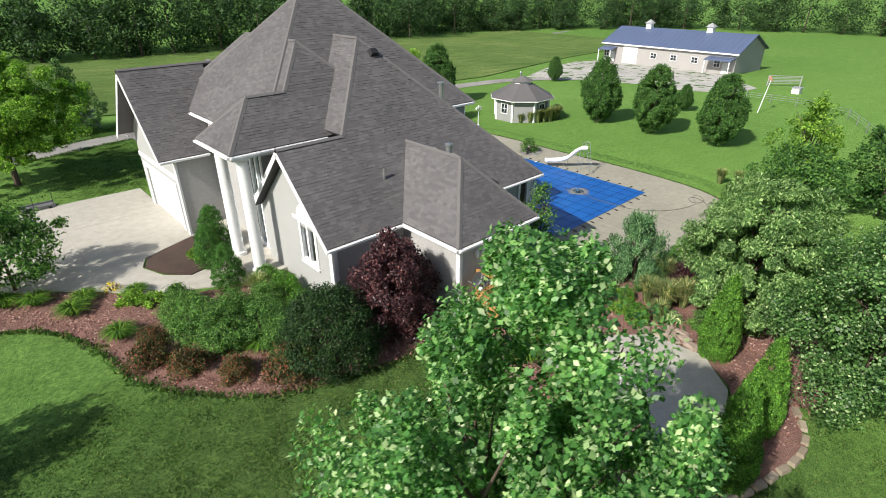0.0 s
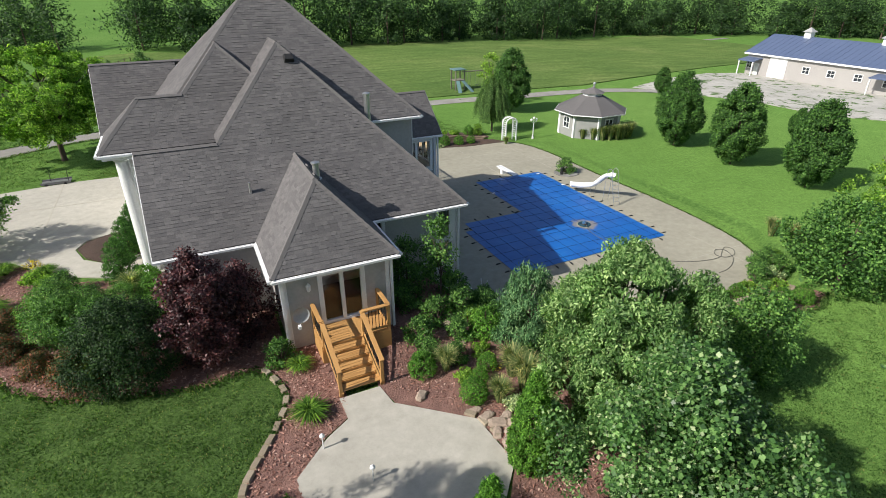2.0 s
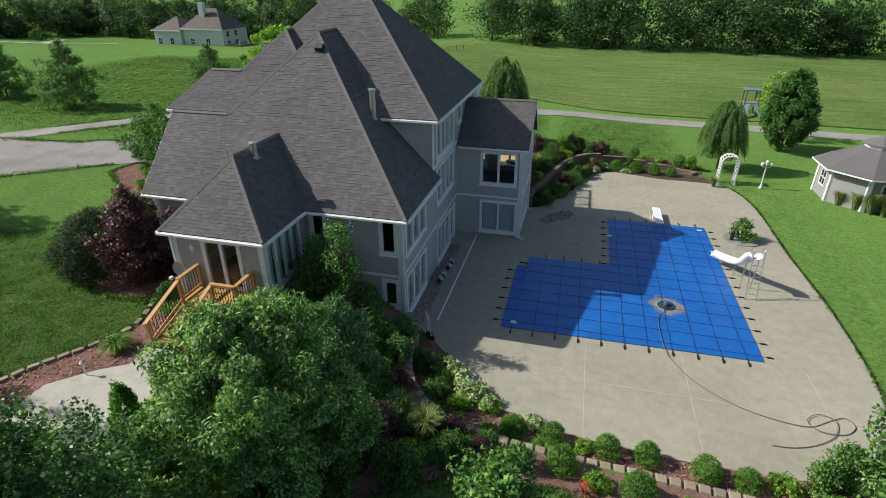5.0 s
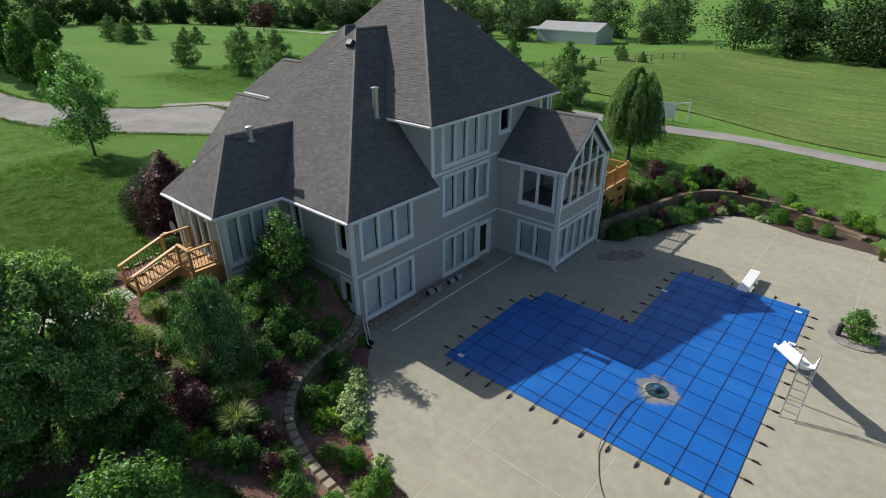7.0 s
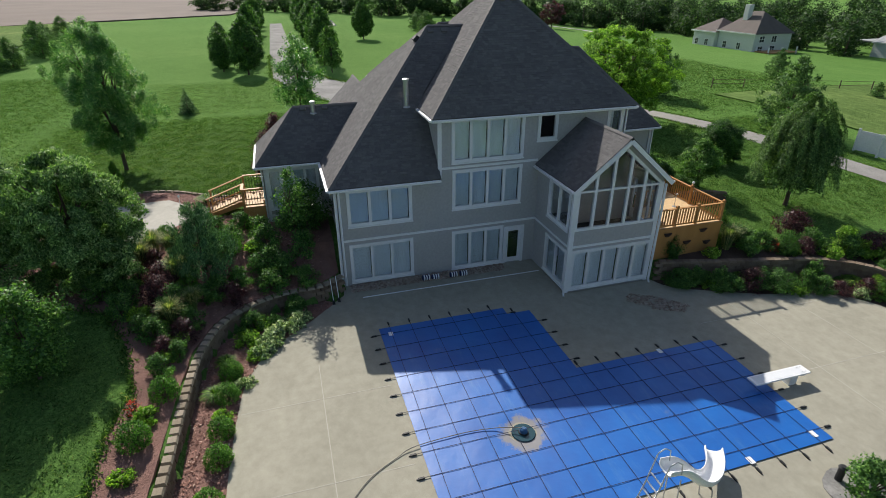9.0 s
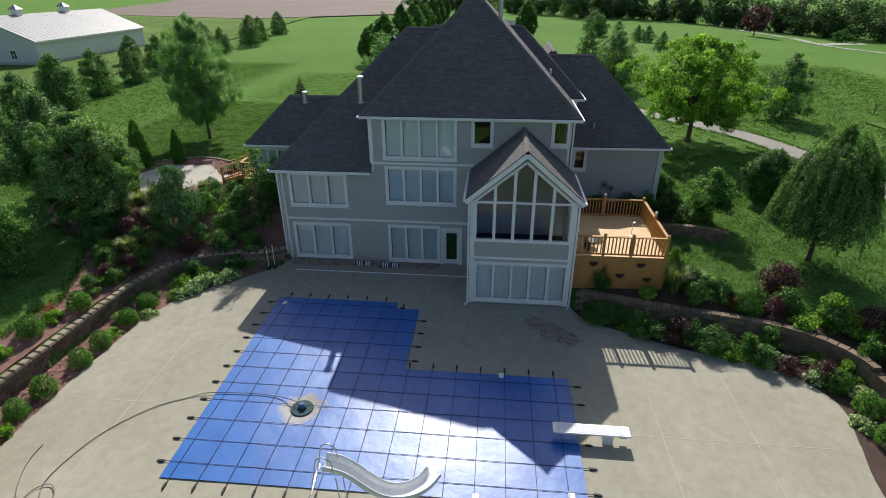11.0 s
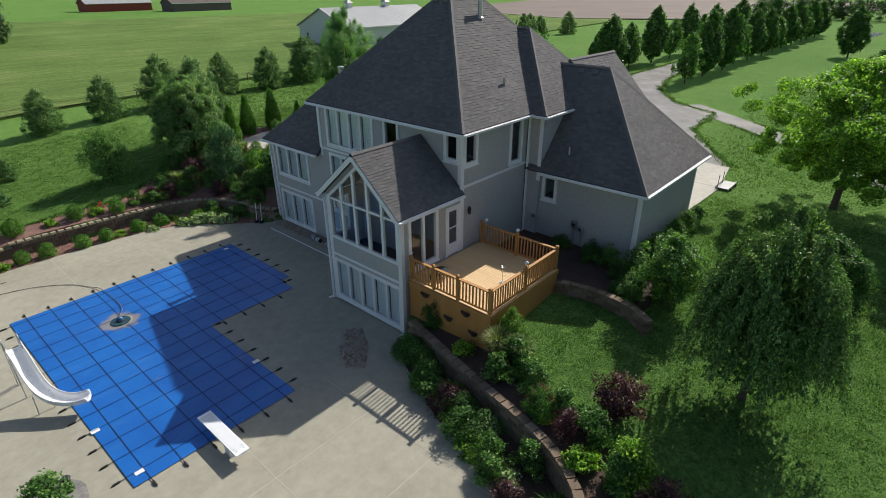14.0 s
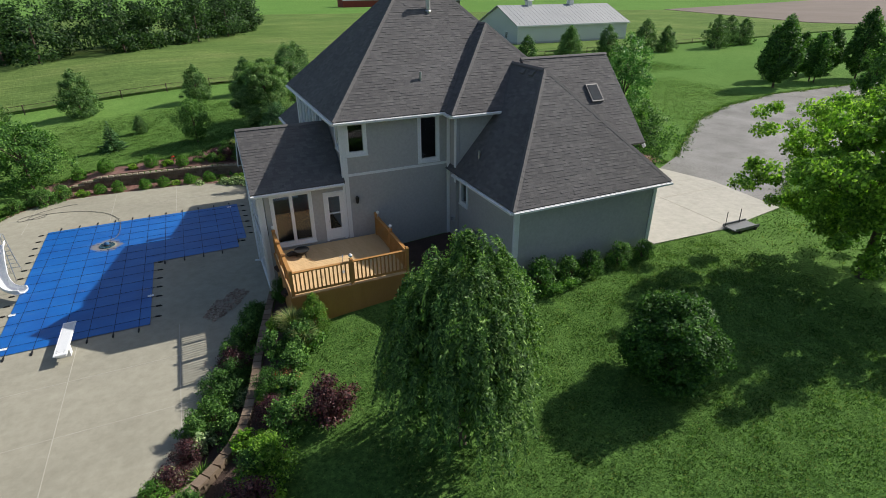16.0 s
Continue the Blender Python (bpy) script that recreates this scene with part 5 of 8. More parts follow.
# planter by the pool, round gravel bed, small things
single("gravel_ring", drape(curve_through([(38.2, 29.3), (39.4, 29.4), (39.9, 30.4), (39.3, 31.2), (38.1, 31.0), (37.7, 30.2)], 0.3, True), 0, 0.4, 0.05, level=0.03), GRAVEL, "pebble ring round a shrub on the pool deck", "gravel bed", kind="structure")
# Dark post added where a rock lies beside the shrub.
rock_post = thing("bollard_lamp", "short dark post added in place of a rock in the pebble ring", "lamp", (38.1, 30.0, 0.03))
part("post", Mesh().tube([(38.1, 30.0, 0.0), (38.1, 30.0, 0.55)], 0.11, 14), BLACK, rock_post)
part("cap", Mesh().tube([(38.1, 30.0, 0.55), (38.1, 30.0, 0.62)], [0.14, 0.08], 14), BLACK, rock_post)


def pebbles(name, outline, count, label, size=(0.04, 0.11), z=0.0):
    rnd = random.Random(name)
    m = Mesh()
    x0, x1 = min(p[0] for p in outline), max(p[0] for p in outline)
    y0, y1 = min(p[1] for p in outline), max(p[1] for p in outline)
    k = 0
    while k < count:
        x, y = rnd.uniform(x0, x1), rnd.uniform(y0, y1)
        if not inside(x, y, outline):
            continue
        k += 1
        s = rnd.uniform(*size)
        q = pose(x, y, z + s * 0.25, rnd.uniform(-25, 25), rnd.uniform(-25, 25), rnd.uniform(0, 180))
        i = len(m.v)
        m.v += [tuple(q @ Vector(v)) for v in ((s, 0, 0), (0, s * 0.7, 0), (-s, 0, 0), (0, -s * 0.7, 0), (0, 0, s * 0.5), (0, 0, -s * 0.5))]
        m.f += [(i, i + 1, i + 4), (i + 1, i + 2, i + 4), (i + 2, i + 3, i + 4), (i + 3, i, i + 4), (i + 1, i, i + 5), (i + 2, i + 1, i + 5), (i + 3, i + 2, i + 5), (i, i + 3, i + 5)]
    return single(name, m, STONE, label, "gravel", kind="stuff")


pebbles("river_stones", [(21.45, 16.7), (22.2, 16.7), (22.15, 25.2), (21.45, 25.2)], 1500, "strip of brown river stones along the house wall")
pebbles("loose_stones", [(26.3, 30.2), (26.9, 29.7), (28.0, 30.6), (28.6, 31.8), (28.2, 32.4), (27.2, 31.6)], 420, "patch of brown stones on the pool deck")
for k, (x, y) in enumerate(((22.0, 20.7), (22.05, 21.2), (22.1, 22.2), (22.12, 22.75))):
    cu = thing("striped_cushion", "rolled blue and white striped cushion by the wall", "cushion", (x, y, 0.03), "cushions by the wall")
    part("body", Mesh().tube([(x, y - 0.22, 0.15), (x, y - 0.2, 0.15), (x, y + 0.2, 0.15), (x, y + 0.22, 0.15)], [0.08, 0.14, 0.14, 0.08], 14), surface("navy cloth", (0.02, 0.03, 0.08), (0.04, 0.05, 0.12), 0.9), cu)
    for j in range(3):
        yy2 = y - 0.14 + j * 0.13
        part("stripe", Mesh().tube([(x, yy2, 0.15), (x, yy2 + 0.06, 0.15)], 0.145, 14), WHITE, cu)

# ---------------------------------------------------------------- deck
deck = thing("wooden_deck", "raised orange-stained wooden deck with spindle rails", "deck", (22.5, 34, 1.2))
DZ = 2.72
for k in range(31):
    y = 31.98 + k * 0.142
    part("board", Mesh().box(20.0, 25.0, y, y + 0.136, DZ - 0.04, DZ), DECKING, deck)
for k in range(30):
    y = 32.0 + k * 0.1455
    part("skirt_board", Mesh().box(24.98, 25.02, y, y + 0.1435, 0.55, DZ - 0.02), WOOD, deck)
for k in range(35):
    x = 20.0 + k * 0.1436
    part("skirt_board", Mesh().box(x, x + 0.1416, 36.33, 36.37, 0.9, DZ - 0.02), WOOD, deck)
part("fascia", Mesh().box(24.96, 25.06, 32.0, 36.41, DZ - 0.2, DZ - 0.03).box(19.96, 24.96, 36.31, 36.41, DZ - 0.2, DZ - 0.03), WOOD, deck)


def railing(parent, a, b, post_a=True, post_b=True, h=1.0, mat=WOOD, gap=0.165, mid=()):
    a, b = Vector(a), Vector(b)
    d = (b - a)
    L = d.length
    u = d / L
    up = Vector((0, 0, 1))
    for t, use in ((0.0, post_a), (1.0, post_b), *[(m_, True) for m_ in mid]):
        if use:
            p = a + d * t
            po = part("post", Mesh().box(p.x - 0.06, p.x + 0.06, p.y - 0.06, p.y + 0.06, p.z - 0.05, p.z + h + 0.12), mat, parent)
            part("cap", Mesh().obox(Matrix.Translation((p.x, p.y, p.z + h + 0.14)), 0.16, 0.16, 0.05, 0.03), mat, po)
    part("top_rail", Mesh().bar(a + up * h, b + up * h, 0.14, 0.045), mat, parent)
    part("bottom_rail", Mesh().bar(a + up * 0.1, b + up * 0.1, 0.045, 0.085), mat, parent)
    n = int(L / gap)
    for k in range(1, n):
        p = a + d * (k / n)
        part("spindle", Mesh().box(p.x - 0.026, p.x + 0.026, p.y - 0.026, p.y + 0.026, p.z + 0.12, p.z + h - 0.02), mat, parent)


railing(deck, (24.93, 32.1, DZ), (24.93, 36.28, DZ), True, True, 1.0, mid=(0.31, 0.62))
railing(deck, (24.93, 36.28, DZ), (20.07, 36.28, DZ), False, True, 1.0, mid=(0.5,))
railing(deck, (20.07, 36.28, DZ), (20.07, 32.1, DZ), False, True, 1.0, mid=(0.5,))
for y, z in ((33.0, 2.35), (35.2, 2.35), (34.3, 1.75), (35.6, 1.6)):
    bk = thing("wall_basket", "brown wire flower basket hung on the deck skirt", "basket", (25.1, y, z), "baskets on the deck")
    m = Mesh()
    for j in range(9):
        t0, t1 = math.pi * j / 9, math.pi * (j + 1) / 9
        m.poly([(25.03 + 0.2 * math.sin(t0), y - 0.24 * math.cos(t0), z + 0.08), (25.03 + 0.2 * math.sin(t1), y - 0.24 * math.cos(t1), z + 0.08),
                (25.03 + 0.09 * math.sin(t1), y - 0.12 * math.cos(t1), z - 0.12), (25.03 + 0.09 * math.sin(t0), y - 0.12 * math.cos(t0), z - 0.12)])
    m.poly([(25.03 + 0.19 * math.sin(math.pi * j / 9), y - 0.23 * math.cos(math.pi * j / 9), z + 0.06) for j in range(10)])
    part("liner", m, DARKMULCH, bk)
grill = thing("fire_pit", "small black fire pit bowl on the deck", "fire pit", (23.9, 32.9, DZ))
part("bowl", Mesh().tube([(23.9, 32.9, DZ + 0.12), (23.9, 32.9, DZ + 0.2), (23.9, 32.9, DZ + 0.3), (23.9, 32.9, DZ + 0.32), (23.9, 32.9, DZ + 0.22)], [0.12, 0.24, 0.32, 0.34, 0.2], 18), BLACK, grill)
for t in (0, 2.1, 4.2):
    part("leg", Mesh().tube([(23.9 + 0.2 * math.cos(t), 32.9 + 0.2 * math.sin(t), DZ + 0.18), (23.9 + 0.26 * math.cos(t), 32.9 + 0.26 * math.sin(t), DZ)], 0.02, 6), BLACK, grill)
stand = thing("spinner_stake", "thin metal garden spinner standing on the deck", "ornament", (22.6, 35.2, DZ))
part("pole", Mesh().tube([(22.6, 35.2, DZ), (22.6, 35.2, DZ + 0.75)], 0.015, 6), METAL, stand)
part("base", Mesh().tube([(22.6, 35.2, DZ), (22.6, 35.2, DZ + 0.02)], 0.12, 12), METAL, stand)
for j in range(3):
    t = j * 2.1
    part("blade", Mesh().bar((22.6, 35.2, DZ + 0.72), (22.6 + 0.13 * math.cos(t), 35.2 + 0.13 * math.sin(t), DZ + 0.78), 0.05, 0.01), METAL, stand)

for x, y in ((24.93, 32.1), (20.07, 34.2), (22.5, 36.28), (20.07, 32.4)):
    pl = thing("rail_light", "small white solar light on the deck rail", "lamp", (x, y, DZ + 1.02), "lights on the deck rail")
    part("stem", Mesh().tube([(x, y, DZ + 1.02), (x, y, DZ + 1.3)], 0.02, 6), METAL, pl)
    part("shade", Mesh().tube([(x, y, DZ + 1.24), (x, y, DZ + 1.3), (x, y, DZ + 1.36)], [0.07, 0.085, 0.03], 12), WHITE, pl)

# stair and landing at the bay
stair = thing("wooden_stair", "honey-coloured timber stair with railings up to the sliding door", "stair", (14.6, 11.5, 2.2))
PZ, GZ = 3.0, 2.26
for k in range(11):
    y = 11.75 + k * 0.122
    part("landing_board", Mesh().box(13.75, 16.35, y, y + 0.116, PZ - 0.04, PZ), WOODNEW, stair)
for k in range(19):
    x = 13.75 + k * 0.1368
    part("skirt_board", Mesh().box(x, x + 0.134, 11.74, 11.77, 1.75 if x > 15.2 else 2.1, PZ - 0.05), WOODNEW, stair)
for k in range(10):
    y = 11.75 + k * 0.134
    part("skirt_board", Mesh().box(16.33, 16.36, y, y + 0.13, 1.6, PZ - 0.05), WOODNEW, stair)
    part("skirt_board", Mesh().box(13.74, 13.77, y, y + 0.13, 2.0, PZ - 0.05), WOODNEW, stair)
for k in range(5):
    z = GZ + (k + 1) * (PZ - GZ) / 6 + 0.02
    y = 9.85 + k * 0.38
    for j in (0, 1):
        part("tread", Mesh().box(13.93, 15.22, y + j * 0.17, y + j * 0.17 + 0.16, z, z + 0.04), WOODNEW, stair)
    part("riser", Mesh().box(13.95, 15.2, y + 0.36, y + 0.38, z - 0.02, z + 0.13), WOODNEW, stair)
for x in (13.9, 15.24):
    part("stringer", Mesh().bar((x, 9.8, GZ + 0.02), (x, 11.75, PZ - 0.14), 0.05, 0.26), WOODNEW, stair)


def stair_rail(x):
    for y, z in ((9.85, GZ - 0.1), (11.75, PZ - 0.2)):
        part("post", Mesh().box(x - 0.055, x + 0.055, y - 0.055, y + 0.055, z, z + (1.12 if y < 10 else 1.22)), WOODNEW, stair)
    part("top_rail", Mesh().bar((x, 9.75, GZ + 1.03), (x, 11.85, PZ + 1.03), 0.16, 0.045), WOODNEW, stair)
    part("bottom_rail", Mesh().bar((x, 9.85, GZ + 0.25), (x, 11.75, PZ + 0.16), 0.045, 0.08), WOODNEW, stair)
    for k in range(1, 13):
        t = k / 13
        y, z = 9.85 + 1.9 * t, GZ + (PZ - GZ) * t
        part("spindle", Mesh().tube([(x, y, z + 0.22), (x, y, z + 1.02)], 0.012, 6), BLACK, stair, "thin black metal spindle")


stair_rail(13.84)
stair_rail(15.3)
for a, b, pa, pb in (((15.3, 11.8, PZ), (16.3, 11.8, PZ), False, True), ((16.3, 11.8, PZ), (16.3, 13.0, PZ), False, True), ((13.8, 11.75, PZ), (13.8, 13.0, PZ), False, True)):
    a, b = Vector(a), Vector(b)
    for p, use in ((a, pa), (b, pb)):
        if use:
            part("post", Mesh().box(p.x - 0.055, p.x + 0.055, p.y - 0.055, p.y + 0.055, PZ, PZ + 1.05), WOODNEW, stair)
    part("top_rail", Mesh().bar(a + Vector((0, 0, 1.03)), b + Vector((0, 0, 1.03)), 0.16, 0.045), WOODNEW, stair)
    part("bottom_rail", Mesh().bar(a + Vector((0, 0, 0.12)), b + Vector((0, 0, 0.12)), 0.045, 0.08), WOODNEW, stair)
    for k in range(1, 8):
        p = a + (b - a) * k / 8
        part("spindle", Mesh().tube([(p.x, p.y, PZ + 0.14), (p.x, p.y, PZ + 1.02)], 0.012, 6), BLACK, stair)
GREYDISH = surface("grey dish enamel", (0.36, 0.37, 0.38), (0.42, 0.43, 0.44), 0.5)
dish = thing("satellite_dish", "grey satellite dish on the wall beside the sliding door", "satellite dish", (13.3, 12.95, 4.0))
dm3 = Mesh()
rings = []
for r, dpt in ((0.0, 0.0), (0.13, 0.02), (0.24, 0.06), (0.3, 0.1)):
    i = len(dm3.v)
    for j in range(20):
        t = j * math.pi / 10
        dm3.v.append((13.3 + r * math.cos(t), 12.62 - dpt, 4.0 + r * math.sin(t) * 1.1))
    rings.append(i)
for a, b in zip(rings, rings[1:]):
    for j in range(20):
        dm3.f.append((a + j, a + (j + 1) % 20, b + (j + 1) % 20, b + j))
part("reflector", dm3, GREYDISH, dish, smooth=True)
part("arm", Mesh().tube([(13.3, 13.08, 3.7), (13.3, 12.7, 3.7), (13.3, 12.62, 3.9)], 0.022, 6).tube([(13.3, 12.6, 3.7), (13.15, 12.2, 3.75)], 0.015, 6), METAL, dish)
part("receiver", Mesh().box(13.1, 13.2, 12.1, 12.25, 3.7, 3.82), PLASTIC, dish)
lantern = thing("wall_lantern", "white lantern on the wall by the sliding door", "lamp", (13.75, 13.05, 4.75))
part("body", Mesh().tube([(13.75, 12.98, 4.6), (13.75, 12.98, 4.65), (13.75, 12.98, 4.85), (13.75, 12.98, 4.95)], [0.03, 0.07, 0.09, 0.02], 8), WHITE, lantern)
part("bracket", Mesh().box(13.72, 13.78, 12.98, 13.1, 4.72, 4.76), WHITE, lantern)
lan2 = thing("wall_lantern", "dark lantern on the wall beside the deck door", "lamp", (20.9, 31.95, 4.7))
part("body", Mesh().tube([(20.9, 32.0, 4.45), (20.9, 32.0, 4.5), (20.9, 32.0, 4.75), (20.9, 32.0, 4.85)], [0.03, 0.07, 0.09, 0.02], 8), BLACK, lan2)
part("bracket", Mesh().box(20.87, 20.93, 31.86, 32.0, 4.62, 4.66), BLACK, lan2)
for x, y in ((12.75, 7.9), (13.72, 6.2)):
    pl = thing("path_light", "small white garden light on a stake beside the terrace", "lamp", (x, y, 2.2), "path lights")
    part("stake", Mesh().tube([(x, y, 2.15), (x, y, 2.75)], 0.02, 6), WHITE, pl)
    part("shade", Mesh().tube([(x, y, 2.75), (x, y, 2.79), (x, y, 2.86)], [0.08, 0.075, 0.02], 12), WHITE, pl)


# brooms left against the wall corner, a bag on the deck, meters on the garage wall
for x, y in ((22.72, 16.0), (22.9, 15.72)):
    br = thing("pool_brush", "pool brush with a white pole propped at the wall's end", "brush", (x, y, 0), "pool brushes")
    part("pole", Mesh().tube([(x, y, 0.16), (x - 0.12, y - 0.05, 1.35)], 0.02, 8), PLASTIC, br, "slim white pole")
    part("head", Mesh().obox(pose(x, y, 0.09), 0.3, 0.14, 0.18, 0.03), BLACK, br, "black bristle head")
bag = thing("tool_bag", "crumpled black bag on the deck boards", "bag", (24.2, 32.8, 2.72))
rnd = random.Random(77)
bm_ = Mesh()
bm_.tube([(23.88 + 0.07 * k, 32.78 + rnd.uniform(-0.04, 0.04), 2.84 + rnd.uniform(-0.005, 0.012)) for k in range(11)], [0.04, 0.10, 0.12, 0.11, 0.13, 0.11, 0.125, 0.12, 0.105, 0.09, 0.03], 10)
part("body", bm_, BLACK, bag)
part("strap", Mesh().tube(curve_through([(24.0, 32.7, 2.88), (24.1, 32.85, 3.02), (24.35, 32.9, 3.02), (24.45, 32.75, 2.88)], 0.08), 0.02, 6), BLACK, bag)
for y, z, w, h in ((32.55, 3.0, 0.22, 0.22), (34.95, 3.15, 0.26, 0.42), (35.35, 2.95, 0.2, 0.3)):
    mt = thing("meter_box", "small grey utility box on the garage wall", "utility box", (16.0, y, z), "boxes on the garage wall")
    part("body", Mesh().box(15.95, 16.14, y - w / 2, y + w / 2, z - h / 2, z + h / 2), METAL, mt)
    part("dial", Mesh().tube([(16.14, y, z + 0.03), (16.2, y, z + 0.03)], min(w, h) * 0.36, 12), GLASS, mt)
    part("conduit", Mesh().tube([(16.03, y, z - h / 2), (16.03, y, z - h / 2 - 0.7)], 0.025, 8), METAL, mt)
# flat stones at the terrace's corner
rock = None
rnd = random.Random(31)
for x, y, s in ((17.75, 6.95, 1.0), (17.95, 6.55, 1.2), (17.7, 6.2, 0.9), (18.05, 6.0, 1.1), (17.8, 5.65, 1.2), (18.1, 5.4, 0.8), (18.3, 6.7, 0.9), (18.35, 6.25, 1.1), (17.55, 7.35, 0.8), (16.25, 8.7, 1.0), (19.0, 12.1, 1.1), (18.5, 12.5, 1.0), (18.9, 10.9, 0.8)):
    if rock is None:
        rock = thing("flat_stone", "flat brown-grey stone lying in the mulch", "stone", (x, y, ground(x, y) + 0.05), "stones by the terrace")
        m = Mesh()
        for zz, ss in ((-0.08, 0.9), (0.0, 1.05), (0.07, 0.95), (0.10, 0.7)):
            for j in range(9):
                a = 2 * math.pi * j / 9
                q = 0.2 * ss * (1 + 0.22 * math.sin(2 * a + 0.6) + 0.12 * math.sin(5 * a))
                m.v.append((q * 1.3 * math.cos(a), q * math.sin(a), zz + 0.012 * math.sin(3 * a)))
        for i in range(3):
            for j in range(9):
                m.f.append((9 * i + j, 9 * i + (j + 1) % 9, 9 * i + 9 + (j + 1) % 9, 9 * i + 9 + j))
        m.f.append(tuple(27 + j for j in range(9)))
        part("stone", m.data("stone", STONE), STONE, None).parent = rock
    else:
        copy_thing(rock, pose(x, y, ground(x, y) + 0.05, rnd.uniform(-10, 10), rnd.uniform(-10, 10), rnd.uniform(0, 360)) @ Matrix.Diagonal((s, s, s, 1)))


# ---------------------------------------------------------------- planting
def leaf_mesh(name, centres, along, normal, length, width, mat, corners=4):
    """Many small folded leaves: arrays of places, directions, normals and sizes."""
    n = len(centres)
    along = along / np.linalg.norm(along, axis=1, keepdims=True)
    side = np.cross(normal, along)
    side /= np.linalg.norm(side, axis=1, keepdims=True) + 1e-9
    up = np.cross(along, side)
    L, W = length[:, None], width[:, None]
    if corners == 3:
        v = np.stack([centres - along * L * 0.5 - side * W * 0.5, centres - along * L * 0.3 + side * W * 0.5, centres + along * L * 0.5], 1).reshape(-1, 3)
    else:
        v = np.stack([centres - along * L * 0.5, centres + side * W * 0.5 + up * W * 0.12, centres + along * L * 0.5 - up * L * 0.06, centres - side * W * 0.5 + up * W * 0.12], 1).reshape(-1, 3)
    me = bpy.data.meshes.new(name)
    me.vertices.add(corners * n)
    me.vertices.foreach_set("co", v.astype(np.float32).ravel())
    me.loops.add(corners * n)
    me.loops.foreach_set("vertex_index", np.arange(corners * n, dtype=np.int32))
    me.polygons.add(n)
    me.polygons.foreach_set("loop_start", np.arange(0, corners * n, corners, dtype=np.int32))
    me.materials.append(mat)
    me.update(calc_edges=True)
    me.validate()
    return me


def crown_arrays(seed, count, height, base, radius, profile, clumps, clump_r, leaf, fullness=0.55, droop=0.0, lump=0.25, tall=0.75):
    """Leaves gathered in clumps within an envelope radius * profile(h), h from 0 at base to 1 at height."""
    r = np.random.RandomState(seed)
    h = r.rand(clumps * 6)
    prob = np.array([profile(x) for x in h]) + 0.05
    h = h[r.rand(len(h)) < prob / prob.max()][:clumps]
    m = len(h)
    ang = r.rand(m) * 2 * np.pi
    rad = np.array([profile(x) for x in h]) * radius * (fullness + (1 - fullness) * np.sqrt(r.rand(m)))
    bump = 1 + lump * np.sin(ang * 3 + seed) * np.cos(h * 9 + seed) + lump * 0.6 * (r.rand(m) - 0.5)
    rad = np.maximum(rad * bump - clump_r * 0.5, 0)
    c = np.stack([rad * np.cos(ang), rad * np.sin(ang), base + h * (height - base)], 1)
    which = r.randint(0, m, count)
    off = r.normal(size=(count, 3))
    off /= np.linalg.norm(off, axis=1, keepdims=True)
    off *= (r.rand(count, 1) ** 0.45) * clump_r * (0.7 + 0.6 * r.rand(m))[which][:, None]
    off[:, 2] *= tall
    pos = c[which] + off
    # an eighth of the leaves fill the inside of the crown
    inner = count // 8
    pos[:inner, :2] *= 0.55
    out = off / clump_r
    # leaves face outwards from the crown and from their own clump
    shell = pos - np.array([0, 0, base + 0.3 * (height - base)])
    shell[:, 2] *= radius / (0.55 * (height - base))
    shell /= np.linalg.norm(shell, axis=1, keepdims=True) + 1e-6
    normal = 0.9 * shell + 0.7 * out + np.array([0, 0, 0.35]) + 0.55 * r.normal(size=(count, 3))
    along = r.normal(size=(count, 3)) + 0.4 * out
    along[:, 2] -= droop * 2.0
    L = leaf * (0.7 + 0.6 * r.rand(count))
    L[:inner] *= 1.4
    return pos, along, normal, L, L * (0.55 + 0.2 * r.rand(count))


def oval(h):
    return math.sin(math.pi * min(1, max(0, 0.08 + 0.92 * h)) ** 0.75) ** 0.7


def ovate(h):
    u = (h - 0.38) / (0.62 if h > 0.38 else 0.45)
    return max(0.0, 1 - abs(u) ** 2.2) ** 0.55


def drop(h):
    u = (h - 0.36) / (0.64 if h > 0.36 else 0.42)
    return max(0.0, 1 - abs(u) ** 1.75) ** 0.72


def flame(h):
    return min(1, 0.72 + 1.1 * h) * max(0.0, 1 - max(0, h - 0.2) / 0.8) ** 0.72


def bell(h):
    return min(1, 0.8 + 1.5 * h) * max(0.0, 1 - max(0, h - 0.12) ** 1.45 / 0.832) ** 0.6


def dome(h):
    return math.sqrt(max(0, 1 - (h * 1.0) ** 2)) * (0.75 + 0.25 * min(1, h * 4))


def umbrella(h):
    return min(1, 0.55 + 1.2 * h) * math.sqrt(max(0, 1 - max(0, (h - 0.35) / 0.65) ** 2))


def column(h):
    return min(1, 0.75 + h) * max(0.02, 1 - max(0, h - 0.35) ** 1.6 * 1.9)


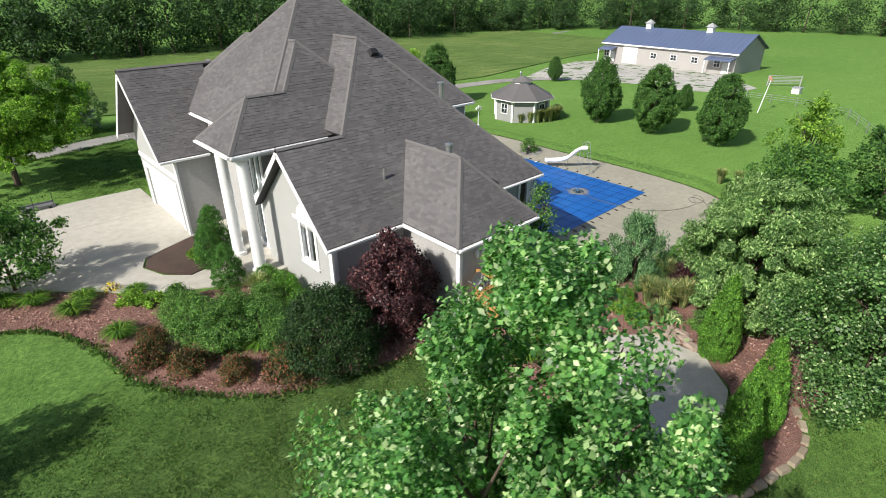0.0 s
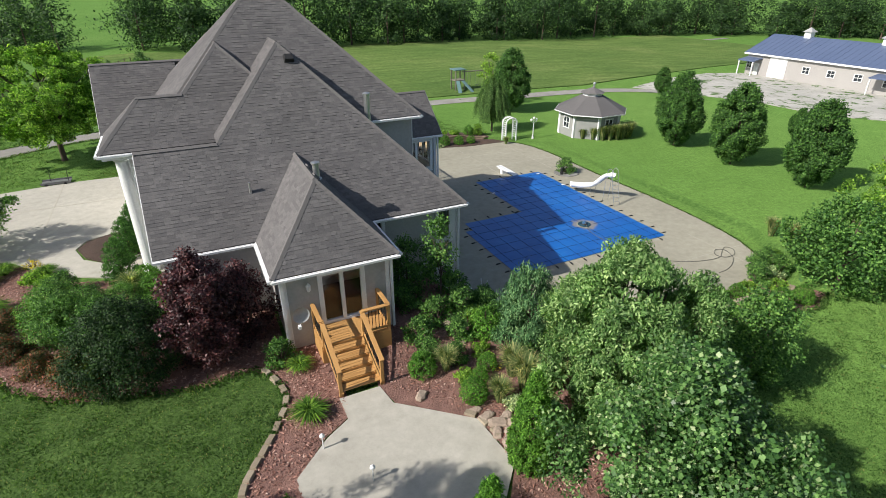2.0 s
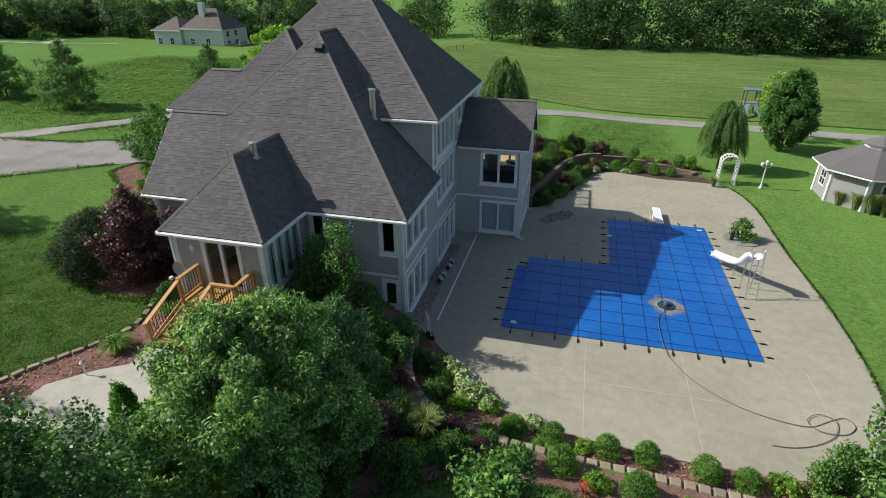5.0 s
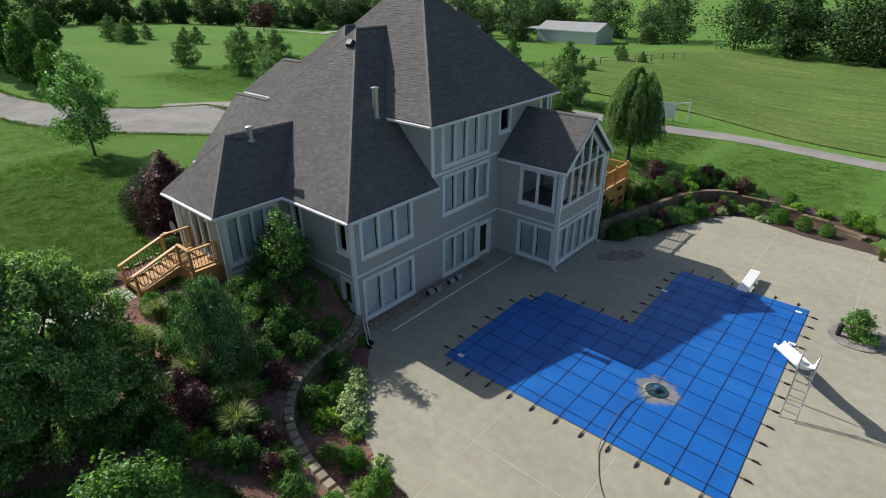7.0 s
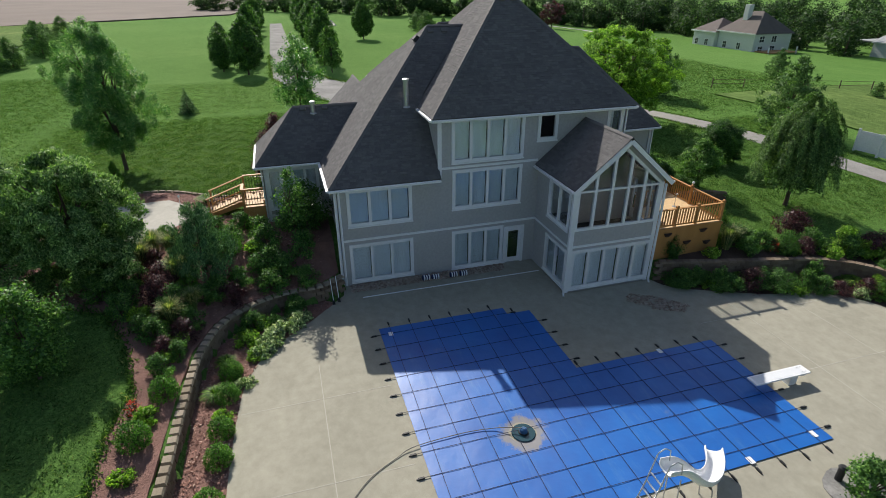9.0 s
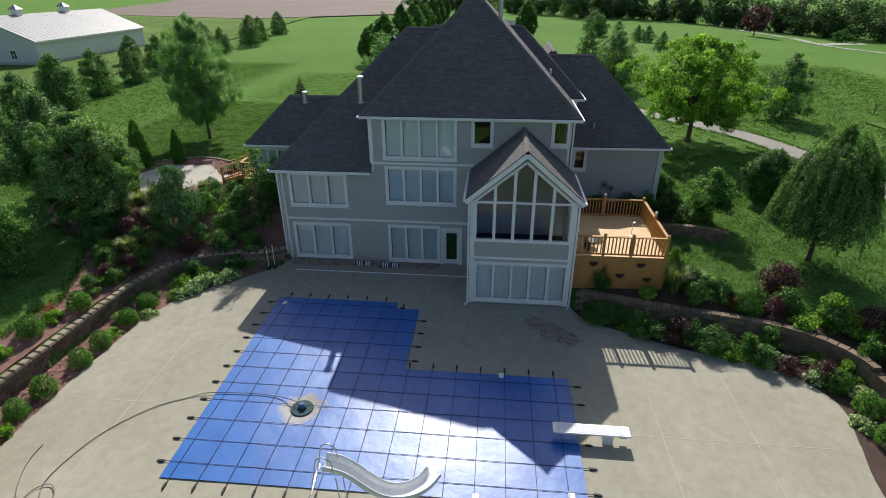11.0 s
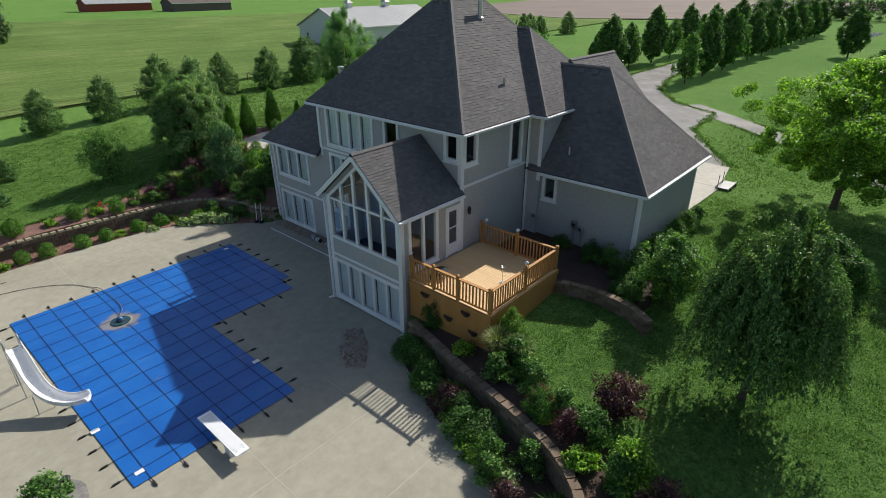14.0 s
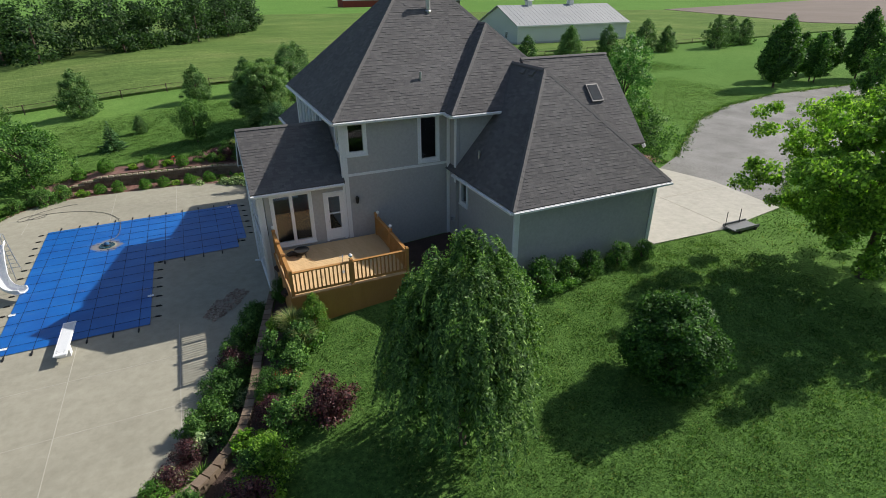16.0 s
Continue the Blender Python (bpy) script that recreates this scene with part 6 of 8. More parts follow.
def trunk(base_r, height, spread_r, limbs, seed, top=None):
    rnd = random.Random(seed)
    m = Mesh()
    fork = height * 0.3
    m.tube([(0, 0, -0.15), (0, 0, 0.15), (0.02, 0, fork), (0.05, 0.03, height * 0.6), (0.03, 0.0, height * 0.85)], [base_r * 1.4, base_r, base_r * 0.8, base_r * 0.45, base_r * 0.12], 9)
    for k in range(limbs):
        t = 2 * math.pi * k / limbs + rnd.uniform(-0.3, 0.3)
        z0 = fork * rnd.uniform(0.8, 1.7)
        z1 = min(height * 0.92, z0 + height * rnd.uniform(0.2, 0.42))
        r1 = spread_r * rnd.uniform(0.55, 0.85)
        mid = (0.5 * r1 * math.cos(t), 0.5 * r1 * math.sin(t), z0 + 0.6 * (z1 - z0))
        m.tube([(0, 0, z0), mid, (r1 * math.cos(t), r1 * math.sin(t), z1)], [base_r * 0.5, base_r * 0.3, base_r * 0.1], 6)
        for s in (-0.5, 0.5):
            m.tube([mid, (0.85 * r1 * math.cos(t + s), 0.85 * r1 * math.sin(t + s), mid[2] + 0.25 * height * rnd.uniform(0.3, 0.8))], [base_r * 0.25, base_r * 0.07], 5)
    return m


def tree(label, at, height, radius, mat, profile, count, leaf, seed, clumps=120, clump_r=None, base=None, fullness=0.55, droop=0.0, lump=0.25, trunk_r=0.13, name="tree", category="tree", limbs=7, group="", slim=1.0, tall=0.75, corners=4):
    t = thing(name, label, category, (at[0], at[1], ground(at[0], at[1])), group)
    base = height * 0.25 if base is None else base
    clump_r = clump_r or radius * 0.28
    tr = part("trunk", trunk(trunk_r, height * 0.95, radius * 0.68, limbs, seed).data("trunk", BARK, True), BARK, None)
    tr.parent = t
    pos, along, normal, L, W = crown_arrays(seed, count, height, base, radius, profile, clumps, clump_r, leaf, fullness, droop, lump, tall)
    cr = part("crown", leaf_mesh("crown", pos, along, normal, L, W * slim, mat, corners), mat, None)
    cr.parent = t
    return t


def conifer_arrays(seed, height, radius, layers, leaf, base=0.15, power=0.9, sweep=0.15, dens=1.0, ragged=0.25):
    r = np.random.RandomState(seed)
    P, A, N, L = [], [], [], []
    for k in range(layers):
        h = k / (layers - 1)
        z = base + (height - base) * h
        R = radius * max(0.03, (1 - h) ** power) * (1 + ragged * (r.rand() - 0.5))
        nb = max(4, int(5 + 6 * (1 - h)))
        for b in range(nb):
            t = 2 * np.pi * (b + r.rand() * 0.7) / nb + k * 0.7
            Rb = R * (1 - ragged + 2 * ragged * r.rand())
            n = max(6, int(dens * 34 * Rb / leaf * 0.25))
            s = r.rand(n) ** 0.6
            d = np.array([np.cos(t), np.sin(t), 0])
            q = np.array([-np.sin(t), np.cos(t), 0])
            w = 0.28 * Rb * (1.05 - s)
            lat = (r.rand(n) - 0.5) * 2 * w
            p = d * (s * Rb)[:, None] + q * lat[:, None]
            p[:, 2] = z + sweep * Rb * (s ** 1.6) * (0.8 if h > 0.4 else 0.3) - 0.12 * Rb * s + (r.rand(n) - 0.5) * 0.22 * height / layers * 2
            P.append(p)
            a = d + q * (0.9 * np.sign(lat) * r.rand(n))[:, None] + 0.3 * r.normal(size=(n, 3))
            a[:, 2] += 0.45
            A.append(a)
            N.append(np.array([0, 0, 1.0]) + 0.6 * r.normal(size=(n, 3)))
            L.append(leaf * (0.6 + 0.8 * r.rand(n)))
    P, A, N, L = (np.concatenate(x) for x in (P, A, N, L))
    return P, A, N, L, L * 0.42


def conifer(label, at, height, radius, mat, seed, layers=14, leaf=0.3, base=0.15, name="pine_tree", power=0.9, dens=1.0, group="", ragged=0.25):
    t = thing(name, label, "conifer", (at[0], at[1], ground(at[0], at[1])), group)
    tr = part("trunk", Mesh().tube([(0, 0, -0.15), (0, 0, height * 0.4), (0, 0, height * 0.97)], [0.025 * height, 0.018 * height, 0.004 * height], 8), BARK, None)
    tr.parent = t
    cr = part("crown", leaf_mesh("crown", *conifer_arrays(seed, height, radius, layers, leaf, base, power, 0.15, dens, ragged), mat), mat, None)
    cr.parent = t
    return t


def put(ob, x, y, s=1.0, turn=None, sz=None, rnd=random.Random(5)):
    turn = rnd.uniform(0, 360) if turn is None else turn
    return copy_thing(ob, pose(x, y, ground(x, y), 0, 0, turn) @ Matrix.Diagonal((s, s, sz or s, 1)))


def bush(label, at, height, radius, mat, seed, count=1500, leaf=0.09, profile=dome, name="shrub", full=0.75, clumps=70, lump=0.12, group="", clump_r=None, category="shrub", droop=0.0):
    t = thing(name, label, category, (at[0], at[1], ground(at[0], at[1])), group)
    st = Mesh()
    rnd = random.Random(seed)
    for k in range(6):
        a = k * 1.05 + rnd.uniform(0, 0.5)
        st.tube([(0, 0, -0.08), (0.3 * radius * math.cos(a), 0.3 * radius * math.sin(a), height * 0.4), (0.55 * radius * math.cos(a), 0.55 * radius * math.sin(a), height * 0.75)], [0.03, 0.02, 0.008], 5)
    part("stem", st.data("stem", BARK), BARK, None, kind="stuff").parent = t
    part("foliage", leaf_mesh("foliage", *crown_arrays(seed, int(count * 1.8), height, height * 0.06, radius, profile, clumps, clump_r or radius * 0.3, leaf * 0.9, full, droop, lump), mat, 3), mat, None).parent = t
    return t


def blades(label, at, height, radius, mat, seed, count=420, width=0.02, name="grass_clump", category="grass", arch=0.8, group=""):
    t = thing(name, label, category, (at[0], at[1], ground(at[0], at[1])), group)
    r = np.random.RandomState(seed)
    m = Mesh()
    for k in range(count):
        a, s, h = r.rand() * 6.283, radius * (0.25 + 0.75 * r.rand()), height * (0.6 + 0.4 * r.rand())
        d, q = Vector((math.cos(a), math.sin(a), 0)), Vector((-math.sin(a), math.cos(a), 0))
        o = d * radius * 0.22 * r.rand()
        p0, p1, p2 = o, o + d * s * 0.35 + Vector((0, 0, h * 0.75)), o + d * s + Vector((0, 0, h * (1 - arch * 0.45 * s / radius)))
        w = width
        i = len(m.v)
        m.v += [tuple(p0 - q * w), tuple(p0 + q * w), tuple(p1 + q * w * 0.9), tuple(p1 - q * w * 0.9), tuple(p2)]
        m.f += [(i, i + 1, i + 2, i + 3), (i + 3, i + 2, i + 4)]
    part("tuft", m.data("tuft", mat), mat, None, kind="stuff").parent = t
    return t


# large garden trees
tree("tall young maple with fluttering light green leaves", (4.3, 3.3), 9.8, 2.75, MAPLE, ovate, 125000, 0.084, 3, 230, 0.34, 1.6, 0.4, lump=0.4, trunk_r=0.14, name="maple_tree", limbs=10, tall=1.7, slim=1.0)
tree("dense broad dogwood with drooping pale green leaves", (21.4, 5.2), 6.1, 2.6, DOGWOOD, ovate, 105000, 0.135, 11, 210, 0.40, 0.3, 0.6, droop=0.4, lump=0.34, slim=0.55, trunk_r=0.14, name="dogwood_tree")
tree("loose tree with small silvery green leaves", (18.6, 0.7), 6.2, 2.7, ASPEN, ovate, 62000, 0.09, 12, 150, 0.42, 0.5, 0.35, lump=0.5, trunk_r=0.1, name="aspen_tree", limbs=10, tall=1.5, slim=1.2)
tree("wide spreading locust with airy yellow-green crown", (1.9, 44.3), 8.3, 5.4, LOCUST, umbrella, 72000, 0.15, 13, 300, 0.46, 1.9, 0.4, lump=0.4, trunk_r=0.2, name="locust_tree", limbs=10)
tree("small bushy tree in a mulch bed by the drive", (-0.3, 27.9), 4.5, 2.6, BROAD, oval, 11000, 0.14, 14, 160, 0.42, 0.7, 0.5, trunk_r=0.08, name="small_tree")
tree("young upright maple on the front lawn", (-9.0, 16.3), 7.5, 2.3, MAPLE, ovate, 12000, 0.16, 15, 160, 0.4, 1.3, 0.45, lump=0.3, trunk_r=0.1, name="maple_tree", tall=1.3)
tree("rounded small tree on the lawn by the garage", (18.1, 40.6), 3.2, 1.5, BROAD, oval, 10000, 0.11, 16, 90, 0.36, 0.8, 0.5, trunk_r=0.06, name="small_tree")
tree("bright green round tree below the slope lawn", (27.5, 5.0), 3.6, 1.45, BROAD, ovate, 9000, 0.11, 17, 110, 0.34, 0.4, 0.55, trunk_r=0.06, name="small_tree", tall=1.2)
tree("tall narrow tree with yellowish leaves", (45.6, 10.0), 7.2, 2.5, LOCUST, column, 9000, 0.17, 18, 140, 0.42, 0.8, 0.4, lump=0.35, trunk_r=0.11, name="tall_tree")
tree("dense dark green tree beside the lawn", (43.6, 4.6), 6.3, 3.0, DARKLEAF, ovate, 10000, 0.18, 19, 170, 0.5, 0.7, 0.6, trunk_r=0.12, name="shade_tree")
tree("leafy rounded tree at the lawn's edge", (39.2, 8.6), 4.8, 2.9, BROAD, ovate, 11000, 0.16, 20, 160, 0.48, 0.3, 0.6, trunk_r=0.1, name="small_tree")
tree("slender young birch-like sapling by the house corner", (19.6, 14.3), 4.1, 0.95, BROAD, oval, 2200, 0.11, 21, 60, 0.28, 0.9, 0.35, lump=0.4, trunk_r=0.05, name="sapling", tall=1.2)
tree("small dark evergreen shrub tree against the house", (18.3, 15.0), 2.9, 1.4, DARKLEAF, oval, 5000, 0.1, 22, 80, 0.36, 0.2, 0.6, trunk_r=0.06, name="small_tree")
tree("thin pale young tree beyond the pavilion", (46.4, 56.0), 6.4, 1.7, LOCUST, ovate, 1800, 0.2, 24, 60, 0.4, 1.2, 0.4, lump=0.4, trunk_r=0.06, name="sapling")
pear = tree("neat oval ornamental pear on the lawn", (53.2, 32.3), 7.0, 2.2, DARKLEAF, drop, 30000, 0.17, 23, 280, 0.34, 0.5, 0.8, lump=0.14, trunk_r=0.11, name="pear_tree", group="trees in a row", tall=1.3, corners=3)
put(pear, 53.0, 25.9, 1.0)
put(pear, 53.4, 19.3, 0.98)
put(pear, 46.6, 51.8, 1.06)
put(pear, 66.0, 28.6, 0.46)
put(pear, 72.0, 52.4, 0.54)
tree("round purple-leaved tree on the far lawn", (-110.8, 95.2), 7.6, 3.4, PLUM, ovate, 4000, 0.42, 25, 110, 0.6, 1.4, 0.6, lump=0.3, trunk_r=0.16, name="purple_tree", corners=3)
tree("low dark bush beside the far gravel path", (-117.6, 121.5), 3.2, 2.6, DARKLEAF, oval, 2000, 0.36, 26, 60, 0.6, 0.2, 0.7, trunk_r=0.1, name="large_bush", category="shrub", corners=3)
# weeping trees


def weeping(label, at, height, radius, sprays, seed):
    """A dense dome of arching sprays that droop at their tips, longest round the skirt."""
    t = thing("weeping_tree", label, "tree", (at[0], at[1], ground(at[0], at[1])))
    r = np.random.RandomState(seed)
    P, A, N, L = [], [], [], []
    knots = [(2.4 * k + r.rand(), math.sqrt((k + 0.4) / 60), 0.86 + 0.2 * r.rand()) for k in range(60)]
    for k in range(sprays):
        ang, frac, rise = knots[k % 60]
        ang += 0.09 * r.normal()
        frac = min(1.06, max(0.02, frac + 0.07 * r.normal()))
        low = (k // 60) % 4 / 4 * frac
        top = height * rise * (1 - 0.34 * frac ** 3) * (1 - 0.62 * low)
        d = np.array([math.cos(ang), math.sin(ang), 0.0])
        q = np.array([-d[1], d[0], 0.0])
        ln = (0.8 + 0.9 * r.rand()) * (0.75 + 0.55 * frac)
        n = 105
        u = r.rand(n) ** 0.8
        run = radius * frac * (0.9 + 0.16 * low) - 0.2 * ln + 0.42 * ln * u
        p = d * run[:, None] + q * (0.07 * (1.1 - 0.5 * u) * r.normal(size=n) + 0.25 * ln * 0.5 * r.normal() * u)[:, None]
        p[:, 2] = top + ln * (0.35 * u - 1.15 * u ** 2) + 0.07 * r.normal(size=n)
        keep = p[:, 2] > 1.0 + 0.9 * r.rand()
        p, u, n = p[keep], u[keep], int(keep.sum())
        P.append(p)
        A.append(0.45 * d + 0.5 * r.normal(size=(n, 3)) + np.outer(0.35 - 1.6 * u, [0, 0, 1.0]))
        N.append(0.9 * d * min(1, frac + 0.2) + np.array([0, 0, 0.75]) + 0.5 * r.normal(size=(n, 3)))
        L.append(0.115 * (0.7 + 0.6 * r.rand(n)))
    n = 4200
    ang, rr, h = 6.283 * r.rand(n), radius * 0.72 * np.sqrt(r.rand(n)), r.rand(n)
    P.append(np.stack([rr * np.cos(ang), rr * np.sin(ang), 1.3 + h * (height * (0.82 - 0.3 * (rr / radius) ** 2) - 1.3)], 1))
    A.append(r.normal(size=(n, 3)) - np.array([0, 0, 1.2]))
    N.append(r.normal(size=(n, 3)))
    L.append(np.full(n, 0.3))
    P, A, N, L = (np.concatenate(w) for w in (P, A, N, L))
    part("trunk", trunk(0.13, height * 0.8, radius * 0.6, 8, seed).data("trunk", BARK, True), BARK, None).parent = t
    part("crown", leaf_mesh("crown", P, A, N, L, L * 0.36, WEEP), WEEP, None).parent = t
    return t


weep = weeping("weeping cherry with long hanging green branches", (21.6, 44.7), 6.6, 2.3, 600, 31)
put(weep, 39.9, 44.6, 0.8)

# conifers
tree("dense blue-green spruce in the mulch bed", (21.3, 10.0), 3.6, 1.5, SPRUCE, bell, 15000, 0.15, 41, 190, 0.24, 0.1, 0.6, -0.9, 0.3, 0.08, "spruce_tree", "conifer", 4, "", 0.35, 1.5)
conifer("small blue spruce on the lawn", (34.2, 2.6), 2.4, 1.05, SPRUCE, 42, 13, 0.18, 0.05, "spruce_tree", 0.9, 1.2)
pine = tree("soft bushy green pine on the lawn", (15.0, -14.9), 5.3, 2.45, PINE, bell, 9000, 0.3, 43, 230, 0.42, 0.1, 0.6, -0.25, 0.2, 0.1, "pine_tree", "conifer", 4, "scattered pines", 0.45, 0.8, 3)
pine2 = tree("loose young pine on the lawn", (8.0, 58.5), 6.1, 2.8, PINE, bell, 9000, 0.3, 44, 170, 0.45, 0.3, 0.45, -0.25, 0.4, 0.1, "pine_tree", "conifer", 4, "scattered pines", 0.45, 0.8, 3)
for x, y, s in ((0.8, -16.9, 0.9), (-5.3, -17.6, 1.05), (-14.2, -20.0, 0.97), (-8.4, -20.6, 0.98), (-22.3, -20.8, 0.8), (-32.0, -22.8, 0.97), (-40.2, -23, 0.95), (-51, -25.5, 1.05), (-54.9, -24.1, 0.85), (26.7, -12.6, 0.72), (21.2, -13.3, 0.76),
                (-38.9, -31.8, 0.85), (-73.9, -26.5, 1.05), (-78.3, -26.5, 0.95), (-95.1, -28.4, 1.0), (32.2, -1.8, 0.3), (6.6, -17.8, 0.85), (38.5, -14, 0.9), (46, -10, 1.0)):
    put(pine, x, y, s)
for x, y, s in ((-11.4, 49.5, 0.95), (-7.4, 55.9, 0.98), (-23.6, 42.7, 1.08), (-35.5, 45.0, 1.03), (-50.0, 43.4, 0.8), (-95.9, 52.8, 0.78), (-57.8, 61.3, 0.6), (-80.6, 60.5, 0.56), (-63.1, 58.9, 0.58), (-82.2, 58.7, 0.55), (-98.7, 57.7, 0.54), (-102.4, 51.6, 0.9), (-93.3, 51.5, 0.85), (-67.5, -23.9, 0.97), (-13.9, 80.0, 0.62), (0.4, 79.7, 0.28), (-1.5, 94.0, 0.42), (1.8, 94.6, 0.3), (-7.0, 104.5, 0.3), (-27.0, 100.0, 0.35)):
    put(pine2, x, y, s)
arb = thing("arborvitae", "narrow bright green arborvitae beside the terrace", "conifer", (17.95, 4.85, ground(17.95, 4.85)), "arborvitae by the terrace")
part("trunk", Mesh().tube([(0, 0, -0.1), (0, 0, 2.6)], [0.06, 0.02], 6), BARK, None).parent = arb
ca = crown_arrays(51, 30000, 3.6, 0.03, 0.74, flame, 420, 0.1, 0.06, 0.95, -0.9, 0.05, 1.7)
part("crown", leaf_mesh("crown", *ca, ARBOR, 3), ARBOR, None).parent = arb
put(arb, 15.2, 2.5, 1.0)
put(arb, 12.6, 2.35, 1.05)
put(arb, 11.35, 4.5, 0.76)
dwarf = tree("dense dwarf conical spruce by the entrance", (6.9, 21.75), 2.2, 0.78, DWARF, bell, 12000, 0.07, 52, 240, 0.13, 0.02, 0.92, -0.6, 0.06, 0.04, "dwarf_spruce", "conifer", 3, "dwarf spruces by the entrance", 0.6, 0.8)
conifer("small dense blue spruce on the front lawn", (-13.5, 5.4), 2.5, 1.0, SPRUCE, 45, 13, 0.18, 0.05, "spruce_tree", 0.9, 1.2, ragged=0.1)
put(dwarf, 7.1, 24.35, 0.98)
put(dwarf, 7.7, 25.1, 1.25)

# avenue along the drive
avenue = tree("columnar dark pear in the drive's avenue", (-37.8, 10.6), 7.8, 2.35, DARKLEAF, drop, 7500, 0.33, 61, 260, 0.42, 0.8, 0.75, lump=0.14, trunk_r=0.13, name="avenue_tree", group="avenue trees", limbs=5, tall=1.2, corners=3)
rnd = random.Random(9)
young = tree("lighter green young tree in the drive's avenue", (-46.0, 9.6), 5.6, 1.9, BROAD, ovate, 3600, 0.3, 62, 90, 0.42, 0.9, 0.5, lump=0.35, trunk_r=0.08, name="avenue_tree", group="young avenue trees", limbs=5, tall=1.2, corners=3)
for k in range(1, 13):
    put(young if k % 2 else avenue, -37.8 - 8.0 * k, 10.4 + rnd.uniform(-0.4, 0.4), rnd.uniform(0.9, 1.08), None, rnd.uniform(1.0, 1.18))
for k in range(13):
    put(avenue if k % 3 else young, -36.5 - 8.0 * k, 21.9 + rnd.uniform(-0.4, 0.4), rnd.uniform(0.9, 1.08), None, rnd.uniform(1.0, 1.18))
for x, y, s in ((-48.0, 6.5, 0.72), (-42.0, 7.0, 0.7), (-55, 6.0, 0.75), (-83.0, 34.2, 1.05)):
    put(avenue, x, y, s)

# shrubs
plum = bush("large purple-leaved plum shrub against the wall", (10.1, 13.9), 4.4, 1.5, PLUM, 71, 14000, 0.115, oval, "purple_plum", 0.55, 200, 0.38, clump_r=0.36)
bush("low shaded purple plum growing against the wall", (11.5, 14.7), 3.3, 1.15, PLUM, 72, 7000, 0.115, oval, "purple_plum", 0.55, 120, 0.38, clump_r=0.34)
bush("big dark clipped yew by the house corner", (7.5, 14.2), 2.9, 2.05, YEW, 72, 18000, 0.085, dome, "yew_shrub", 0.88, 260, 0.08, clump_r=0.35)
bush("low dark shrub beside the big yew", (5.9, 14.3), 1.4, 1.0, ROSE, 73, 2500, 0.09, dome, "rose_shrub")
bush("large round dark shrub on the lawn", (14.4, 45.5), 3.1, 1.55, DARKLEAF, 74, 15000, 0.12, ovate, "round_shrub", 0.8, 200, 0.22, clump_r=0.34)
box = bush("small round clipped boxwood in the mulch", (27.2, 11.15), 0.85, 0.5, ARBOR, 75, 2100, 0.055, dome, "boxwood", 0.95, 200, 0.04, "boxwoods along the beds", 0.09)
dark_box = bush("dark green low shrub in the bed", (26.3, 33.2), 0.95, 0.65, BROAD, 76, 1500, 0.085, dome, "low_shrub", 0.7, 50, 0.2, "low shrubs along the wall")
loose = bush("loose leafy perennial in the bed", (25.0, 11.7), 0.6, 0.6, LOCUST, 77, 700, 0.13, dome, "perennial", 0.5, 30, 0.3, "perennials in the beds")
barberry = bush("dark purple barberry shrub", (22.9, 11.2), 0.95, 0.75, PLUM, 78, 1800, 0.07, dome, "barberry", 0.6, 50, 0.3, "barberries")
dark_slope = ((22.6, 10.6, 1.1), (23.6, 9.0, 1.2), (24.6, 9.6, 1.0), (22.3, 12.9, 1.2), (21.6, 9.2, 1.0), (23.0, 6.0, 1.3), (24.4, 7.0, 1.1), (25.6, 8.4, 1.0), (20.4, 8.9, 0.9), (21.0, 13.0, 1.3), (27.6, 8.8, 0.9), (20.2, 5.2, 1.1), (21.9, 3.4, 1.1), (26.6, 9.3, 0.8))
for x, y, s in dark_slope:
    put(dark_box, x, y, s)
hosta = bush("pale variegated hosta clump at the deck's edge", (25.5, 12.6), 0.5, 0.65, VARIEG, 79, 620, 0.15, dome, "hosta", 0.5, 24, 0.2, "hostas", droop=0.3)
mid = bush("dense mid-green leafy shrub in the front bed", (5.1, 17.7), 1.75, 1.25, BROAD, 83, 5200, 0.085, dome, "leafy_shrub", 0.7, 130, 0.2, "leafy shrubs in the front bed", 0.3)
rose = bush("low red rose shrub in the front bed", (2.6, 18.4), 0.9, 0.85, ROSE, 80, 2600, 0.08, dome, "rose_shrub", 0.6, 60, 0.25, "roses in the front bed")
fount = blades("tall fountain grass clump with pale blades", (19.6, 7.6), 1.6, 0.75, TALLGRASS, 81, 800, 0.012, "fountain_grass", arch=0.4, group="grass clumps")
lily = blades("daylily clump with arching green leaves", (12.7, 9.4), 0.62, 0.75, LILY, 82, 420, 0.02, "daylily", "perennial", 1.0, "daylilies")
for x, y, s in ((28.6, 11.1, 1.0), (30.4, 11.0, 1.0), (31.7, 11.0, 1.0), (33.5, 10.85, 1.05), (34.7, 10.7, 0.95), (28.9, 9.15, 1.1), (31.1, 8.6, 1.15), (34.3, 8.3, 1.25), (36.2, 8.4, 1.15), (27.0, 11.3, 0.7), (16.75, 9.75, 1.1), (17.8, 7.9, 1.05), (19.0, 9.1, 0.8), (20.0, 11.0, 1.5),
                (30.3, 41.9, 1.1), (31.6, 42.3, 1.1), (33.2, 42.2, 1.2), (34.6, 41.9, 1.1), (35.9, 41.8, 1.0), (30.6, 44.4, 1.1), (33.2, 44.9, 1.1), (36.8, 44.0, 1.2), (8.2, 17.7, 1.3), (8.6, 17.0, 1.3), (8.3, 19.2, 1.5), (8.0, 20.2, 1.5), (22.6, 9.4, 1.0), (24.2, 12.9, 0.9), (18.4, 8.6, 0.7)):
    put(box, x, y, s)
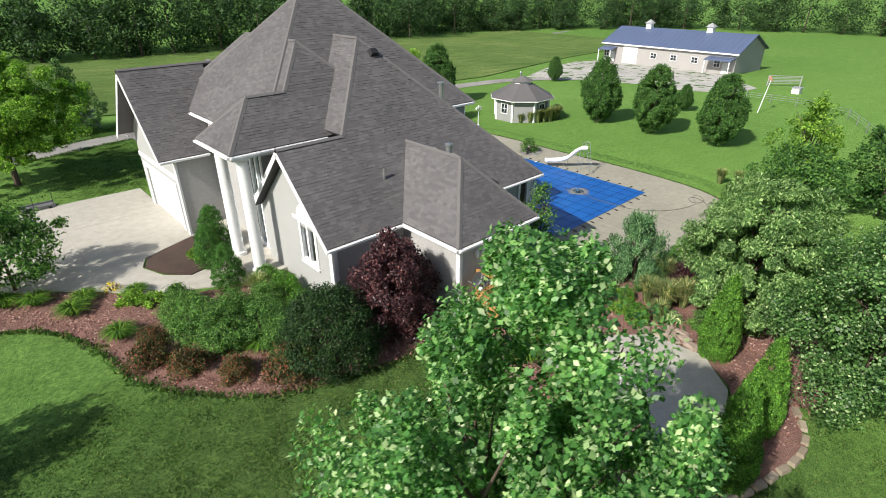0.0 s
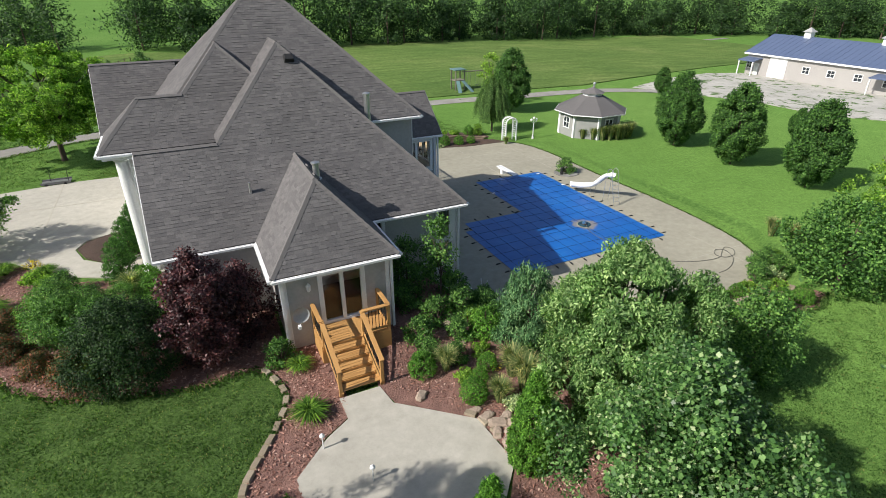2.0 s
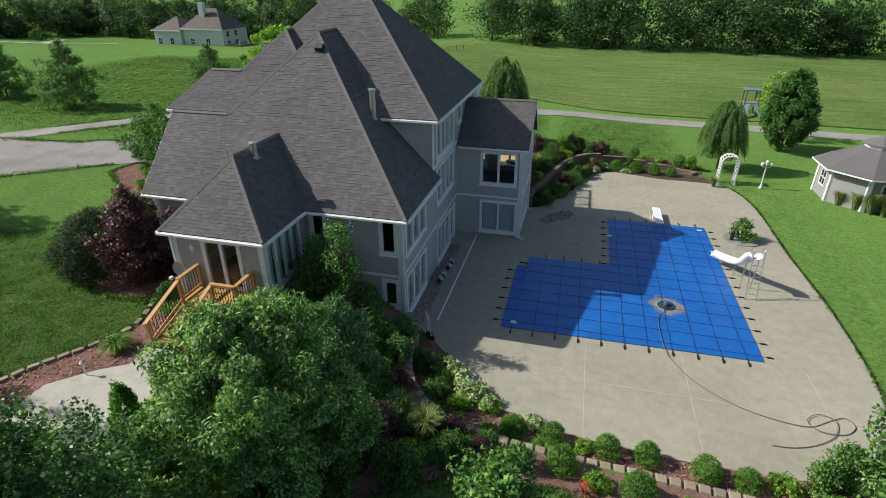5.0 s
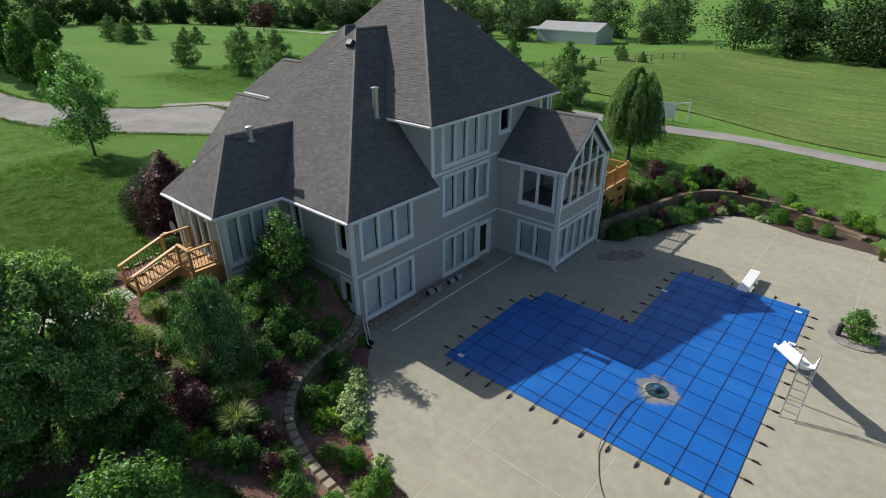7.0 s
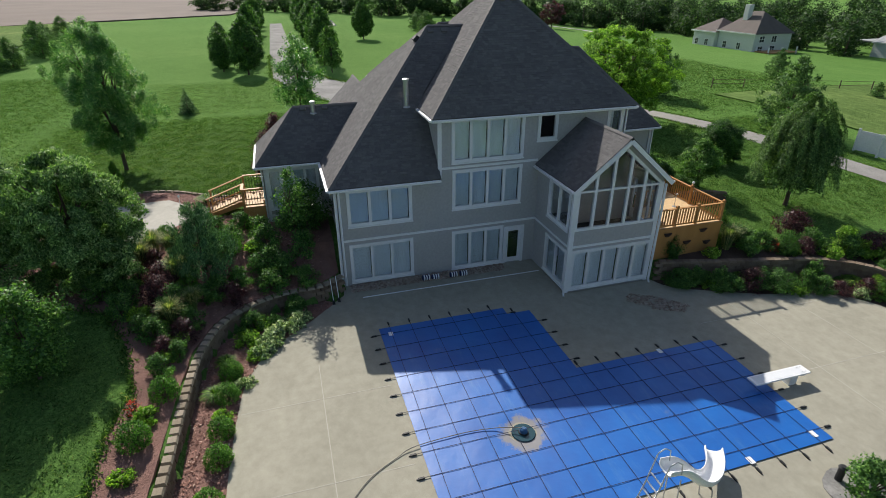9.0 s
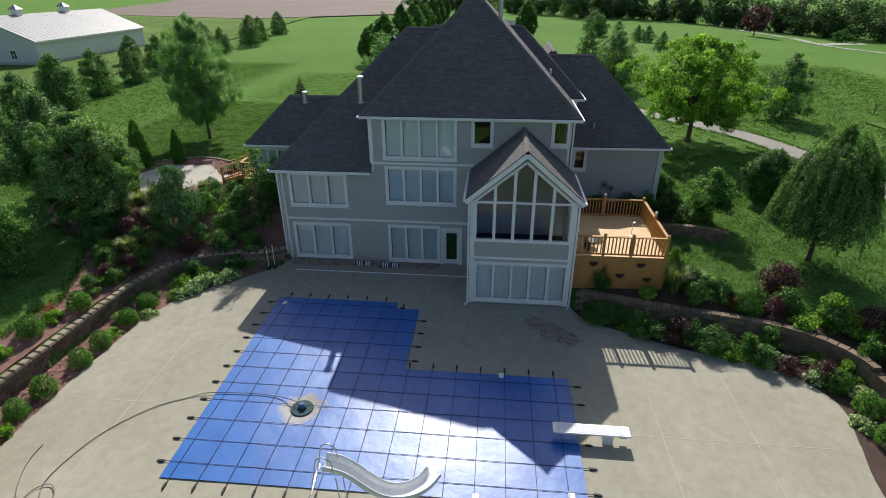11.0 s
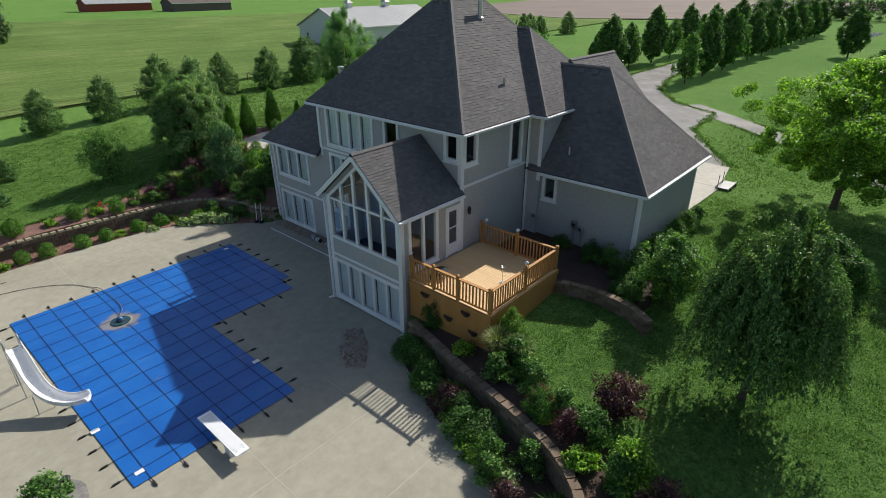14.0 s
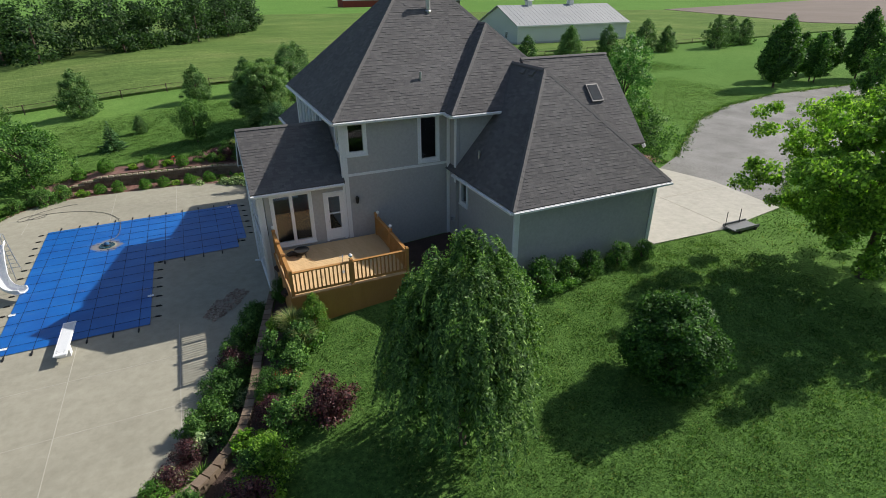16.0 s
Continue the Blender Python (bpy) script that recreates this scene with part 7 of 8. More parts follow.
for x, y, s in ((25.0, 37.6, 1.3), (25.6, 38.9, 1.1), (26.3, 41.5, 1.2), (27.3, 43.0, 1.2), (29.3, 44.2, 1.0), (37.9, 12.0, 1.3), (37.0, 11.2, 1.2), (38.8, 11.4, 1.2), (39.5, 12.6, 1.0),
                (4.7, 21.6, 1.1), (12.4, 12.6, 1.0), (17.5, 11.6, 1.1), (18.6, 12.6, 1.2), (17.3, 10.4, 0.9), (13.6, 38.9, 1.2), (12.2, 38.8, 1.1), (10.6, 38.8, 1.1), (9.2, 38.8, 0.9), (14.9, 38.9, 1.5), (17.0, 38.7, 1.5), (18.2, 39.2, 1.1), (17.5, 40.3, 1.3), (23.4, 13.8, 0.9), (22.0, 14.6, 1.0), (43.0, 12.6, 1.0), (41.6, 11.0, 1.1), (38.7, 30.4, 1.4), (21.8, 7.2, 1.0), (24.2, 8.6, 0.9)):
    put(dark_box, x, y, s)
for x, y, s in ((23.9, 12.6, 1.0), (26.2, 12.1, 0.8), (29.6, 11.0, 0.7), (35.8, 10.9, 0.9), (37.3, 10.3, 1.0), (30.0, 8.7, 0.8), (25.8, 9.2, 0.9), (26.8, 8.9, 0.8), (32.5, 8.5, 0.7), (19.2, 9.9, 0.8), (18.0, 8.9, 0.7), (28.7, 42.0, 0.9), (27.7, 44.2, 1.6), (26.6, 39.9, 0.9), (30.0, 42.8, 0.9), (3.2, 23.3, 1.0), (3.9, 22.6, 0.9), (6.3, 14.8, 1.1), (20.0, 12.3, 0.9), (24.5, 7.7, 0.9), (6.9, 25.6, 0.9), (35.4, 44.4, 0.9)):
    put(loose, x, y, s)
for x, y, s in ((22.2, 8.3, 1.1), (23.3, 8.3, 1.2), (25.4, 9.4, 1.0), (26.4, 8.8, 0.8), (26.6, 40.8, 0.9), (28.6, 44.9, 1.1), (20.6, 7.8, 1.0), (29.9, 41.6, 1.0)):
    put(barberry, x, y, s)
for x, y, s in ((24.7, 13.2, 1.2), (24.1, 13.9, 1.1), (25.3, 12.75, 1.1), (24.2, 13.1, 1.0), (26.1, 12.3, 0.9), (27.9, 11.7, 0.7), (38.3, 11.3, 1.1), (29.9, 41.4, 1.0), (32.4, 41.7, 0.8), (23.8, 14.0, 0.9), (18.9, 7.0, 0.8)):
    put(hosta, x, y, s)
for x, y, s in ((6.3, 17.2, 0.95), (4.4, 20.2, 0.8), (5.9, 18.8, 0.85), (4.6, 18.7, 1.0), (7.2, 18.6, 0.8), (6.6, 16.0, 0.8)):
    put(mid, x, y, s)
for x, y, s in ((3.4, 17.1, 1.0), (4.5, 15.6, 0.9), (3.0, 19.6, 0.8), (25.9, 39.3, 0.7)):
    put(rose, x, y, s)
for x, y, s in ((20.4, 7.2, 0.95), (17.6, 9.6, 0.72), (24.6, 8.9, 0.9), (6.3, 14.0, 0.9), (25.2, 36.9, 1.05), (24.9, 37.8, 0.85), (42.4, 14.4, 0.9), (42.8, 13.2, 0.9), (46.6, 38.0, 0.8), (47.4, 37.3, 0.95), (48.1, 36.7, 1.1), (48.8, 36.4, 1.15), (49.5, 36.2, 1.2), (50.2, 36.2, 1.15), (50.9, 36.3, 1.15), (51.6, 36.7, 1.1), (52.2, 37.2, 1.0), (38.8, 39.9, 0.6), (7.4, 19.8, 0.9)):
    put(fount, x, y, s)
for x, y, s in ((2.2, 20.9, 1.1), (1.2, 24.0, 1.1), (1.8, 24.8, 1.0), (0.2, 25.9, 1.1), (-0.8, 26.6, 1.1), (3.6, 23.9, 0.9), (26.3, 10.9, 0.7), (28.3, 10.6, 0.8), (25.2, 8.4, 0.9), (39.8, 12.0, 1.0), (40.4, 12.9, 1.0), (5.7, 19.2, 1.1), (5.9, 16.6, 1.0), (12.9, 11.9, 0.8)):
    put(lily, x, y, s)
for x, y, s in ((22.4, 6.2, 1.3), (23.4, 7.2, 1.1), (19.4, 5.9, 0.9), (18.9, 11.2, 1.0), (19.8, 12.9, 1.3), (21.2, 12.4, 1.1), (21.9, 11.5, 1.0), (17.8, 14.2, 1.3), (20.4, 14.6, 1.4), (21.3, 13.6, 1.2), (23.0, 10.0, 0.9), (25.3, 7.9, 0.8), (18.2, 10.0, 0.8), (24.0, 12.0, 1.0), (22.9, 13.9, 0.9), (17.4, 15.3, 1.2)):
    put(dark_box, x, y, s)
for x, y, s in ((19.6, 8.4, 0.9), (22.0, 8.9, 0.9), (23.6, 9.6, 0.8), (21.2, 6.3, 1.0), (18.5, 7.4, 0.7)):
    put(fount, x, y, s)
# the shaded bed below the deck: uneven plants that spill over the paving
yewlet = bush("low spreading dark yew under the deck's wall", (26.35, 33.3), 1.1, 0.8, DARKLEAF, 84, 3200, 0.07, dome, "yew_shrub", 0.6, 60, 0.4, "spreading yews", 0.26)
wispy = bush("upright wispy green shrub in the shaded bed", (27.1, 35.1), 1.25, 0.6, BROAD, 85, 1500, 0.1, ovate, "wispy_shrub", 0.4, 34, 0.5, "wispy shrubs", 0.22)
spirea = bush("bright yellow-green spirea above the wall", (27.0, 43.1), 1.5, 0.9, LOCUST, 86, 2600, 0.11, dome, "spirea_shrub", 0.5, 50, 0.45, "spireas", 0.3)
olive = bush("rounded olive-green shrub at the deck's corner", (24.35, 36.95), 1.9, 0.62, LILY, 87, 5200, 0.06, column, "olive_shrub", 0.85, 120, 0.12, clump_r=0.2)
smoke = bush("dark purple smoke bush above the wall", (24.9, 41.7), 1.5, 0.85, PLUM, 88, 2600, 0.1, ovate, "smoke_bush", 0.5, 50, 0.45, "smoke bushes", 0.3)
rnd = random.Random(64)
spots = [(26.2 + 0.42 * k * 0.5 + rnd.uniform(-0.3, 0.3), 33.0 + 0.5 * k + rnd.uniform(-0.2, 0.2)) for k in range(16)]
for k, (x, y) in enumerate(spots):
    put((yewlet, wispy, yewlet, loose, dark_box, wispy, hosta, barberry)[k % 8], x, y, rnd.uniform(0.75, 1.25), None, rnd.uniform(0.7, 1.25))
for k, (x, y) in enumerate(WALL_E[4:62:4]):
    nx_, ny_ = (WALL_E[4 * k + 5][1] - y), -(WALL_E[4 * k + 5][0] - x)
    d = math.hypot(nx_, ny_)
    side = 0.55 if k % 2 else -0.6
    put((yewlet, wispy, loose, lily, wispy, hosta)[k % 6], x + side * nx_ / d, y + side * ny_ / d, rnd.uniform(0.7, 1.1), None, rnd.uniform(0.7, 1.2))
for x, y, s in ((27.7, 44.4, 0.9), (30.3, 44.3, 0.8)):
    put(smoke, x, y, s)
for x, y, s in ((28.3, 44.9, 0.8), (29.6, 42.6, 0.6), (37.6, 43.6, 0.8)):
    put(spirea, x, y, s)
for x, y, s in ((16.6, 36.4, 0.9), (17.4, 38.2, 0.8), (18.7, 39.0, 0.9), (16.5, 34.6, 0.7)):
    put(yewlet, x, y, s)
for x, y, s in ((16.8, 37.4, 1.0), (17.3, 38.9, 1.0), (19.0, 39.4, 0.9), (25.3, 38.3, 0.9), (26.0, 40.2, 0.9)):
    put(wispy, x, y, s)
flowers = bush("patch of small yellow flowers", (2.9, 24.9), 0.5, 0.45, YELLOW, 91, 160, 0.08, dome, "yellow_flowers", 0.8, 20, category="flowers", group="flowers")
for x, y, s in ((6.5, 15.2, 0.7), (19.3, 9.0, 0.6), (40.5, 12.4, 0.6)):
    put(flowers, x, y, s)
rfl = bush("patch of red flowers in the bed", (26.2, 39.2), 0.6, 0.4, REDFLOWER, 92, 90, 0.07, dome, "red_flowers", 0.8, 16, category="flowers", group="flowers")
for x, y, s in ((29.6, 8.3, 0.8), (12.9, 2.6, 0.7), (16.4, 2.2, 0.7)):
    put(rfl, x, y, s)


# distant woods, as one mass of leaves
def wood_line(name, points, depth, step, seed, label, h0=6.5, h1=14.0):
    rnd = random.Random(seed)
    P, A, N, L, W = [], [], [], [], []
    tm = Mesh()
    line = curve_through(points, step)
    k = 0
    for x, y in line:
        for row in range(depth):
            k += 1
            px, py = x + rnd.uniform(-0.5, 0.5) * step * 1.2, y + rnd.uniform(-0.5, 0.5) * step + row * step * 0.9 * (1 if y > 0 else -1)
            h = rnd.uniform(h0, h1)
            a = crown_arrays(seed * 1000 + k, 1900, h, h * 0.02, h * rnd.uniform(0.36, 0.52), oval, 34, h * 0.15, 0.52, 0.5, 0, 0.35)
            P.append(a[0] + np.array([px, py, base_ground(px, py)]))
            A.append(a[1])
            N.append(a[2])
            L.append(a[3])
            W.append(a[4])
            if row == 0:
                tm.tube([(px, py, base_ground(px, py) - 0.2), (px, py, base_ground(px, py) + h * 0.5)], [0.25, 0.12], 5)
    me = leaf_mesh(name, *(np.concatenate(q) for q in (P, A, N, L, W)), WOODS, 3)
    ob = tagged(new(name, me), label, "trees", kind="stuff")
    part("trunks", tm, BARK, ob, kind="stuff")
    return ob


wood_line("wood_house", [(-150, 150), (-110, 143), (-90, 137), (-72, 141), (-54, 138)], 2, 6.5, 6, "leafy trees behind the neighbouring house")
wood_line("wood_shed", [(-60, 164), (-44, 164), (-33, 161), (-24, 160), (-14, 150)], 2, 7.0, 7, "leafy trees beside the white shed", 10.0, 14.0)
wood_line("wood_north", [(8, 132), (14, 133), (18, 130), (50, 126), (90, 130), (128, 134), (165, 120), (200, 90)], 3, 6.0, 1, "dense dark green belt of trees along the field", 9.0, 19.0)
wood_line("wood_east", [(205, 80), (215, 30), (220, -20)], 2, 7.0, 2, "dark belt of trees beyond the barn", 9.0, 19.0)
wood_line("wood_west", [(-60, 170), (-90, 165), (-120, 140), (-150, 100), (-165, 60)], 3, 5.5, 3, "line of mixed trees beyond the front lawn")
wood_line("wood_south", [(66, -70), (48, -66), (34, -74), (20, -92), (8, -120)], 3, 6.0, 4, "dense wood edge beyond the meadow")
wood_line("wood_far", [(-165, 55), (-190, 40), (-230, -10)], 2, 6.0, 5, "thin line of distant trees")


# ---------------------------------------------------------------- outbuildings
def gable_building(name, label, x0, x1, y0, y1, eave, top, along, wall_mat, roof_mat, over=0.5, z=None):
    """A plain long building with a pitched roof; along: the ridge's axis."""
    b = thing(name, label, "building", ((x0 + x1) / 2, (y0 + y1) / 2, z))
    e, t = z + eave, z + top
    w = Mesh()
    if along == 'y':
        xm = (x0 + x1) / 2
        w.v += [(x0, y0, z - 0.4), (x1, y0, z - 0.4), (x1, y1, z - 0.4), (x0, y1, z - 0.4), (x0, y0, e), (x1, y0, e), (x1, y1, e), (x0, y1, e), (xm, y0, t), (xm, y1, t)]
        w.f += [(0, 1, 5, 8, 4), (2, 3, 7, 9, 6), (1, 2, 6, 5), (3, 0, 4, 7)]
        slope = (t - e) / (xm - x0)
        sides = [[(x0 - over, y0 - over, e - over * slope), (x0 - over, y1 + over, e - over * slope), (xm, y1 + over, t), (xm, y0 - over, t)],
                 [(x1 + over, y1 + over, e - over * slope), (x1 + over, y0 - over, e - over * slope), (xm, y0 - over, t), (xm, y1 + over, t)]]
    else:
        ym = (y0 + y1) / 2
        w.v += [(x0, y0, z - 0.4), (x1, y0, z - 0.4), (x1, y1, z - 0.4), (x0, y1, z - 0.4), (x0, y0, e), (x1, y0, e), (x1, y1, e), (x0, y1, e), (x0, ym, t), (x1, ym, t)]
        w.f += [(0, 1, 5, 4), (2, 3, 7, 6), (1, 2, 6, 9, 5), (3, 0, 4, 8, 7)]
        slope = (t - e) / (ym - y0)
        sides = [[(x1 + over, y0 - over, e - over * slope), (x0 - over, y0 - over, e - over * slope), (x0 - over, ym, t), (x1 + over, ym, t)],
                 [(x0 - over, y1 + over, e - over * slope), (x1 + over, y1 + over, e - over * slope), (x1 + over, ym, t), (x0 - over, ym, t)]]
    part("wall", w, wall_mat, b)
    for s in sides:
        m = Mesh()
        i = len(m.v)
        m.v += [(x, y, zz + 0.04) for x, y, zz in s] + [(x, y, zz + 0.2) for x, y, zz in s]
        m.f += [(0, 1, 2, 3), (7, 6, 5, 4), (0, 4, 5, 1), (1, 5, 6, 2), (2, 6, 7, 3), (3, 7, 4, 0)]
        rf = part("roof", m, roof_mat, b)
        rb = Mesh()
        p = [Vector(q) for q in s]
        n = int((p[1] - p[0]).length / 1.0)
        for k in range(n + 1):
            a, c = p[0].lerp(p[1], k / n), p[3].lerp(p[2], k / n)
            rb.bar(a + Vector((0, 0, 0.215)), c + Vector((0, 0, 0.215)), 0.05, 0.04)
        part("seams", rb, roof_mat, rf, kind="stuff")
        part("fascia", Mesh().bar(p[0] + Vector((0, 0, 0.08)), p[1] + Vector((0, 0, 0.08)), 0.06, 0.26), WHITE, b)
    return b


def cupola(parent, x, y, z, s=0.9):
    c = part("cupola", Mesh().box(x - s / 2, x + s / 2, y - s / 2, y + s / 2, z - 0.4, z + s * 0.8), WHITE, parent, "small white louvred cupola")
    m = Mesh()
    h = s * 0.75
    m.v += [(x - h, y - h, z + s * 0.8), (x + h, y - h, z + s * 0.8), (x + h, y + h, z + s * 0.8), (x - h, y + h, z + s * 0.8), (x, y, z + s * 1.5)]
    m.f += [(3, 2, 1, 0), (0, 1, 4), (1, 2, 4), (2, 3, 4), (3, 0, 4)]
    part("cap", m, PALEROOF, c)


def simple_window(parent, axis, at, u, z, w, h, out):
    def bx(m, p, q, r, s, d0, d1):
        a, b = sorted((at + out * d0, at + out * d1))
        return m.box(a, b, p, q, r, s) if axis == 'x' else m.box(p, q, a, b, r, s)
    f = Mesh()
    bx(f, u - w / 2 - 0.1, u - w / 2, z - 0.1, z + h + 0.1, 0, 0.06)
    bx(f, u + w / 2, u + w / 2 + 0.1, z - 0.1, z + h + 0.1, 0, 0.06)
    bx(f, u - w / 2, u + w / 2, z + h, z + h + 0.1, 0, 0.06)
    bx(f, u - w / 2, u + w / 2, z - 0.1, z, 0, 0.06)
    bx(f, u - 0.03, u + 0.03, z, z + h, 0, 0.05)
    bx(f, u - w / 2, u - 0.03, z + h / 2 - 0.03, z + h / 2 + 0.03, 0, 0.05)
    bx(f, u + 0.03, u + w / 2, z + h / 2 - 0.03, z + h / 2 + 0.03, 0, 0.05)
    win = part("window", f, WHITE, parent)
    g = Mesh()
    bx(g, u - w / 2, u + w / 2, z, z + h, 0.005, 0.02)
    part("pane", g, DARKGLASS, win)


DARKGLASS = surface("dark pane", (0.02, 0.025, 0.03), (0.04, 0.05, 0.06), 0.08, 1, 5, 0.0, spec=0.6)
BZ = -1.4
barn = gable_building("metal_barn", "long tan metal barn with a blue roof and white trim", 105.0, 118.0, 37.9, 64.4, 3.7, 6.3, 'y', TANWALL, BLUEROOF, 0.5, BZ)
for y in (46.0, 58.5):
    cupola(barn, 111.5, y, BZ + 6.4, 1.1)
m = Mesh()
m.box(104.9, 105.0, 56.8, 60.0, BZ, BZ + 3.4)
part("sliding_door", m, WHITE, barn, "tall white sliding door")
for y in (45.2, 49.3, 53.4):
    simple_window(barn, 'x', 105.0, y, BZ + 1.5, 1.1, 0.95, -1)
for y0, y1 in ((38.1, 42.4), (61.6, 64.3)):
    pr = part("porch_roof", Mesh().prism([(102.6, y0 - 0.2), (105.0, y0 - 0.2), (105.0, y1 + 0.2), (102.6, y1 + 0.2)], lambda x, y: BZ + 2.5 + 0.35 * (x - 102.6) / 2.4, lambda x, y: BZ + 2.65 + 0.35 * (x - 102.6) / 2.4), BLUEROOF, barn)
    for y in (y0, y1):
        part("porch_post", Mesh().box(102.7, 102.85, y - 0.08, y + 0.08, BZ - 0.1, BZ + 2.6), WHITE, barn)
    simple_window(barn, 'x', 105.0, (y0 + y1) / 2 + 0.8, BZ + 1.2, 1.0, 1.1, -1)
    part("door", Mesh().box(104.93, 105.0, (y0 + y1) / 2 - 1.1, (y0 + y1) / 2 - 0.2, BZ, BZ + 2.05), BARNWHITE, barn)

wbarn = gable_building("white_barn", "long white metal barn with a pale roof", -64.0, -35.5, -61.5, -45.2, 4.0, 7.4, 'x', BARNWHITE, PALEROOF, 0.4, 2.0)
for x in (-43.0, -54.0):
    cupola(wbarn, x, -53.35, 9.5, 1.1)
for y in (-58.5, -49.5):
    simple_window(wbarn, 'x', -35.5, y, 3.4, 0.9, 1.2, 1)
part("skirt_panel", Mesh().box(-64.02, -35.46, -61.54, -45.16, 1.7, 2.9), surface("grey wainscot metal", (0.40, 0.43, 0.43), (0.48, 0.5, 0.5), 0.6), wbarn)

NZ = -2.3
far_house = thing("neighbour_house", "pale two-storey neighbouring house with a brown hip roof", "house", (-70, 126, NZ))


def hip_block(x0, x1, y0, y1, eave, top, over=0.5):
    part("wall", Mesh().box(x0, x1, y0, y1, NZ - 0.5, NZ + eave), BARNWHITE, far_house)
    m = Mesh()
    h = (y1 - y0) / 2 + over
    e, t, ym = NZ + eave, NZ + top, (y0 + y1) / 2
    m.v += [(x0 - over, y0 - over, e), (x1 + over, y0 - over, e), (x1 + over, y1 + over, e), (x0 - over, y1 + over, e), (x0 - over + h * 0.8, ym, t), (x1 + over - h * 0.8, ym, t)]
    m.f += [(0, 1, 5, 4), (1, 2, 5), (2, 3, 4, 5), (3, 0, 4), (3, 2, 1, 0)]
    part("roof", m, BROWNROOF, far_house)
    part("fascia", Mesh().bar((x0 - over, y0 - over - 0.02, e), (x1 + over, y0 - over - 0.02, e), 0.1, 0.3), WHITE, far_house)


hip_block(-80.0, -72.2, 121.0, 130.5, 4.6, 7.6)
hip_block(-72.0, -60.6, 121.8, 132.5, 5.0, 9.6)
for x in (-78.5, -75, -69.5, -65):
    simple_window(far_house, 'y', 121.0 if x < -72 else 121.8, x, NZ + 1.4, 1.1, 1.4, -1)
for y in (124.0, 127.5):
    for zz in (1.0, 3.2):
        simple_window(far_house, 'x', -60.6, y, NZ + zz, 1.3, 1.3, 1)
part("chimney", Mesh().box(-68.4, -67.0, 124.6, 125.8, NZ + 6.0, NZ + 11.0), BARNWHITE, far_house)
part("porch_floor", Mesh().box(-60.5, -56.5, 122.5, 131.0, NZ + 1.2, NZ + 1.4), WOODNEW, far_house)
for x, y in ((-56.7, 122.7), (-56.7, 126.5), (-56.7, 130.8), (-60.3, 122.7)):
    part("porch_post", Mesh().box(x - 0.12, x + 0.12, y - 0.12, y + 0.12, NZ - 0.3, NZ + 2.5), WHITE, far_house)
shed = gable_building("white_shed", "low white metal shed with an open bay", -49.5, -31.2, 144.5, 154.5, 3.6, 5.4, 'x', BARNWHITE, PALEROOF, 0.3, -2.2)
part("lean_to", Mesh().prism([(-54.5, 144.8), (-49.8, 144.8), (-49.8, 154.2), (-54.5, 154.2)], 1.3, 1.5), PALEROOF, shed)
for y in (145.0, 154.0):
    part("post", Mesh().box(-54.4, -54.1, y - 0.15, y + 0.15, -2.6, 1.3), WHITE, shed)
for nm, x, y, w in (("red_barn", -72, -268, 30), ("brown_barn", -100, -240, 30)):
    gable_building(nm, "distant low red barn with a pale roof" if nm[0] == "r" else "distant low brown farm building", x - w / 2, x + w / 2, y - 6, y + 6, 3.6, 6.2, 'x', RED if nm[0] == "r" else BROWNROOF, PALEROOF if nm[0] == "r" else BROWNROOF, 0.4, 2.2)

# gazebo: eight sides, low roof with a small lantern top
GX, GY = 48.9, 39.9
GAZWALL = surface("pale grey boards", (0.27, 0.275, 0.27), (0.33, 0.335, 0.325), 0.75)
gaz = thing("garden_gazebo", "grey eight-sided garden pavilion with a shingled roof", "pavilion", (GX, GY, 0))


def octo(r, z, turn=22.5):
    return [(GX + r * math.cos(radians(turn + 45 * k)), GY + r * math.sin(radians(turn + 45 * k)), z) for k in range(8)]


o0, o1 = octo(3.1, -0.1), octo(3.1, 2.5)
for k in range(8):
    j = (k + 1) % 8
    a, b = Vector(o0[k]), Vector(o0[j])
    d = (b - a).normalized()
    nrm = Vector((d.y, -d.x, 0))
    m = Mesh()
    m.bar(a + Vector((0, 0, 1.3)), b + Vector((0, 0, 1.3)), 0.12, 2.6)
    wl = part("wall", m, GAZWALL, gaz)
    part("corner_post", Mesh().box(a.x - 0.13, a.x + 0.13, a.y - 0.13, a.y + 0.13, -0.1, 2.55), WHITE, gaz)
    if k in (3, 5, 7, 1):
        c = (a + b) / 2 + nrm * 0.07
        wf = Mesh()
        for u0, u1, z0, z1 in ((-0.5, -0.4, 0.9, 2.1), (0.4, 0.5, 0.9, 2.1), (-0.4, 0.4, 2.0, 2.1), (-0.4, 0.4, 0.9, 1.0), (-0.03, 0.03, 1.0, 2.0), (-0.4, -0.03, 1.47, 1.53), (0.03, 0.4, 1.47, 1.53)):
            wf.bar(c + d * u0 + Vector((0, 0, (z0 + z1) / 2)), c + d * u1 + Vector((0, 0, (z0 + z1) / 2)), 0.08, z1 - z0)
        wn_ = part("window", wf, WHITE, gaz)
        part("pane", Mesh().bar(c - nrm * 0.002 + d * -0.4 + Vector((0, 0, 1.5)), c - nrm * 0.002 + d * 0.4 + Vector((0, 0, 1.5)), 0.02, 1.0), DARKGLASS, wn_)
e0, e1 = octo(3.75, 2.45), octo(1.05, 3.85)
l0, l1 = octo(1.0, 3.8), octo(1.0, 4.15)
c0 = octo(1.25, 4.1)
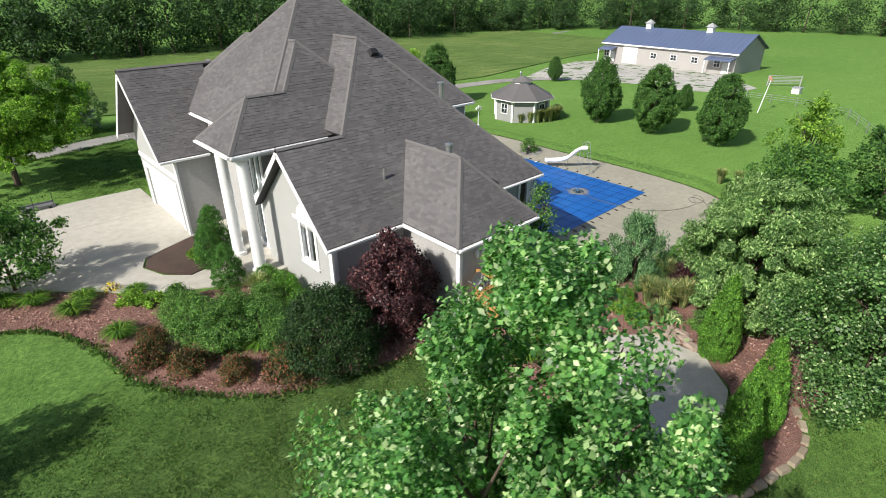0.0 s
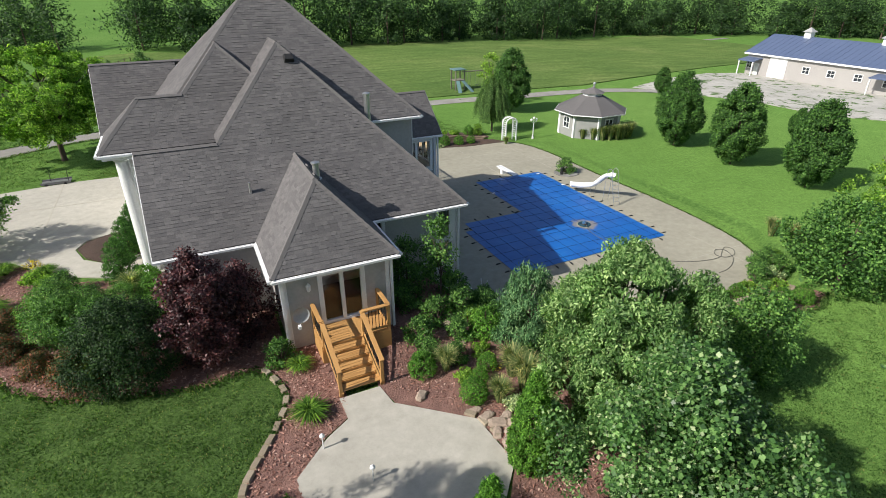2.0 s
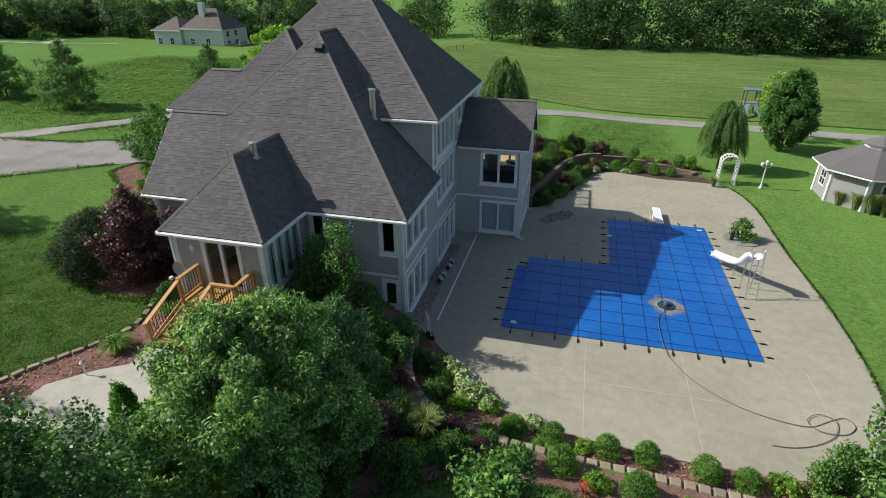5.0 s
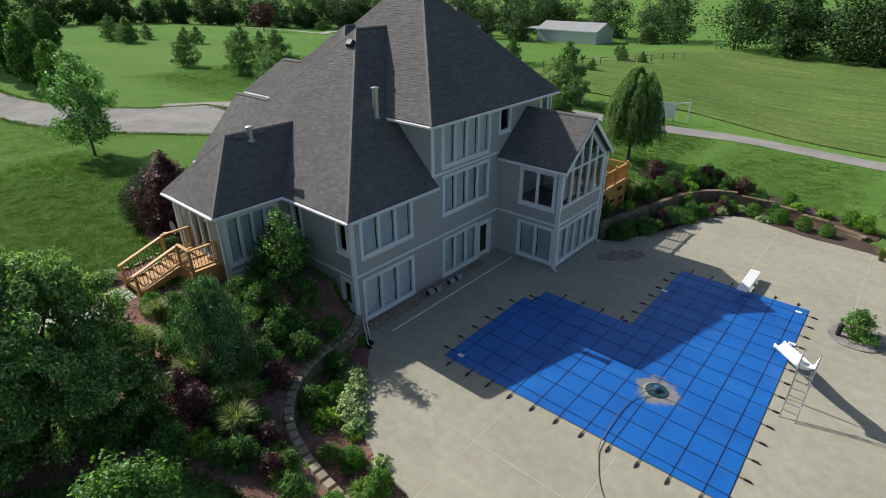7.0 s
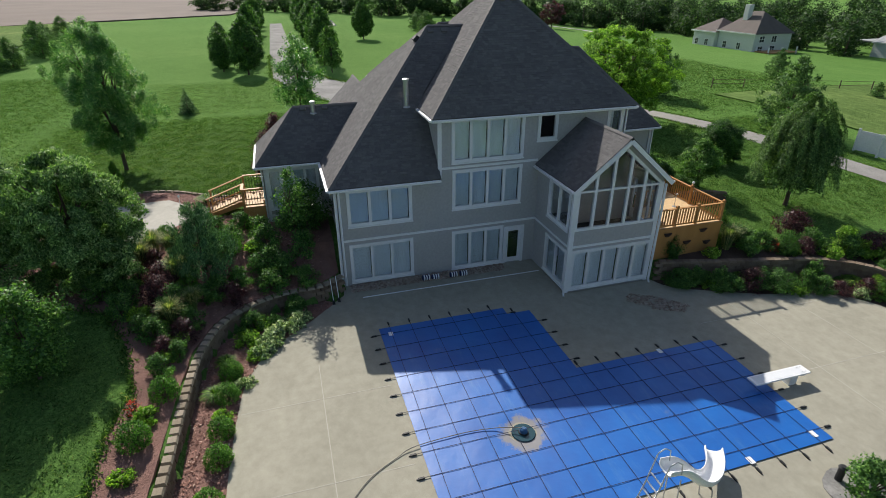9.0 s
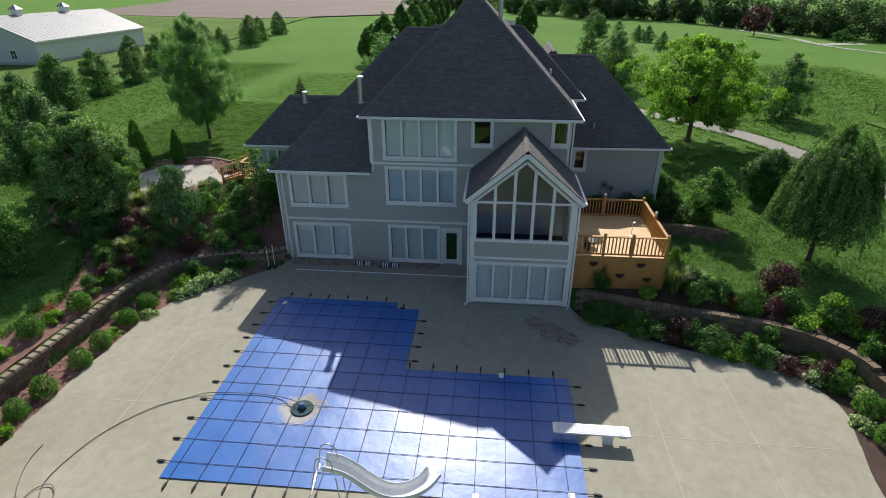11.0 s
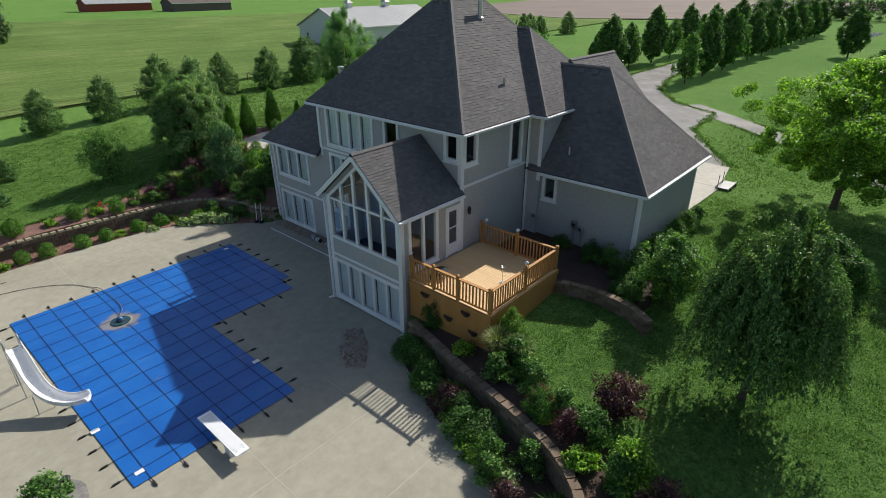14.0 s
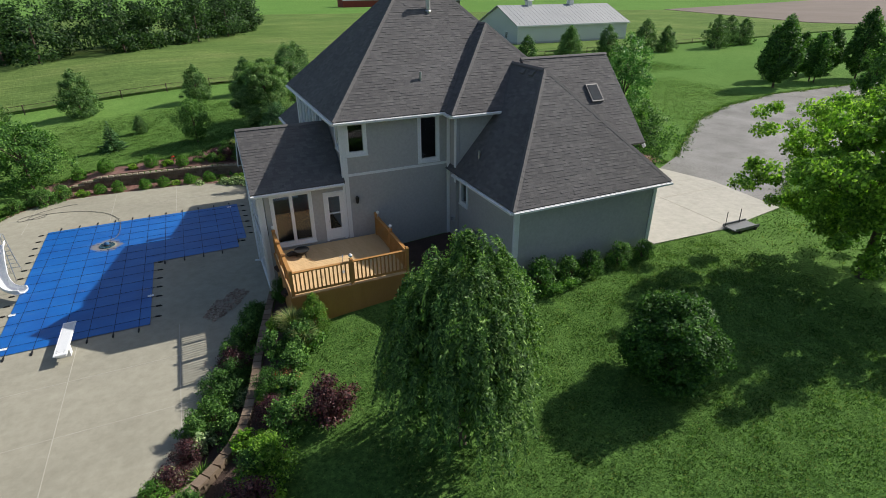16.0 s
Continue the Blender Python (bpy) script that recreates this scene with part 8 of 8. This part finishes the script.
for k in range(8):
    j = (k + 1) % 8
    m = Mesh()
    m.poly([e0[k], e0[j], e1[j], e1[k]])
    m.poly([(x, y, z - 0.12) for x, y, z in (e0[j], e0[k], e1[k], e1[j])])
    part("roof", m, SHINGLE, gaz)
    part("gutter", Mesh().bar(Vector(e0[k]) - Vector((0, 0, 0.06)), Vector(e0[j]) - Vector((0, 0, 0.06)), 0.07, 0.09), WHITE, gaz)
    m = Mesh()
    m.poly([l0[k], l0[j], l1[j], l1[k]])
    part("lantern_side", m, WHITE, gaz)
    m = Mesh()
    m.poly([c0[k], c0[j], (GX, GY, 4.65)])
    m.poly([c0[j], c0[k], (GX, GY, 4.08)])
    part("cap_roof", m, CAP, gaz)
part("flue_pipe", Mesh().tube([(GX + 1.5, GY + 1.6, 3.0), (GX + 1.5, GY + 1.6, 4.6)], 0.11, 12).tube([(GX + 1.5, GY + 1.6, 4.6), (GX + 1.5, GY + 1.6, 4.75)], [0.16, 0.1], 12), METAL, gaz, "round metal flue")

# arch, lamp post, swing set, fences
arch = thing("garden_arch", "white wooden garden arch with lattice sides", "arch", (39.8, 41.0, 0))
for x in (39.25, 40.45):
    for y in (40.7, 41.4):
        part("post", Mesh().box(x - 0.05, x + 0.05, y - 0.05, y + 0.05, -0.1, 1.75), WHITE, arch)
    for k in range(7):
        z = 0.25 + k * 0.22
        part("slat", Mesh().box(x - 0.02, x + 0.02, 40.75, 41.35, z, z + 0.06), WHITE, arch)
for y in (40.7, 41.4):
    pts = [(39.85 + 0.62 * math.cos(t), y, 1.72 + 0.5 * math.sin(t)) for t in np.linspace(math.pi, 0, 12)]
    part("hoop", Mesh().tube(pts, 0.055, 6), WHITE, arch)
for k in range(9):
    t = math.pi * (k + 0.5) / 9
    x, z = 39.85 + 0.64 * math.cos(t), 1.74 + 0.52 * math.sin(t)
    part("slat", Mesh().box(x - 0.03, x + 0.03, 40.6, 41.5, z - 0.02, z + 0.02), WHITE, arch)
lamp = thing("lamp_post", "white garden lamp post with three heads", "lamp", (42.2, 40.3, 0))
part("pole", Mesh().tube([(42.2, 40.3, -0.1), (42.2, 40.3, 0.15), (42.2, 40.3, 0.2), (42.2, 40.3, 1.9)], [0.12, 0.12, 0.05, 0.04], 10), WHITE, lamp)
part("arm", Mesh().tube([(41.9, 40.3, 1.75), (42.05, 40.3, 1.65), (42.35, 40.3, 1.65), (42.5, 40.3, 1.75)], 0.025, 6), WHITE, lamp)
for x, z in ((41.9, 1.78), (42.5, 1.78), (42.2, 1.95)):
    part("head", Mesh().tube([(x, 40.3, z), (x, 40.3, z + 0.05), (x, 40.3, z + 0.2), (x, 40.3, z + 0.28)], [0.05, 0.1, 0.12, 0.02], 10), WHITE, lamp)
SWINGWOOD = surface("weathered wood", (0.16, 0.15, 0.12), (0.24, 0.22, 0.18), 0.85)
swing = thing("swing_set", "wooden play tower with green slides and a swing beam", "playset", (47.3, 66.5, 0))
TEAL = surface("faded teal plastic", (0.10, 0.19, 0.20), (0.15, 0.25, 0.26), 0.6)
for x in (46.4, 47.8):
    for y in (66.0, 67.4):
        part("post", Mesh().box(x - 0.07, x + 0.07, y - 0.07, y + 0.07, -0.1, 2.9), SWINGWOOD, swing)
part("platform", Mesh().box(46.3, 47.9, 65.9, 67.5, 1.4, 1.5), SWINGWOOD, swing)
part("canopy", Mesh().prism([(46.2, 65.8), (48.0, 65.8), (48.0, 67.6), (46.2, 67.6)], 2.85, 2.97), TEAL, swing)
for s in (-1, 1):
    part("slide_chute", Mesh().bar((47.1 + s * 0.4, 65.9, 1.4), (47.1 + s * 1.0, 63.9, 0.1), 0.5, 0.08), TEAL, swing)
part("beam", Mesh().tube([(47.8, 66.7, 2.5), (51.6, 66.7, 2.5)], 0.08, 8), SWINGWOOD, swing)
for s in (-0.9, 0.9):
    part("leg", Mesh().tube([(51.6, 66.7, 2.5), (51.8, 66.7 + s, -0.05)], 0.06, 8), SWINGWOOD, swing)
for x in (48.9, 50.2):
    sw = part("seat", Mesh().box(x - 0.25, x + 0.25, 66.58, 66.82, 0.5, 0.54), BLACK, swing)
    for s in (-0.24, 0.24):
        part("chain", Mesh().tube([(x + s, 66.7, 0.52), (x + s, 66.7, 2.5)], 0.012, 5), METAL, sw)


pole = thing("yard_pole", "slim pale leaning pole with an orange windsock", "pole", (72.0, 22.2, -0.5))
part("mast", Mesh().tube([(72.0, 22.2, ground(72.0, 22.2) - 0.3), (73.0, 21.9, 3.6)], [0.06, 0.045], 8), WHITE, pole)
part("sock", Mesh().tube([(73.0, 21.9, 3.5), (73.5, 22.2, 3.75), (73.9, 22.4, 3.6)], [0.2, 0.18, 0.1], 8), surface("faded orange cloth", (0.42, 0.2, 0.12), (0.5, 0.27, 0.17), 0.9), pole)
rack = thing("gate_rack", "pale grey slatted gate panel in the meadow", "gate", (98.5, 27.5, -1.0))
gz = ground(98.5, 27.5)
for k in range(6):
    part("slat", Mesh().bar((97.0, 29.6, gz + 0.45 + 0.24 * k), (101.0, 25.9, gz + 0.45 + 0.2 * k), 0.05, 0.07), PALEROOF, rack)
for t in (0.02, 0.98):
    x, y = 97.0 + 4.0 * t, 29.6 - 3.7 * t
    part("post", Mesh().box(x - 0.06, x + 0.06, y - 0.06, y + 0.06, gz - 0.2, gz + 1.6), PALEROOF, rack)
hutch = thing("white_hutch", "small white box hutch in the meadow", "hutch", (92.5, 24.0, -1.0))
hz = ground(92.5, 24.0)
part("body", Mesh().box(91.8, 93.2, 23.5, 24.5, hz - 0.1, hz + 0.8), WHITE, hutch)
part("lid", Mesh().prism([(91.7, 23.4), (93.3, 23.4), (93.3, 24.6), (91.7, 24.6)], hz + 0.8, hz + 0.9), PALEROOF, hutch)


def fence(name, label, pts, spacing, height, mat, rails=2, r=0.06):
    f = thing(name, label, "fence", (pts[0][0], pts[0][1], ground(*pts[0])))
    line = []
    for a, b in zip(pts, pts[1:]):
        n = max(1, round(math.dist(a, b) / spacing))
        line += [(a[0] + (b[0] - a[0]) * k / n, a[1] + (b[1] - a[1]) * k / n) for k in range(n)]
    line.append(pts[-1])
    for x, y in line:
        z = ground(x, y)
        part("post", Mesh().tube([(x, y, z - 0.2), (x, y, z + height)], r, 6), mat, f)
    for (a, b), (c, d) in zip(line, line[1:]):
        for k in range(rails):
            h = height * (0.45 + 0.45 * k / max(1, rails - 1))
            part("rail", Mesh().tube([(a, b, ground(a, b) + h), (c, d, ground(c, d) + h)], 0.02 if r < 0.07 else 0.035, 4), mat, f)
    return f


fence("field_fence", "thin wire fence on weathered posts", [(60, -20), (30, -20.5), (0, -23.5), (-30, -27), (-80, -33)], 5.0, 1.1, BARK)
fence("paddock_fence", "thin grey post and rail paddock fence", [(60, 6), (77, 14), (80.5, 20.5), (80, 26.5)], 4.0, 1.2, METAL, 3, 0.055)
fence("far_fence", "line of dark posts along the back field", [(-10, 66), (2, 98), (4, 108)], 4.0, 1.1, BARK)
sc = thing("white_screen", "white vinyl fence panels by the lane", "fence", (18.0, 60.0, 1.2))
for k in range(4):
    x, y = 14.4 + k * 1.68, 59.2 + k * 0.4
    z = ground(x, y)
    part("post", Mesh().box(x - 0.07, x + 0.07, y - 0.07, y + 0.07, z - 0.2, z + 1.85), PLASTIC, sc)
    if k < 3:
        part("panel", Mesh().bar((x, y, z + 0.9), (x + 1.68, y + 0.4, z + 0.86), 0.05, 1.6), PLASTIC, sc)
part("post", Mesh().box(20.4, 20.54, 61.7, 61.84, 0.9, 3.0), PLASTIC, sc)
part("top_rail", Mesh().bar((19.44, 60.46, 2.9), (20.46, 61.76, 2.9), 0.06, 0.12), PLASTIC, sc)
sc2 = thing("white_screen", "single white vinyl panel on the lawn beyond the drive", "fence", (9.1, 58.7, ground(9.1, 58.7)))
for x in (8.2, 10.0):
    part("post", Mesh().box(x - 0.07, x + 0.07, 58.63, 58.77, ground(x, 58.7) - 0.2, ground(x, 58.7) + 1.9), PLASTIC, sc2)
part("panel", Mesh().bar((8.2, 58.7, ground(9.1, 58.7) + 1.0), (10.0, 58.7, ground(9.1, 58.7) + 1.0), 0.05, 1.5), PLASTIC, sc2)
trailer = thing("flat_trailer", "low grey metal utility frame on the lawn", "trailer", (2.2, 38.4, 2.2))
part("bed", Mesh().box(1.3, 3.0, 38.0, 38.85, 2.3, 2.36).box(1.3, 3.0, 38.0, 38.05, 2.36, 2.46).box(1.3, 3.0, 38.8, 38.85, 2.36, 2.46), surface("dull steel", (0.13, 0.135, 0.14), (0.2, 0.205, 0.21), 0.5), trailer)
for xh in (1.9, 2.9):
    part("handle", Mesh().tube([(xh, 38.1, 2.3), (xh + 0.06, 38.1, 3.15)], 0.02, 6), BLACK, trailer)
for x in (1.6, 2.7):
    for y in (38.0, 38.85):
        part("wheel", Mesh().tube([(x, y - 0.05, 2.28), (x, y + 0.05, 2.28)], 0.1, 12), BLACK, trailer)
# meadows, ploughed field and pond far off
single("meadow_north", drape([(-6, 63), (20, 66), (30, 64), (66, 62), (82, 66), (104, 72), (150, 80), (150, 128), (20, 128), (-8, 128)], 0.13, 4), MEADOW, "tall pale meadow grass behind the lane", "meadow", kind="structure")
single("meadow_south", drape([(200, -24), (60, -21), (30, -21.5), (0, -24.5), (-30, -28), (-80, -34), (-180, -44), (-180, -150), (0, -200), (200, -200)], 0.3, 12, skirt=2.0), MEADOW, "tall pale meadow beyond the wire fence", "meadow", kind="structure")
single("ploughed_field", drape([(-420, -220), (-180, -150), (-150, -60), (-190, 0), (-420, 40)], 0.42, 30, skirt=2.0), PLOUGHED, "bare brown ploughed field in the distance", "field", kind="structure")
single("pond", drape([(-150, 24), (-128, 27), (-126, 33), (-150, 34)], 0.06, 6), surface("pond water", (0.25, 0.3, 0.33), (0.3, 0.36, 0.4), 0.05, 0.2, 2, 0.02, spec=0.8), "small pale pond beyond the avenue", "pond", kind="structure")
single("far_road", drape([(-8, 96), (160, 112), (160, 114), (-8, 98)], 0.06, 6), GRAVEL, "thin pale road across the field", "road", kind="structure")


# ---------------------------------------------------------------- walls of single blocks
def block_mesh(name, lx, ly, lz, mat, ch):
    m = Mesh().obox(Matrix(), lx, ly, lz, ch)
    return m.data(name, mat)


BLK = block_mesh("block", 0.40, 0.30, 0.19, BLOCK, 0.012)
CPB = block_mesh("cap_block", 0.36, 0.36, 0.10, CAPSTONE, 0.04)


def retaining(name, label, line, topz, base=-0.05, start=0.0):
    w = thing(name, label, "retaining wall", (*line[0], 0), kind="structure")
    rnd = random.Random(name)
    total = [0.0]
    for a, b in zip(line, line[1:]):
        total.append(total[-1] + math.dist(a, b))

    def at(s):
        k = max(i for i in range(len(total)) if total[i] <= s + 1e-9)
        k = min(k, len(line) - 2)
        t = (s - total[k]) / (total[k + 1] - total[k])
        a, b = line[k], line[k + 1]
        return a[0] + (b[0] - a[0]) * t, a[1] + (b[1] - a[1]) * t, math.degrees(math.atan2(b[1] - a[1], b[0] - a[0]))
    n = int(total[-1] / 0.41)
    for row in range(6):
        for k in range(n):
            s = (k + (0.5 if row % 2 else 0.02)) * 0.41
            if s > total[-1]:
                continue
            x, y, a = at(s)
            top = topz(x, y)
            z = base + 0.2 * row + 0.1
            if z + 0.1 <= top - 0.06:
                o = part("block", BLK, None, w)
                o.matrix_basis = w.matrix_basis.inverted() @ pose(x + rnd.uniform(-0.008, 0.008), y + rnd.uniform(-0.008, 0.008), z, 0, 0, a + rnd.uniform(-1.5, 1.5))
                o.matrix_parent_inverse = Matrix()
            elif z - 0.1 <= top - 0.06:
                o = part("cap_block", CPB, None, w)
                o.matrix_basis = w.matrix_basis.inverted() @ pose(x, y, z - 0.045, rnd.uniform(-1, 1), rnd.uniform(-1, 1), a + rnd.uniform(-3, 3))
                o.matrix_parent_inverse = Matrix()
    return w


retaining("retaining_wall_west", "curved tan block retaining wall with pale caps", WALL_W, wall_top)
CPB = block_mesh("cap_block", 0.40, 0.34, 0.10, BLOCK, 0.015)
retaining("retaining_wall_east", "curved tan block retaining wall in the shade", WALL_E, wall_top)
WALL_G = curve_through([(20.0, 36.6), (19.7, 38.2), (19.9, 39.8), (20.6, 41.0)], 0.3)
retaining("retaining_wall_garage", "low block wall between the lawns", WALL_G, lambda x, y: 2.25, 1.1)
kerb = thing("edging_kerb", "edging of flat tan stones round the terrace bed", "edging", (12.2, 10.7, 2.2), kind="structure")
KB = block_mesh("kerb_stone", 0.42, 0.24, 0.14, CAPSTONE, 0.03)
rnd = random.Random(4)
for line in (curve_through([(11.7, 12.4), (12.2, 10.7), (11.5, 9.1), (10.5, 7.6), (9.95, 5.8), (10.5, 3.8), (11.9, 2.1), (13.4, 1.5), (15.5, 1.15), (17.1, 1.95), (17.5, 3.0)], 0.45), curve_through([(17.2, 7.45), (17.5, 7.1), (17.75, 6.0)], 0.45)):
    for a, b in zip(line, line[1:]):
        o = part("kerb_stone", KB, None, kerb)
        x, y = (a[0] + b[0]) / 2, (a[1] + b[1]) / 2
        o.matrix_parent_inverse = Matrix()
        o.matrix_basis = kerb.matrix_basis.inverted() @ pose(x, y, ground(x, y) + 0.06, rnd.uniform(-2, 2), rnd.uniform(-2, 2), math.degrees(math.atan2(b[1] - a[1], b[0] - a[0])) + rnd.uniform(-6, 6))


# ---------------------------------------------------------------- lawn blades and mulch chips
def in_outline(x, y, poly):
    hit = np.zeros(len(x), bool)
    for (x0, y0), (x1, y1) in zip(poly, poly[1:] + poly[:1]):
        if y0 != y1:
            hit ^= ((y0 > y) != (y1 > y)) & (x < (x1 - x0) * (y - y0) / (y1 - y0) + x0)
    return hit


def ground_array(x, y):
    def s01(v):
        v = np.clip(v, 0, 1)
        return v * v * (3 - 2 * v)

    def away(line):
        best = np.full(len(x), 1e9)
        for (x0, y0), (x1, y1) in zip(line, line[1:]):
            dx, dy = x1 - x0, y1 - y0
            t = np.clip(((x - x0) * dx + (y - y0) * dy) / (dx * dx + dy * dy), 0, 1)
            best = np.minimum(best, np.hypot(x - x0 - t * dx, y - y0 - t * dy))
        return best
    z = 2.2 * (1 - s01((x + 0.25 * (y - 20) - 12) / 36)) - 2.0 * s01((x - 55) / 80) - 4.0 * s01((y - 70) / 70) * s01((10 - x) / 35)
    cap = np.where(y < 25, 0.95 - 0.75 * s01((x - 33.5) / 5.0), 1.05 - 0.75 * s01((x - 29.0) / 9.0))
    top = np.minimum(z, cap - 0.12)
    walled = top + (z - top) * s01((np.minimum(away(WALL_W), away(WALL_E)) - 0.2) / 3.0)
    return np.where((x > 20) & (x < 44) & (y > 6) & (y < 47), walled, z)


BARE = [rib, side_bed, deck_bed, upper_bed_w, upper_bed_e, octagon, apron, island, drive, [(8, 12.6), (21.5, 12.6), (21.5, 32), (25.1, 32), (25.1, 36.4), (20.1, 36.4), (15.9, 36.4), (15.9, 38.1), (8, 38.1)], LOWER, [(38, 8.6), (44, 8.6), (44, 44.5), (38, 44.5)]]


def lawn_blades(label, x0, x1, y0, y1, per_m2, seed, fade=4.0, size=1.0):
    r = np.random.RandomState(seed)
    n = int((x1 - x0) * (y1 - y0) * per_m2)
    x, y = x0 + (x1 - x0) * r.rand(n), y0 + (y1 - y0) * r.rand(n)
    keep = r.rand(n) < np.clip(np.minimum(np.minimum(x - x0, x1 - x), np.minimum(y - y0, y1 - y)) / fade, 0, 1)
    for poly in BARE:
        keep &= ~in_outline(x, y, poly)
    x, y = x[keep], y[keep]
    n = len(x)
    tuft = 0.6 + 0.5 * np.sin(x * 2.3 + 1.7 * np.sin(y * 1.9)) * np.sin(y * 2.7 + 1.3 * np.sin(x * 2.1)) + 0.4 * r.rand(n)
    lean = r.normal(size=(n, 3)) * 0.75
    lean[:, 2] = 1.0
    L = 0.075 * size * np.clip(tuft, 0.45, 1.4)
    c = np.stack([x, y, ground_array(x, y) + 0.3 * L], 1)
    me = leaf_mesh("lawn_grass", c, lean, r.normal(size=(n, 3)), L, 0.03 * size * (0.7 + 0.6 * r.rand(n)), BLADE, 3)
    return tagged(new("lawn_grass", me), label, "grass", kind="stuff")


lawn_blades("short tufted grass blades of the side lawn", -12, 20.5, -6, 18, 560, 1, 2.0)
lawn_blades("short grass blades of the front lawn by the drive", -34, -11, -2, 22, 200, 5)
lawn_blades("longer grass blades of the lawn beyond the lane", -48, 4, 32, 84, 80, 6, 6.0, 1.9)
lawn_blades("longer grass blades of the lawn along the field fence", -44, 20, -24, -4, 90, 7, 4.0, 1.8)
lawn_blades("short tufted grass blades of the slope lawn", 19, 42, -12, 9.0, 330, 2, 3.0)
lawn_blades("short tufted grass blades of the lawn by the garage", 3, 25.5, 36.4, 60, 480, 3, 2.0)
lawn_blades("short tufted grass blades of the lawn under the weeping tree", 25.5, 38, 38, 60, 300, 4, 3.0)


def chips(label, poly, per_m2, seed, lift=0.05):
    r = np.random.RandomState(seed)
    xs, ys = [p[0] for p in poly], [p[1] for p in poly]
    n = int((max(xs) - min(xs)) * (max(ys) - min(ys)) * per_m2)
    x, y = min(xs) + (max(xs) - min(xs)) * r.rand(n), min(ys) + (max(ys) - min(ys)) * r.rand(n)
    keep = in_outline(x, y, poly)
    x, y = x[keep], y[keep]
    n = len(x)
    z = np.array([ground(a, b) for a, b in zip(x, y)]) + lift + 0.02 * r.rand(n)
    along = r.normal(size=(n, 3)) * np.array([1, 1, 0.25])
    normal = r.normal(size=(n, 3)) * 0.35 + np.array([0, 0, 1.0])
    me = leaf_mesh("mulch_chips", np.stack([x, y, z], 1), along, normal, 0.09 + 0.07 * r.rand(n), 0.03 + 0.03 * r.rand(n), CHIPS)
    return tagged(new("mulch_chips", me), label, "mulch", kind="stuff")


chips("loose red wood chips on the front bed", side_bed, 110, 11)
chips("loose red wood chips on the pool bed", lower_bed_w, 90, 13, 0.09)
chips("loose red wood chips on the planted slope", [(11.9, 2.0), (18.5, 1.2), (23, 4), (24, 10), (22, 15.5), (15.6, 15.5), (15.2, 9.9), (17.6, 7.2), (17.8, 5.0), (16.5, 3.5), (14.2, 2.8)], 90, 12)


def edge_tufts(label, line, per_m, seed, half=0.45):
    """Longer grass straggling over the edge of paving or a bed."""
    r = np.random.RandomState(seed)
    C, S = [], []
    for (x0, y0), (x1, y1) in zip(line, line[1:]):
        d = math.dist((x0, y0), (x1, y1))
        n = int(d * per_m)
        t = r.rand(n)
        wave = 0.5 + 0.5 * np.sin(t * d * 1.7 + x0) * np.sin(t * d * 0.6 + y0)
        o = r.normal(size=n) * half * (0.3 + wave)
        x = x0 + (x1 - x0) * t - (y1 - y0) / d * o
        y = y0 + (y1 - y0) * t + (x1 - x0) / d * o
        C.append(np.stack([x, y], 1))
    C = np.concatenate(C)
    n = len(C)
    L = 0.11 + 0.1 * r.rand(n)
    z = np.array([ground(a, b) for a, b in C]) + 0.35 * L + 0.03
    lean = r.normal(size=(n, 3)) * 0.8
    lean[:, 2] = 1.0
    me = leaf_mesh("edge_grass", np.stack([C[:, 0], C[:, 1], z], 1), lean, r.normal(size=(n, 3)), L, 0.05 + 0.03 * r.rand(n), BLADE, 3)
    return tagged(new("edge_grass", me), label, "grass", kind="stuff")


edge_tufts("ragged grass along the gravel drive", drive[3:8], 90, 21, 0.3)
edge_tufts("ragged grass along the south side of the drive", drive[10:16], 90, 22, 0.3)
edge_tufts("ragged grass along the drive's bend", drive[0:4], 90, 23, 0.3)
edge_tufts("grass straggling over the front bed's edge", side_bed[11:30], 120, 24, 0.14)
edge_tufts("grass straggling along the slope bed's edge", upper_bed_w[12:20], 100, 25, 0.16)
edge_tufts("grass straggling along the pool deck", [p for p in PATIO_EDGE if p[0] > 39.5], 90, 26, 0.06)
edge_tufts("grass straggling along the lane", rib[4:20], 60, 27, 0.2)
edge_tufts("grass straggling along the lane's far side", rib[2 * half_n - 20:2 * half_n - 4], 60, 28, 0.2)
